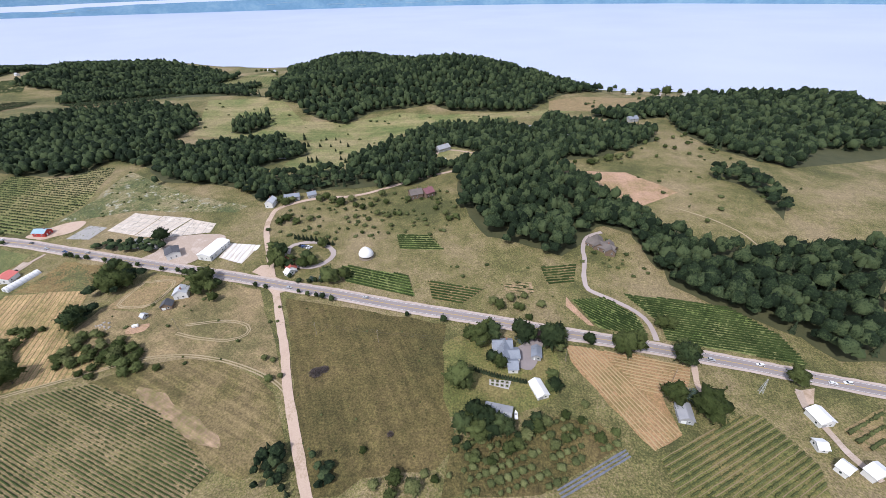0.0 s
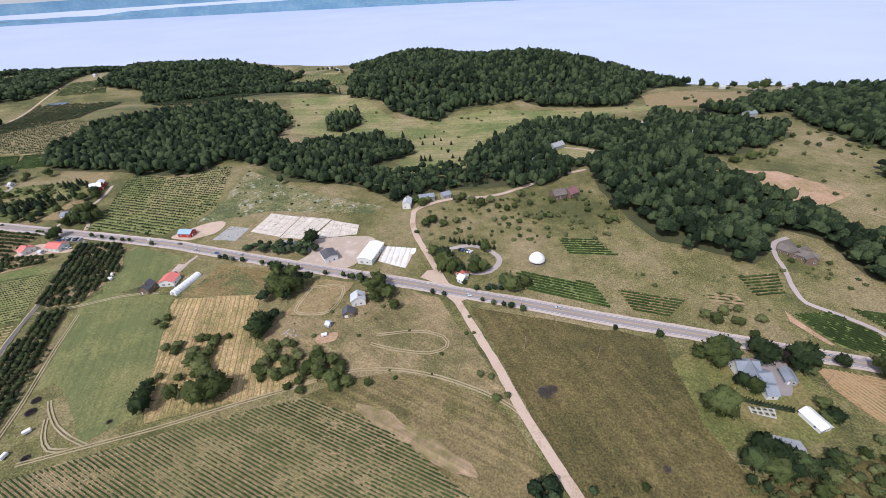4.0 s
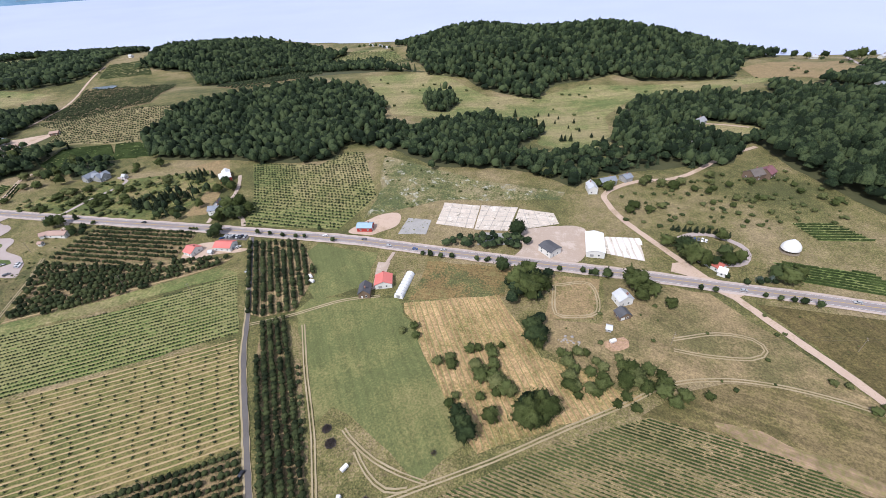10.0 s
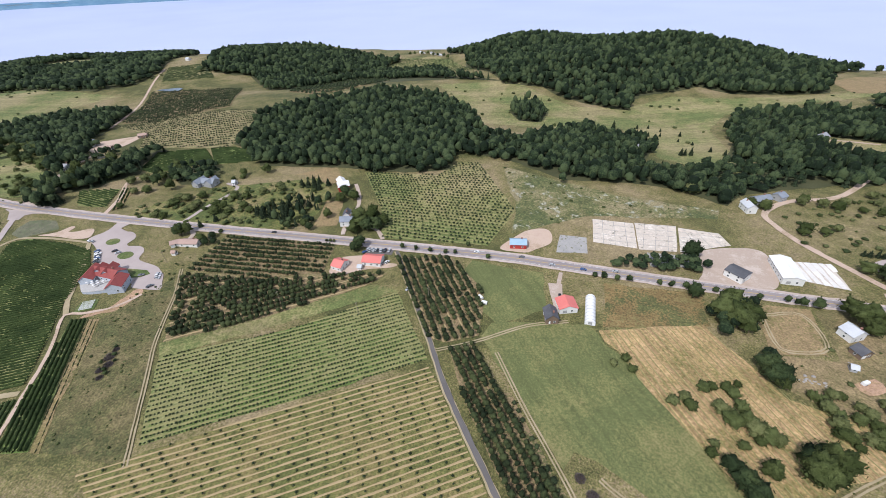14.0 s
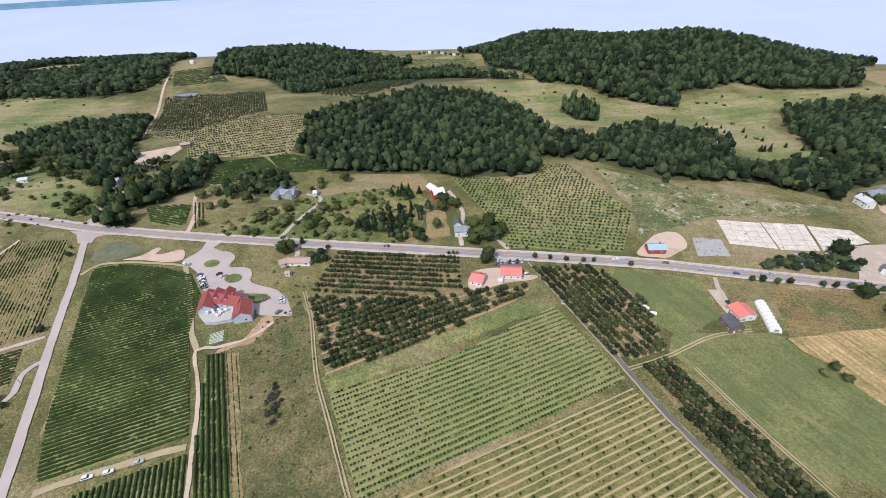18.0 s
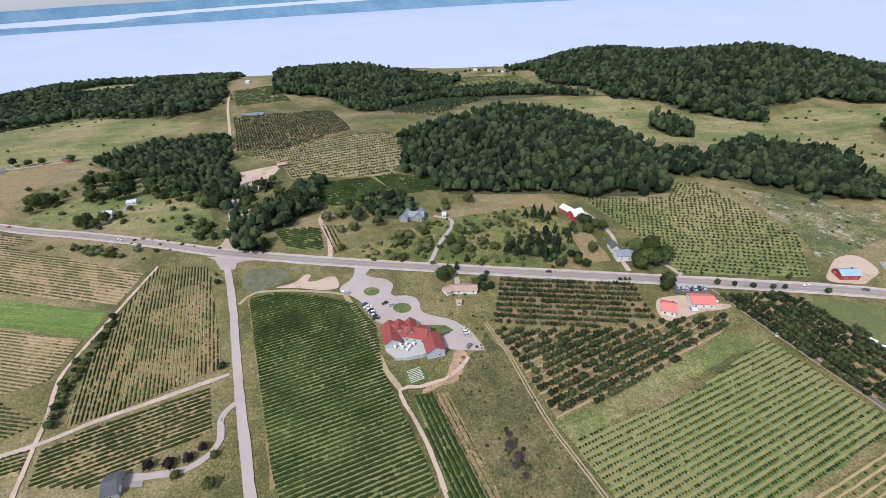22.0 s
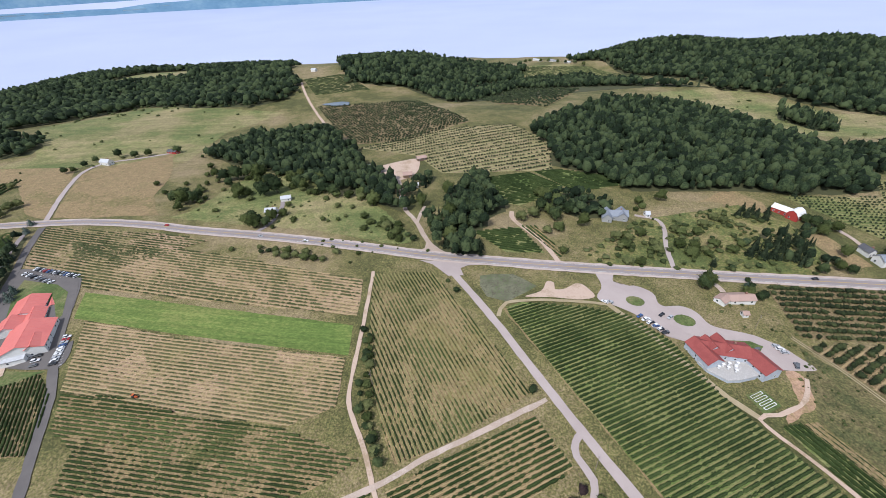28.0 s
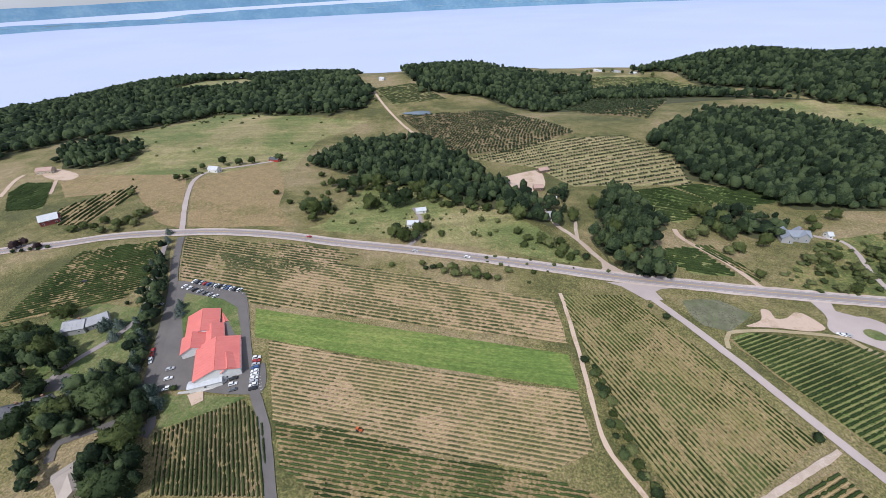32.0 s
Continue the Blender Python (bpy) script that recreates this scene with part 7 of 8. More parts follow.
mat("wall_stone", [(0.42, 0.4, 0.38), (0.52, 0.5, 0.48), (0.34, 0.33, 0.33)], 0.5, 1.6, rough=0.85, bump=0.3)
mat("wall_bluegrey", [(0.4, 0.44, 0.5), (0.46, 0.49, 0.54), (0.34, 0.37, 0.42)], 0.5, 1.6, rough=0.85, bump=0.3)
mat("roof_slate", [(0.2, 0.22, 0.26), (0.26, 0.28, 0.32)], 0.2, 3.0, rough=0.7, bump=0.2)
mat("roof_grey", [(0.36, 0.36, 0.38), (0.3, 0.3, 0.32)], 0.2, 3.0, rough=0.6, bump=0.15)
mat("roof_dark", [(0.075, 0.075, 0.085), (0.11, 0.11, 0.12)], 0.2, 3.0, rough=0.75, bump=0.2)
mat("roof_brown", [(0.13, 0.11, 0.1), (0.18, 0.155, 0.14)], 0.2, 3.0, rough=0.8, bump=0.2)
mat("roof_plum", [(0.18, 0.08, 0.09), (0.23, 0.11, 0.12)], 0.2, 3.0, rough=0.8, bump=0.2)
mat("roof_white", [(0.8, 0.79, 0.78), (0.72, 0.71, 0.7)], 0.15, 2.0, rough=0.55, bump=0.05)
mat("roof_pale", [(0.55, 0.56, 0.58), (0.47, 0.48, 0.5)], 0.2, 2.0, rough=0.5, bump=0.1)
mat("roof_blue", [(0.28, 0.4, 0.5), (0.34, 0.46, 0.56)], 0.2, 2.0, rough=0.5, bump=0.1)
mat("roof_tan", [(0.42, 0.29, 0.24), (0.36, 0.25, 0.21)], 0.2, 3.0, rough=0.8, bump=0.2)
mat("roof_beige", [(0.4, 0.34, 0.3), (0.34, 0.29, 0.25)], 0.2, 3.0, rough=0.8, bump=0.2)
mat("roof_red", [(0.42, 0.12, 0.09), (0.35, 0.1, 0.08)], 0.3, 3.0, rough=0.7, bump=0.2)
mat("roof_salmon", [(0.66, 0.2, 0.17), (0.6, 0.17, 0.15)], 0.12, 2.0, rough=0.5, bump=0.06)
mat("roof_tile", [(0.24, 0.055, 0.05), (0.3, 0.075, 0.065)], 0.3, 3.0, rough=0.65, bump=0.3)
mat("glass", [(0.03, 0.04, 0.05), (0.05, 0.06, 0.07)], 0.3, 1, rough=0.08, bump=0, spec=0.6)
mat("trim", [(0.75, 0.75, 0.73), (0.68, 0.68, 0.66)], 0.5, 3, rough=0.6, bump=0.05)
mat("brick", [(0.3, 0.16, 0.12), (0.24, 0.13, 0.1)], 0.8, 4, rough=0.85, bump=0.3)


def box(bm, x0, x1, y0, y1, z0, z1):
    v = [bm.verts.new(p) for p in ((x0, y0, z0), (x1, y0, z0), (x1, y1, z0), (x0, y1, z0), (x0, y0, z1), (x1, y0, z1), (x1, y1, z1), (x0, y1, z1))]
    for q in ((3, 2, 1, 0), (4, 5, 6, 7), (0, 1, 5, 4), (1, 2, 6, 5), (2, 3, 7, 6), (3, 0, 4, 7)):
        bm.faces.new([v[i] for i in q])
    return v


def prism(bm, prof, x0, x1):
    """A cross-section (y, z) drawn out along x."""
    a = [bm.verts.new((x0, y, z)) for y, z in prof]
    b = [bm.verts.new((x1, y, z)) for y, z in prof]
    n = len(prof)
    bm.faces.new(list(reversed(a)))
    bm.faces.new(b)
    for i in range(n):
        bm.faces.new((a[i], a[(i + 1) % n], b[(i + 1) % n], b[i]))


def sub(name, bm, material, parent, m, label=""):
    ob = part(name, bm, material, parent, label)
    ob.matrix_basis = m
    return ob


def window_at(parent, m, w, h):
    bm = bmesh.new()
    for x0, x1, z0, z1 in ((-w / 2 - 0.1, -w / 2, -0.1, h + 0.1), (w / 2, w / 2 + 0.1, -0.1, h + 0.1), (-w / 2, w / 2, -0.1, 0), (-w / 2, w / 2, h, h + 0.1)):
        box(bm, x0, x1, -0.1, 0.02, z0, z1)
    fr = sub("window", bm, "trim", parent, m)
    bm = bmesh.new()
    box(bm, -w / 2, w / 2, -0.05, 0.01, 0, h)
    part("pane", bm, "glass", fr)


def volume(root, base, vol, first):
    """One gabled block of a building: walls, two roof slopes, fascia, windows, door, chimney."""
    x, y, turn, L, W, hw, hr, wall, roof, shape = vol
    m = pose(x - base[0], y - base[1], 0, 0, 0, turn)
    bm = bmesh.new()
    if shape == "gambrel":
        top = [(W / 2, hw), (W * 0.32, hw + hr * 0.62), (0, hw + hr), (-W * 0.32, hw + hr * 0.62), (-W / 2, hw)]
    else:
        top = [(W / 2, hw), (0, hw + hr), (-W / 2, hw)]
    prism(bm, [(-W / 2, -2.5), (W / 2, -2.5)] + top, -L / 2, L / 2)
    sub("wall", bm, wall, root, m)
    o, t = 0.5, 0.22
    for k in range(len(top) - 1):
        (y0, z0), (y1, z1) = top[k], top[k + 1]
        d = Vector((y1 - y0, z1 - z0)).normalized()
        n = Vector((d.y, -d.x))
        n = n if n.y > 0 else -n
        p, q = Vector((y0, z0)), Vector((y1, z1))
        if k == 0:
            p = p - d * o
        if k == len(top) - 2:
            q = q + d * o
        bm = bmesh.new()
        prism(bm, [tuple(p + n * 0.03), tuple(q + n * 0.03), tuple(q + n * (0.03 + t)), tuple(p + n * (0.03 + t))], -L / 2 - o, L / 2 + o)
        rf = sub("roof_slope", bm, roof, root, m)
        if L > 9 and roof in ("roof_salmon", "roof_white", "roof_pale", "roof_grey"):
            bm = bmesh.new()
            for i in range(int(L / 2.4)):
                xx = -L / 2 + 1.2 + i * 2.4
                prism(bm, [tuple(p + n * (0.03 + t)), tuple(q + n * (0.03 + t)), tuple(q + n * (0.1 + t)), tuple(p + n * (0.1 + t))], xx, xx + 0.1)
            part("seam", bm, roof, rf)
    rng = random.Random(int(x * 7 + y * 13))
    nwin = max(1, int(L / 4.4))
    for side in (-1, 1):
        for i in range(nwin):
            xx = (i + 0.5) / nwin * L - L / 2
            for lev in range(2 if hw > 4.3 else 1):
                if rng.random() < 0.75:
                    window_at(root, m @ pose(xx, side * (W / 2 + 0.01), 0.9 + lev * 2.5, 0, 0, 0 if side < 0 else 180), 1.1, 1.3)
        window_at(root, m @ pose(side * (L / 2 + 0.01), W * 0.18, 1.0, 0, 0, 90 * side), 1.2, 1.3)
    if first:
        bm = bmesh.new()
        dw = 2.6 if root.name.split(".")[0] in ("barn", "garage", "packing_shed", "farm_shed") else 1.0
        box(bm, -dw / 2, dw / 2, -0.07, 0.02, 0, 2.2)
        sub("door", bm, "trim" if wall != "wall_white" else "wall_grey", root, m @ pose(L / 2 + 0.02, -W * 0.2, 0, 0, 0, 90))
        if root.name.split(".")[0] in ("house", "farmhouse", "bungalow", "winery"):
            bm = bmesh.new()
            box(bm, -0.45, 0.45, -0.45, 0.45, hw + hr * 0.4, hw + hr + 0.9)
            box(bm, -0.55, 0.55, -0.55, 0.55, hw + hr + 0.9, hw + hr + 1.05)
            sub("chimney", bm, "brick", root, m @ pose(L * 0.22, W * 0.12, 0))


for name, words, vols in HOUSES:
    bx, by = vols[0][0], vols[0][1]
    root = empty(name, words, {"winery_hall": "winery", "garden_shed": "shed", "packing_shed": "shed", "farm_shed": "shed", "farmhouse": "house"}.get(name, name), m=pose(bx, by, min(land(v[0], v[1]) for v in vols) + 0.35))
    for i, v in enumerate(vols):
        volume(root, (bx, by), v, i == 0)

# white fabric dome
root = empty("dome_shelter", "white pointed fabric dome on a bare mound", "shelter", m=pose(*DOME, land(*DOME) + 0.2))
bm = bmesh.new()
rings = []
for i in range(9):
    u = i / 8
    rr, zz = 6.5 * (1 - u ** 2.1), 7.8 * u ** 0.95 + 2.6
    rings.append([bm.verts.new((rr * math.cos(a * math.pi / 10), rr * 0.9 * math.sin(a * math.pi / 10), zz)) for a in range(20)] if i < 8 else [bm.verts.new((0, 0, zz))])
for p, q in zip(rings, rings[1:]):
    for a in range(20):
        bm.faces.new((p[a], p[(a + 1) % 20], q[(a + 1) % 20], q[a]) if len(q) > 1 else (p[a], p[(a + 1) % 20], q[0]))
part("canopy", bm, "roof_white", root, smooth=True)
for a in range(10):
    bm = bmesh.new()
    bmesh.ops.create_cone(bm, segments=8, radius1=0.12, radius2=0.12, depth=3.2, cap_ends=True)
    sub("post", bm, "post_wood", root, pose(6.2 * math.cos(a * math.pi / 5), 5.6 * math.sin(a * math.pi / 5), 1.2))
bm = bmesh.new()
bmesh.ops.create_cone(bm, segments=20, radius1=6.4, radius2=6.4, depth=0.4, cap_ends=True)
part("floor_deck", bm, "post_wood", root)

# hoop greenhouse
(ax, ay), (bx, by) = TUNNEL
L, ang = math.hypot(bx - ax, by - ay), math.degrees(math.atan2(by - ay, bx - ax))
root = empty("hoop_greenhouse", "long white plastic hoop greenhouse", "greenhouse", m=pose((ax + bx) / 2, (ay + by) / 2, land((ax + bx) / 2, (ay + by) / 2) + 0.1, 0, 0, ang))
bm = bmesh.new()
prism(bm, [(-3.3, -1)] + [(-3.3 * math.cos(i * math.pi / 14), 3.4 * math.sin(i * math.pi / 14)) for i in range(15)] + [(3.3, -1)], -L / 2, L / 2)
part("cover", bm, "roof_white", root)
for i in range(8):
    bm = bmesh.new()
    prof = [(-3.38 * math.cos(j * math.pi / 14), 3.48 * math.sin(j * math.pi / 14)) for j in range(15)]
    xx = -L / 2 + L * (i + 0.5) / 8
    for (y0, z0), (y1, z1) in zip(prof, prof[1:]):
        box(bm, xx - 0.08, xx + 0.08, min(y0, y1) - 0.03, max(y0, y1) + 0.03, min(z0, z1), max(z0, z1) + 0.04)
    part("hoop", bm, "roof_pale", root)
bm = bmesh.new()
box(bm, L / 2, L / 2 + 0.08, -1.2, 1.2, 0, 2.3)
part("door", bm, "wall_grey", root)

# ---- single trees ----
def limb(p, d, ln, r0, r1):
    bm = bmesh.new()
    m = Matrix.Translation(p + d * ln / 2) @ d.to_track_quat("Z", "Y").to_matrix().to_4x4()
    bmesh.ops.create_cone(bm, segments=7, radius1=r0, radius2=r1, depth=ln, cap_ends=True, matrix=m)
    return bm


def tree_kind(name, words, material, shape, trunk_r=0.035, category="tree"):
    root = empty(name, words, category, "single trees")
    part("trunk", limb(Vector((0, 0, -0.06)), Vector((0, 0, 1)), 0.7, trunk_r, trunk_r * 0.55), "bark", root, smooth=True)
    for i in range(2 if name == "tree" else 0):
        a = i * 2.9 + len(words)
        part("limb", limb(Vector((0, 0, 0.3 + 0.1 * i)), Vector((math.cos(a), math.sin(a), 1.0)).normalized(), 0.36, trunk_r * 0.45, trunk_r * 0.15), "bark", root, smooth=True)
    v, f = shape
    mesh("crown", v, f, material, root)
    return root


def thicket(seed, twigs=900):
    """A low leafless tangle, 1 wide: thin stems leaning every way out of a mound."""
    rr = np.random.default_rng(seed)
    a, q = rr.uniform(0, 6.283, twigs), np.sqrt(rr.random(twigs)) * 0.42
    foot = np.stack([np.cos(a) * q, np.sin(a) * q, np.zeros(twigs)], 1)
    tip = foot + np.stack([rr.normal(0, 0.07, twigs), rr.normal(0, 0.07, twigs), rr.uniform(0.25, 0.95, twigs) * (1.05 - 1.6 * q)], 1)
    side = rr.normal(0, 0.013, (twigs, 3)) + np.stack([rr.choice([-0.012, 0.012], twigs), np.zeros(twigs), np.zeros(twigs)], 1)
    return np.stack([foot - side, foot + side, tip], 1).reshape(-1, 3), np.arange(twigs * 3).reshape(-1, 3)


OAKS = [tree_kind("tree", w, m, canopy(60 + i, 3, 620, 0.036, 1.0, 1.15)) for i, (w, m) in enumerate((("round full-crowned dark green broadleaf tree", "leaf"), ("wide uneven broadleaf tree in full leaf", "leaf"), ("tall mid-green broadleaf tree in full leaf", "leaf_light"), ("broad light green tree with an uneven crown", "leaf_light")))]
BUSHY = [tree_kind("small_tree", w, m, canopy(80 + i, 3, 360, 0.05, 0.95, 1.25), 0.03) for i, (w, m) in enumerate((("low bushy green tree in rough grass", "leaf_light"), ("low pale green bushy tree", "leaf_light"), ("low spreading dull green fruit tree", "leaf_pale")))]
ROUND = [tree_kind("shrub", "rounded dark green shrub", "leaf", canopy(90, 2, 150, 0.06, 0.9, 0.9), 0.03, "shrub"), tree_kind("shrub", "rounded mid-green shrub in grass", "leaf", canopy(91, 2, 150, 0.06, 0.9, 0.9), 0.03, "shrub")]
SMALL = [tree_kind("roadside_tree", "small round planted tree beside the highway", "leaf", canopy(95, 2, 150, 0.06, 1.05, 0.9), 0.03)]
DARK = [tree_kind("dark_tree", "dark purple-leaved ornamental tree", "leaf_red", canopy(97, 3, 300, 0.05, 1.0, 1.1), 0.03)]
LIGHT = [tree_kind("small_tree", "bright yellow-green bushy small tree", "leaf_light", canopy(98, 3, 300, 0.05, 0.9, 1.1), 0.03)]
DEAD = [tree_kind("bare_thicket", "grey leafless thicket of tangled twigs", "twigs_grey", thicket(99), 0.02, "thicket")]
PINES = [tree_kind("conifer", "dark green pointed conifer", "leaf_pine", conifer(70 + i, 8, 9, 220)) for i in range(2)]
SPRUCE = [tree_kind("spruce", "bluish grey-green ornamental spruce", "leaf_blue", conifer(75, 8, 10, 320, 1.25)), tree_kind("spruce", "full bluish spruce with ragged boughs", "leaf_blue", conifer(76, 7, 10, 320, 1.3))]
SHAPES = {"oak": (OAKS, 1.12), "bushy": (BUSHY, 0.8), "round": (ROUND, 0.85), "small": (SMALL, 1.15), "dark": (DARK, 1.0), "light": (LIGHT, 0.85), "dead": (DEAD, 0.4), "pine": (PINES, 1.45), "spruce": (SPRUCE, 1.15), "pinehedge": (PINES, 1.3)}
rng = random.Random(5)
used = set()
for kind, spots in TREES.items():
    models, tall = SHAPES[kind]
    for x, y, w in spots:
        base = models[rng.randrange(len(models))]
        s = w * (rng.uniform(0.74, 0.98) if kind == "oak" else rng.uniform(0.7, 0.95)) * (1.6 if models in (PINES, SPRUCE) else 1.0)
        h = w * tall * rng.uniform(0.85, 1.08)
        z = land(x, y) - 0.1
        m = pose(x + rng.uniform(-0.4, 0.4), y + rng.uniform(-0.4, 0.4), z, 0, 0, rng.uniform(0, 360))
        if base.name in used:
            ob = copy_thing(base, m)
        else:
            ob = base
            ob.matrix_basis = m
            used.add(base.name)
        ob.scale = (s, s, h)
for base in {b for models, _ in SHAPES.values() for b in models}:
    if base.name not in used:
        for o in (*base.children_recursive, base):
            bpy.data.objects.remove(o)

# ---- vehicles ----
CAR_PAINT = {"car_white": (0.75, 0.75, 0.76), "car_black": (0.02, 0.02, 0.025), "car_silver": (0.42, 0.43, 0.45), "car_red": (0.38, 0.03, 0.03), "car_blue": (0.05, 0.1, 0.24), "car_grey": (0.13, 0.135, 0.145)}
for nm, c in CAR_PAINT.items():
    mat(nm, [c, tuple(q * 0.9 for q in c)], 0.5, 3, rough=0.25, bump=0, spec=0.6)
mat("tyre", [(0.02, 0.02, 0.02), (0.03, 0.03, 0.03)], 1, 5, rough=0.9, bump=0.1)
mat("rim", [(0.4, 0.4, 0.42), (0.3, 0.3, 0.32)], 1, 5, rough=0.35, bump=0, metal=0.8)
mat("lamp_glass", [(0.6, 0.6, 0.58), (0.5, 0.5, 0.48)], 1, 5, rough=0.1, bump=0)
mat("tail_glass", [(0.3, 0.01, 0.01), (0.25, 0.01, 0.01)], 1, 5, rough=0.15, bump=0)
mat("net_blue", [(0.19, 0.2, 0.25), (0.12, 0.13, 0.16)], 0.4, 2.5, bump=0.4)
mat("tractor_red", [(0.5, 0.12, 0.03), (0.4, 0.08, 0.03)], 1, 4, rough=0.4, bump=0)
mat("stone", [(0.4, 0.37, 0.34), (0.3, 0.28, 0.26)], 0.6, 3, bump=0.4)
mat("paving", [(0.46, 0.44, 0.42), (0.4, 0.38, 0.36), (0.52, 0.5, 0.48)], 0.3, 1.5, bump=0.15)
mat("straw_line", [(0.42, 0.31, 0.17), (0.34, 0.25, 0.13)], 0.2, 1.5, bump=0.4)
mat("grass_line", [(0.208, 0.2, 0.076), (0.281, 0.25, 0.106)], 0.2, 1.5, bump=0.4)
mat("soil_line", [(0.27, 0.2, 0.12), (0.21, 0.16, 0.09)], 0.2, 1.5, bump=0.4)


def car_model(name, paint, tall, long_, words):
    root = empty(name, words, "car", "cars")
    bm = bmesh.new()
    w = 0.9
    prism(bm, [(-long_ / 2, 0.35), (long_ / 2, 0.35), (long_ / 2 + 0.02, 0.7), (long_ / 2 - 0.9, 0.98), (-long_ / 2 + 0.1, 1.0), (-long_ / 2, 0.7)], -w, w)
    bmesh.ops.bevel(bm, geom=bm.edges[:], offset=0.08, segments=1, affect="EDGES")
    body = part("body", bm, paint, root)
    body.matrix_basis = pose(0, 0, 0, 0, 0, -90)
    bm = bmesh.new()
    prism(bm, [(-long_ * 0.44, 0.97), (long_ * 0.22, 0.97), (long_ * 0.08, tall - 0.06), (-long_ * 0.36, tall - 0.06)], -0.8, 0.8)
    part("cabin_glass", bm, "glass", root).matrix_basis = pose(0, 0, 0, 0, 0, -90)
    bm = bmesh.new()
    prism(bm, [(-long_ * 0.37, tall - 0.07), (long_ * 0.085, tall - 0.07), (long_ * 0.05, tall), (-long_ * 0.34, tall)], -0.78, 0.78)
    part("roof", bm, paint, root).matrix_basis = pose(0, 0, 0, 0, 0, -90)
    for sx in (-1, 1):
        for sy in (-1, 1):
            bm = bmesh.new()
            bmesh.ops.create_cone(bm, segments=14, radius1=0.34, radius2=0.34, depth=0.24, cap_ends=True)
            wh = part("wheel", bm, "tyre", root)
            wh.matrix_basis = pose(sx * long_ * 0.31, sy * 0.82, 0.34, 90)
    return root


WORDS = {"car_white": "white", "car_black": "black", "car_silver": "silver", "car_red": "red", "car_blue": "dark blue", "car_grey": "dark grey"}
MODELS = []
for paint in CAR_PAINT:
    MODELS.append(car_model("car", paint, 1.45, 4.6, WORDS[paint] + " family saloon car with dark windows"))
for paint in ("car_white", "car_black", "car_silver"):
    MODELS.append(car_model("car", paint, 1.8, 4.8, WORDS[paint] + " tall estate car with dark windows"))
rng = random.Random(11)
free = list(range(len(MODELS)))
CR = smooth_line(CENTER_ROAD, 4.0)
spots = [(x, y, a + rng.choice((0, 180))) for x, y, a in PARKED]
for i, (x, y) in enumerate(ON_ROAD):
    k = int(np.argmin(np.hypot(CR[:, 0] - x, CR[:, 1] - y)))
    k = min(max(k, 1), len(CR) - 2)
    d = CR[k + 1] - CR[k - 1]
    d /= np.linalg.norm(d)
    s = 1.75 if i % 2 else -1.75
    spots.append((CR[k][0] - d[1] * s, CR[k][1] + d[0] * s, math.degrees(math.atan2(d[1], d[0])) + (180 if s > 0 else 0)))
seen_models = set()
for n, (x, y, a) in enumerate(spots):
    k = n if n < len(MODELS) else rng.choice((0, 0, 1, 2, 2, 3, 4, 5, 5, 6, 7, 8))
    m = pose(x, y, land(x, y) + 0.53 if n >= len(PARKED) else land(x, y) + 0.38, 0, 0, a)
    if k not in seen_models:
        MODELS[k].matrix_basis = m
        seen_models.add(k)
    else:
        copy_thing(MODELS[k], m)

# ---- parking bay lines ----
for (p, q, n, side) in (((-1229, 202), (-1190, 200.5), 15, 1), ((-1146, 141), (-1134, 124.5), 9, -1)):
    for i in range(n + 1):
        t = i / n
        x, y = p[0] + (q[0] - p[0]) * t, p[1] + (q[1] - p[1]) * t
        dx, dy = -(q[1] - p[1]), q[0] - p[0]
        ln = math.hypot(dx, dy)
        dx, dy = dx / ln * 2.5, dy / ln * 2.5
        tagged(ribbon("bay_line", [(x - dx, y - dy), (x, y), (x + dx, y + dy)], 0.14, "line_white", 0.4), "painted white parking bay line", "road marking", kind="structure")

# ---- poles and wires ----
pole_model = empty("utility_pole", "weathered wooden utility pole with a crossarm", "utility pole", "utility poles")
bm = bmesh.new()
bmesh.ops.create_cone(bm, segments=8, radius1=0.17, radius2=0.11, depth=11.5, cap_ends=True, matrix=Matrix.Translation((0, 0, 5.25)))
part("pole", bm, "post_wood", pole_model)
bm = bmesh.new()
box(bm, -1.2, 1.2, -0.07, 0.07, 10.1, 10.28)
part("crossarm", bm, "post_wood", pole_model)
for sx in (-1.05, 0.0, 1.05):
    bm = bmesh.new()
    bmesh.ops.create_cone(bm, segments=8, radius1=0.07, radius2=0.05, depth=0.22, cap_ends=True, matrix=Matrix.Translation((sx, 0, 10.39)))
    part("insulator", bm, "trim", pole_model)
first = True
for x, y in POLES:
    m = pose(x, y, land(x, y), 0, 0, 80)
    if first:
        pole_model.matrix_basis = m
        first = False
    else:
        copy_thing(pole_model, m)


def wire(a, b, sag=1.2):
    v, f = [], []
    for i in range(13):
        t = i / 12
        c = Vector(a).lerp(Vector(b), t) - Vector((0, 0, sag * 4 * t * (1 - t)))
        for k in range(3):
            v.append((c.x, c.y + 0.022 * math.cos(k * 2.1), c.z + 0.022 * math.sin(k * 2.1)))
    for i in range(12):
        for k in range(3):
            f.append((i * 3 + k, i * 3 + (k + 1) % 3, i * 3 + 3 + (k + 1) % 3, i * 3 + 3 + k))
    tagged(mesh("wire", v, f, "roof_dark"), "thin sagging overhead power line", "wire", "overhead wires")


for (x0, y0), (x1, y1) in (((-225, 177.6), (-125, 186.9)), ((-125, 186.9), (-81, 186.8)), ((-81, 186.8), (41.3, 190.2)), ((41.3, 190.2), (104.8, 185.7))):
    for s in (-1.05, 1.05):
        wire((x0, y0 + s, land(x0, y0) + 10.5), (x1, y1 + s, land(x1, y1) + 10.5))

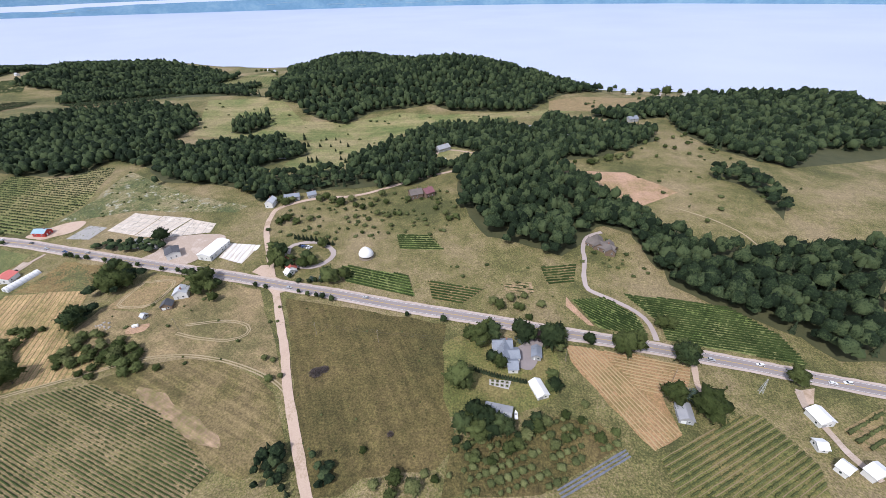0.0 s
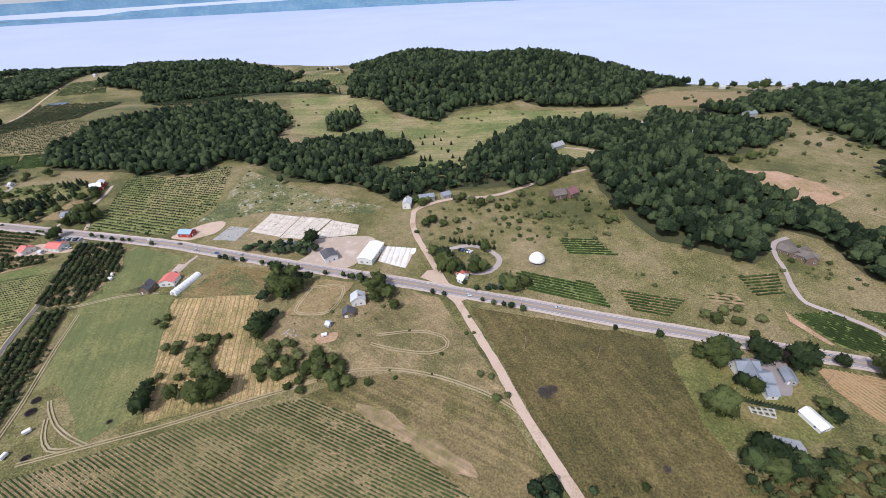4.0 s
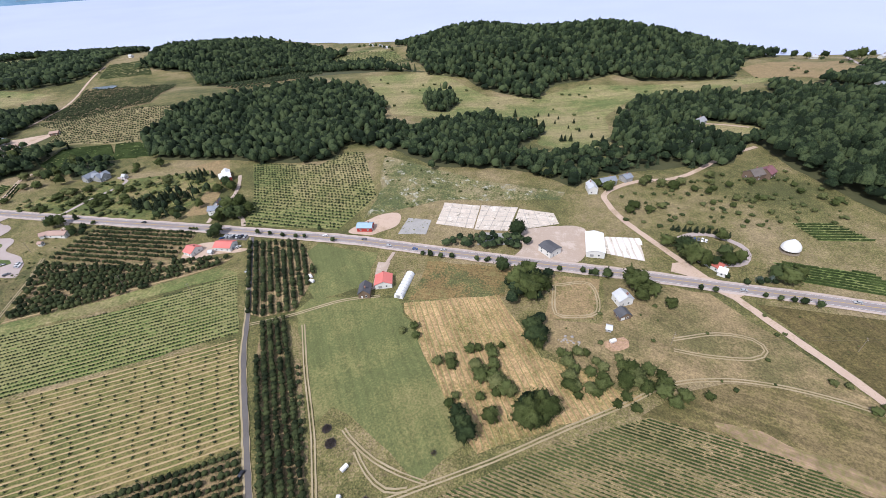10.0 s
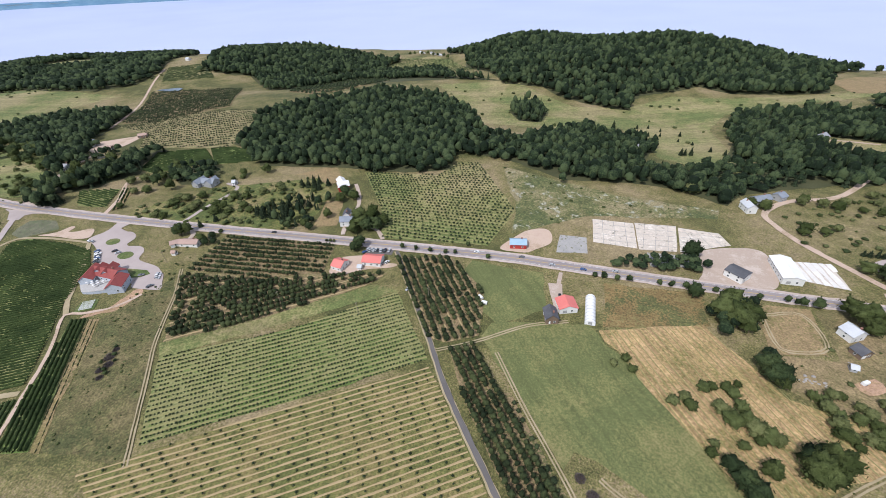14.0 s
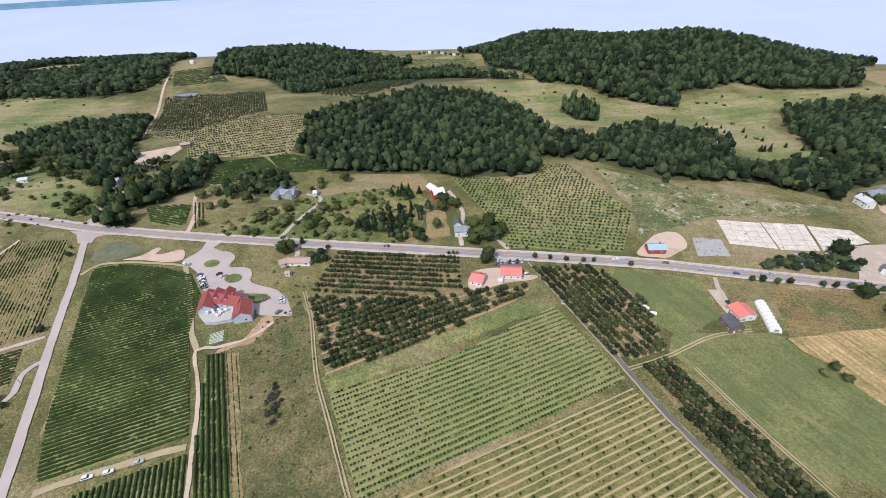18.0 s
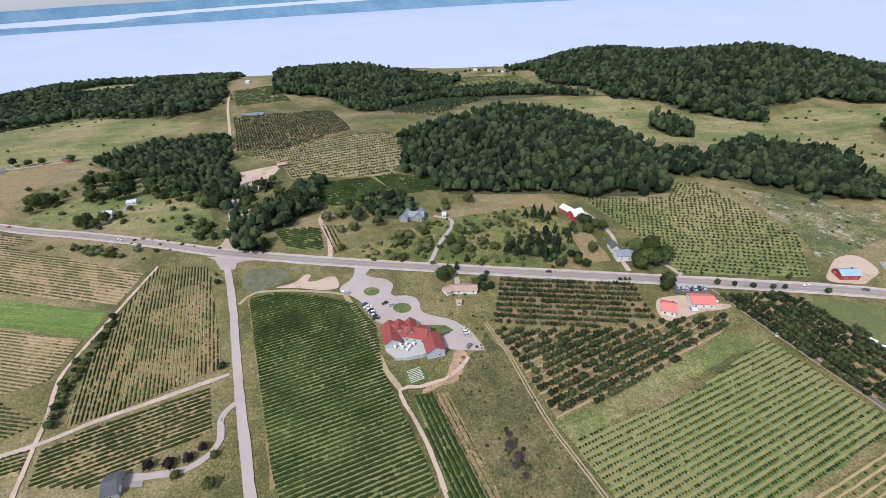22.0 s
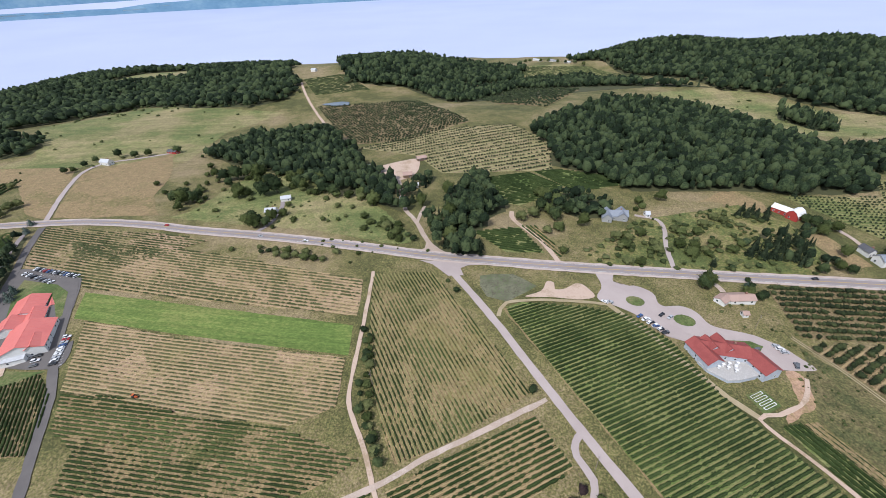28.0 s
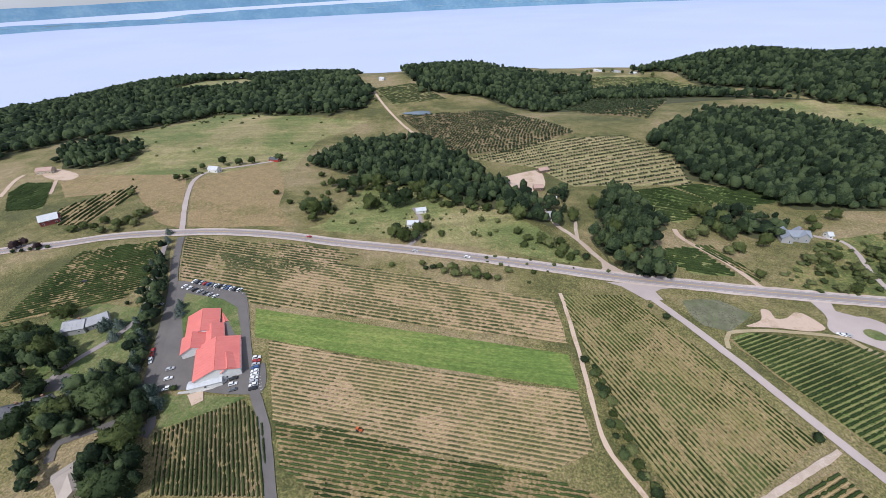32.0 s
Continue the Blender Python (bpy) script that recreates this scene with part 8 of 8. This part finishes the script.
# ---- yard and garden things ----
root = empty("motor_boat", "small white boat parked on the grass", "boat", m=pose(*BOAT, land(*BOAT), 0, 0, 95))
bm = bmesh.new()
prism(bm, [(-1.0, 0.9), (-0.7, 0.25), (0.7, 0.25), (1.0, 0.9)], -2.6, 1.4)
v = [bm.verts.new(q) for q in ((1.4, -1, 0.9), (1.4, -0.7, 0.25), (1.4, 0.7, 0.25), (1.4, 1, 0.9), (3.2, 0, 1.0))]
for a, b in ((0, 1), (1, 2), (2, 3), (3, 0)):
    bm.faces.new((v[a], v[b], v[4]))
part("hull", bm, "roof_white", root)
bm = bmesh.new()
box(bm, -0.4, 0.6, -0.6, 0.6, 0.9, 1.3)
part("console", bm, "wall_grey", root)
bm = bmesh.new()
for yy in (-0.6, 0.6):
    box(bm, -2.2, 1.6, yy - 0.08, yy + 0.08, 0, 0.3)
part("trailer", bm, "roof_dark", root)

hl = smooth_line(HEDGE, 1.6)
shrub_a, shrub_b = conifer(31, 7, 8), conifer(32, 6, 8)
hedge = empty("hedge", "row of clipped dark green arborvitae", "hedge")
for i, (x, y) in enumerate(hl):
    v, f = shrub_a if i % 2 else shrub_b
    ob = mesh("arborvitae", v * (4.2, 4.2, 4.4), f, "leaf_pine", hedge)
    ob.matrix_basis = pose(x, y, land(x, y) - 0.1, 0, 0, i * 47)
tagged(drape("pavement", GARDEN, "paving", 0.3, 6, 0.2), "pale paved garden square", "pavement", kind="structure")
gx0, gy0 = np.mean(GARDEN, 0)
for i in range(8):
    x, y = gx0 + (i % 4 - 1.5) * 2.9, gy0 + (i // 4 - 0.5) * 2.6
    bed = empty("planter_bed", "low square garden bed of mixed plants", "garden bed", "garden beds", m=pose(x, y, land(x, y) + 0.3, 0, 0, 4))
    bm = bmesh.new()
    for x0, x1, y0, y1 in ((-0.9, 0.9, -0.8, -0.7), (-0.9, 0.9, 0.7, 0.8), (-0.9, -0.8, -0.7, 0.7), (0.8, 0.9, -0.7, 0.7)):
        box(bm, x0, x1, y0, y1, -0.2, 0.3)
    part("timber_edge", bm, "post_wood", bed)
    v, f = crown(200 + i, 7, 1, 1, 0.7)
    mesh("plants", v * (1.9, 1.6, 0.9), f, "leaf_light", bed, smooth=True)
(ax, ay), (bx, by) = NET
for s in (-1.6, 0.0, 1.6):
    tagged(ribbon("ground_cover", [(ax + s * 0.5, ay - s), ((ax + bx) / 2 + s * 0.5, (ay + by) / 2 - s), (bx + s * 0.5, by - s)], 0.9, "net_blue", 0.45, ragged=0.3), "bluish ground-cover netting over a plant row", "netting")

root = empty("windmill_mast", "slender white lattice mast on the verge", "mast", m=pose(*MAST, land(*MAST)))
for sx, sy in ((-1, -1), (1, -1), (1, 1), (-1, 1)):
    bm = bmesh.new()
    d = Vector((-sx * 0.8, -sy * 0.8, 12)).normalized()
    bmesh.ops.create_cone(bm, segments=6, radius1=0.09, radius2=0.06, depth=12.1, cap_ends=True, matrix=Matrix.Translation((sx * 0.55, sy * 0.55, 6)) @ d.to_track_quat("Z", "Y").to_matrix().to_4x4())
    part("leg", bm, "roof_pale", root)
for i in range(6):
    bm = bmesh.new()
    k = 0.95 - i * 0.14
    for a in range(2):
        box(bm, -k, k, (-1) ** a * k - 0.04, (-1) ** a * k + 0.04, 1 + i * 2, 1.08 + i * 2)
        box(bm, (-1) ** a * k - 0.04, (-1) ** a * k + 0.04, -k, k, 1 + i * 2, 1.08 + i * 2)
    part("brace", bm, "roof_pale", root)

deck_z = float(max(land(x, y) for x, y in TERRACE)) + 1.5
nt = len(TERRACE)
tagged(mesh("terrace", [(x, y, deck_z) for x, y in TERRACE] + [(x, y, deck_z - 0.3) for x, y in TERRACE], [tuple(range(nt))] + [(i, (i + 1) % nt, nt + (i + 1) % nt, nt + i) for i in range(nt)], "paving"), "pale stone terrace behind the winery", "terrace", kind="structure")
cx, cy = np.mean(TERRACE, 0)
rim = [(cx + (x - cx) * 0.985, cy + (y - cy) * 0.985) for x, y in TERRACE]
tagged(mesh("terrace_wall", [(x, y, deck_z - 0.3) for x, y in rim] + [(x, y, deck_z - 4) for x, y in rim], [(i, (i + 1) % nt, nt + (i + 1) % nt, nt + i) for i in range(nt)], "wall_bluegrey"), "blue-grey retaining wall of the terrace", "wall", kind="structure")
tagged(drape("pavement", PLAZA, "dirt_road", 0.46, 6, 0.3), "pinkish paved garden plaza below the winery hall", "pavement", kind="structure")
tagged(ribbon("road", PLAZA_PATH, 1.6, "paving", 0.46), "pale curved garden path", "path", kind="structure")
rng = random.Random(21)
tx, ty = np.mean(TERRACE, 0)
table_root = None
for i in range(9):
    a = i * 0.72
    x, y = tx + 7 * (0.45 + 0.5 * (i % 2)) * math.cos(a), ty + 3.5 * (0.45 + 0.5 * (i % 2)) * math.sin(a)
    m = pose(x, y, deck_z, 0, 0, rng.uniform(0, 90))
    if table_root is None:
        table_root = empty("parasol_table", "white terrace table under a pale parasol", "table", "terrace tables", m=m)
        bm = bmesh.new()
        bmesh.ops.create_cone(bm, segments=16, radius1=0.6, radius2=0.6, depth=0.05, cap_ends=True, matrix=Matrix.Translation((0, 0, 0.74)))
        part("tabletop", bm, "trim", table_root)
        bm = bmesh.new()
        bmesh.ops.create_cone(bm, segments=8, radius1=0.04, radius2=0.04, depth=2.5, cap_ends=True, matrix=Matrix.Translation((0, 0, 1.25)))
        part("pole", bm, "trim", table_root)
        bm = bmesh.new()
        bmesh.ops.create_cone(bm, segments=8, radius1=0.95, radius2=0.05, depth=0.4, cap_ends=True, matrix=Matrix.Translation((0, 0, 2.5)))
        part("parasol", bm, "roof_white", table_root)
    else:
        copy_thing(table_root, m)
for i, (x, y) in enumerate(ISLANDS[:2]):
    r = 6.0 if i == 0 else 6.5
    tagged(drape("ground_patch", [(x + r * math.cos(k * 0.5236), y + r * 0.8 * math.sin(k * 0.5236)) for k in range(12)], "lawn", 0.42, 6, 0.3), "round grass island in the forecourt", "lawn", kind="structure")
tagged(drape("ground_patch", GRASS_LENS, "lawn", 0.42, 6, 0.3), "curved lawn beside the forecourt", "lawn", kind="structure")
tagged(drape("ground_patch", LOT_LAWN, "lawn", 0.42, 8, 0.3), "lawn round the winery hall", "lawn", kind="structure")
tagged(drape("ground_patch", PERGOLA, "lawn", 0.3, 8, 0.3), "small lawn behind the winery", "lawn", kind="structure")
px0, py0 = np.mean(PERGOLA, 0)
root = empty("garden_beds_frame", "timber raised beds behind the winery", "garden bed", m=pose(px0, py0, land(px0, py0) + 0.3, 0, 0, 30))
for i in range(4):
    bm = bmesh.new()
    for x0, x1, y0, y1 in ((-4, 4, 0, 0.15), (-4, 4, 1.25, 1.4), (-4, -3.85, 0.15, 1.25), (3.85, 4, 0.15, 1.25)):
        box(bm, x0, x1, y0 + i * 2.4 - 4, y1 + i * 2.4 - 4, -0.3, 0.45)
    part("timber_bed", bm, "trim", root)
tagged(mesh("pond", [(x, y, float(land(*np.mean(POND, 0))) + 0.9) for x, y in POND], [tuple(range(len(POND)))], "pond_water"), "small still farm pond", "pond", kind="structure")
for i, (x, y) in enumerate(TRAILERS):
    root = empty("farm_trailer", "small white covered farm trailer on grass", "trailer", "farm trailers", m=pose(x, y, land(x, y) + 0.1, 0, 0, 60 + i * 37))
    bm = bmesh.new()
    prism(bm, [(-1.0, 0.55), (1.0, 0.55), (1.0, 1.9), (0.7, 2.3), (-0.7, 2.3), (-1.0, 1.9)], -1.9, 1.9)
    part("body", bm, "roof_white", root)
    for sy in (-1, 1):
        bm = bmesh.new()
        bmesh.ops.create_cone(bm, segments=12, radius1=0.36, radius2=0.36, depth=0.22, cap_ends=True)
        part("wheel", bm, "tyre", root).matrix_basis = pose(0, sy * 1.08, 0.36, 90)
    bm = bmesh.new()
    box(bm, 1.9, 3.1, -0.06, 0.06, 0.5, 0.62)
    part("drawbar", bm, "roof_dark", root)
for i, (x, y) in enumerate(ROCKS):
    for k in range(6):
        v, f = ICO[1]
        s = rng.uniform(0.5, 1.3)
        xx, yy = x + rng.uniform(-3, 3), y + rng.uniform(-2, 2)
        ob = mesh("boulder", rough(v, 0.6, 1.3, i * 9.1 + k) * (s, s * 0.8, s * 0.6), f, "stone")
        ob.matrix_basis = pose(xx, yy, land(xx, yy) + 0.15 * s)
        tagged(ob, "pale field boulder in a heap", "rock", "rock heap")
root = empty("tractor", "small orange-red tractor among the vine rows", "tractor", m=pose(*TRACTOR, land(*TRACTOR) + 0.2, 0, 0, -6))
bm = bmesh.new()
box(bm, -0.2, 1.8, -0.45, 0.45, 0.7, 1.4)
part("bonnet", bm, "tractor_red", root)
bm = bmesh.new()
prism(bm, [(-0.7, 0.8), (0.7, 0.8), (0.6, 2.3), (-0.6, 2.3)], -1.4, -0.2)
part("cab", bm, "glass", root)
bm = bmesh.new()
box(bm, -1.5, -0.1, -0.75, 0.75, 2.3, 2.42)
part("cab_roof", bm, "tractor_red", root)
for x, r in ((-0.9, 0.75), (1.3, 0.45)):
    for sy in (-1, 1):
        bm = bmesh.new()
        bmesh.ops.create_cone(bm, segments=14, radius1=r, radius2=r, depth=0.35, cap_ends=True)
        part("wheel", bm, "tyre", root).matrix_basis = pose(x, sy * 0.85, r - 0.15, 90)

# ---- mown lines in hay and stubble ----
def edge_angle(poly, i, j):
    return math.degrees(math.atan2(poly[j][1] - poly[i][1], poly[j][0] - poly[i][0]))


def field_lines(poly, ang, gap, width, material, words, seed, bend=0.0, lift=0.3):
    verts, faces = [], []
    rr = np.random.default_rng(seed)
    for a, b in row_lines(poly, ang, gap, 0.9):
        L = np.linalg.norm(b - a)
        n = max(3, int(L / 5))
        d = (b - a) / L
        nn = np.array([-d[1], d[0]])
        t = np.linspace(0, L, n)
        off = np.array([bend * noise.noise((a[0] * 0.02, a[1] * 0.02, q * 0.012)) for q in t]) + rr.uniform(-0.15, 0.15, n)
        c = a + d * t[:, None] + nn * off[:, None]
        w = width * rr.uniform(0.6, 1.2, n)
        k = len(verts)
        for q, wi in zip(c, w):
            p0, p1 = q - nn * wi / 2, q + nn * wi / 2
            verts += [(p0[0], p0[1], land(*p0) + lift), (q[0], q[1], land(*q) + lift + 0.12), (p1[0], p1[1], land(*p1) + lift)]
        for i in range(n - 1):
            for j in range(2):
                s = k + i * 3 + j
                faces.append((s, s + 1, s + 4, s + 3))
    tagged(mesh("mown_rows", verts, faces, material), words, "mown rows", kind="stuff")


FLD = {}
for nm, poly in FIELDS:
    FLD.setdefault(nm, []).append(poly)
field_lines(HAY_A, -57, 2.5, 0.95, "straw_line", "windrows of cut hay in straw-coloured lines", 1, 2.0)
field_lines(HAY_B, edge_angle(HAY_B, 0, 2), 2.5, 0.95, "straw_line", "curved windrows of cut hay beside the highway", 21, 4.0)
field_lines(FLD["straw_rows"][0], -64, 3.6, 0.6, "grass_line", "faint grassy lines of old orchard rows", 2, 0.6)
field_lines(ROWS_OF["tan_new"][0], ROWS_OF["tan_new"][1], 3.4, 1.1, "straw_line", "bare tan strips under young saplings", 3, 0.2, 0.24)
field_lines(ROWS_OF["bl"][0], ROWS_OF["bl"][1], 1.75, 0.5, "soil_line", "bare strips between vine rows", 4, 0.3, 0.24)
field_lines(ROWS_OF["green_new"][0], ROWS_OF["green_new"][1], 3.25, 1.3, "grass_line", "pale strips between young vine rows", 5, 0.2, 0.24)
field_lines(ROWS_OF["light_far"][0], ROWS_OF["light_far"][1], 7.0, 1.8, "soil_line", "straw strips between orchard rows", 6, 0.2, 0.26)
field_lines(ROWS_OF["center"][0], ROWS_OF["center"][1], 2.3, 0.55, "grass_line", "bare strips between vine rows", 9, 0.1, 0.25)
field_lines(ROWS_OF["dark"][0], 30, 2.5, 0.55, "grass_line", "mown grass strips between vine rows", 31, 0.1, 0.25)
field_lines(ROWS_OF["south"][0], ROWS_OF["south"][1], 2.6, 0.6, "straw_line", "pale strips between vine rows", 32, 0.1, 0.25)
field_lines(ROWS_OF["block_b"][0], ROWS_OF["block_b"][1], 5.2, 1.3, "straw_line", "straw strips between orchard rows", 33, 0.2, 0.26)
field_lines(ROWS_OF["hill"][0], ROWS_OF["hill"][1], 4.6, 1.0, "grass_line", "mown strips between young orchard rows", 34, 0.2, 0.26)
field_lines(ROWS_OF["west_low"][0], ROWS_OF["west_low"][1], 2.3, 0.7, "straw_line", "straw strips between vine rows", 35, 0.1, 0.25)
field_lines(ROWS_OF["west_up"][0], ROWS_OF["west_up"][1], 3.0, 0.8, "straw_line", "straw strips between vine rows", 36, 0.1, 0.25)
field_lines(ROWS_OF["winery_s"][0], ROWS_OF["winery_s"][1], 2.0, 0.4, "soil_line", "pale strips between vine rows", 10, 0.1, 0.25)
field_lines(ROWS_OF["r1"][0], ROWS_OF["r1"][1], 3.4, 0.5, "soil_line", "bare soil strips beside berry rows", 11, 0.1, 0.25)
field_lines(ROWS_OF["lane_n"][0], ROWS_OF["lane_n"][1], 5.2, 1.4, "straw_line", "straw strips between orchard rows", 8, 0.2, 0.26)

mat("slab_white", [(0.74, 0.71, 0.68), (0.64, 0.6, 0.56)], 0.1, 0.8, bump=0.1)
PAV = dict(PAVED)


field_lines(PAV["strips"], edge_angle(PAV["strips"], 0, 3), 4.6, 3.9, "slab_white", "long white floor slabs with dark joints", 12, 0.0, 0.42)
for i, nm in enumerate(("slab_a", "slab_b", "slab_c")):
    field_lines(PAV[nm], edge_angle(PAV[nm], 0, 1), 7.5, 0.4, "concrete_grey", "dark joints in a concrete slab", 13 + i, 0.0, 0.4)
    field_lines(PAV[nm], edge_angle(PAV[nm], 1, 2), 9.0, 0.35, "concrete_grey", "dark joints in a concrete slab", 16 + i, 0.0, 0.4)

# ---- rough scrub: thickets of small bushes nobody could count ----
SCRUB = [  # polygon, gap, width, share kept
    (FLD["scrub_green"][0], 6.5, 3.8, 0.45), (FLD["knoll_dry"][0], 9.0, 2.2, 0.14), ([(-235, 300), (-150, 300), (-40, 330), (-70, 420), (-150, 395), (-225, 370)], 8, 3.4, 0.42),
    ([(90, 540), (240, 660), (330, 540), (300, 400), (180, 400)], 16, 4.0, 0.22), (FLD["pale_meadow"][0], 30, 4.5, 0.25), ([(-1650, 600), (-1300, 740), (-1280, 860), (-1420, 860), (-1680, 760)], 18, 6, 0.4),
    (FLD["olive_meadow"][0], 34, 4.0, 0.25), ([(-300, 150), (-180, 140), (-150, 215), (-290, 205)], 14, 2.4, 0.2), (FLD["weed_meadow"][0], 12, 2.2, 0.25), (FLD["meadow_strip"][0], 5, 1.2, 0.4), (FLD["brown_meadow"][0], 10, 1.1, 0.35),
    ([(20, 230), (50, 262), (45, 300), (-30, 300), (-60, 275)], 12, 2.6, 0.3), ([(60, 300), (120, 280), (125, 330), (95, 345)], 8, 3.0, 0.35), ([(-700, 180), (-690, 200), (-725, 235), (-740, 215)], 6, 2.0, 0.4),
    ([(-720, 150), (-700, 160), (-690, 185), (-715, 178)], 4, 1.4, 0.5), ([(-900, 262), (-1050, 275), (-1060, 250), (-990, 235)], 8, 2.4, 0.3), ([(-1190, 300), (-960, 280), (-990, 370), (-1150, 420)], 12, 2.6, 0.14)]
for i, (poly, gap, w, keep) in enumerate(SCRUB):
    rr = np.random.default_rng(300 + i)
    px, py = scatter(poly, gap, rr)
    k = rr.uniform(0, 1, len(px)) < keep
    plant("scrub", px[k], py[k], w, w * 0.65, BUSHES, "leaf_scrub", rr, "scattered low green scrub bushes in rough grass", "scrub", -0.15, 0.5)
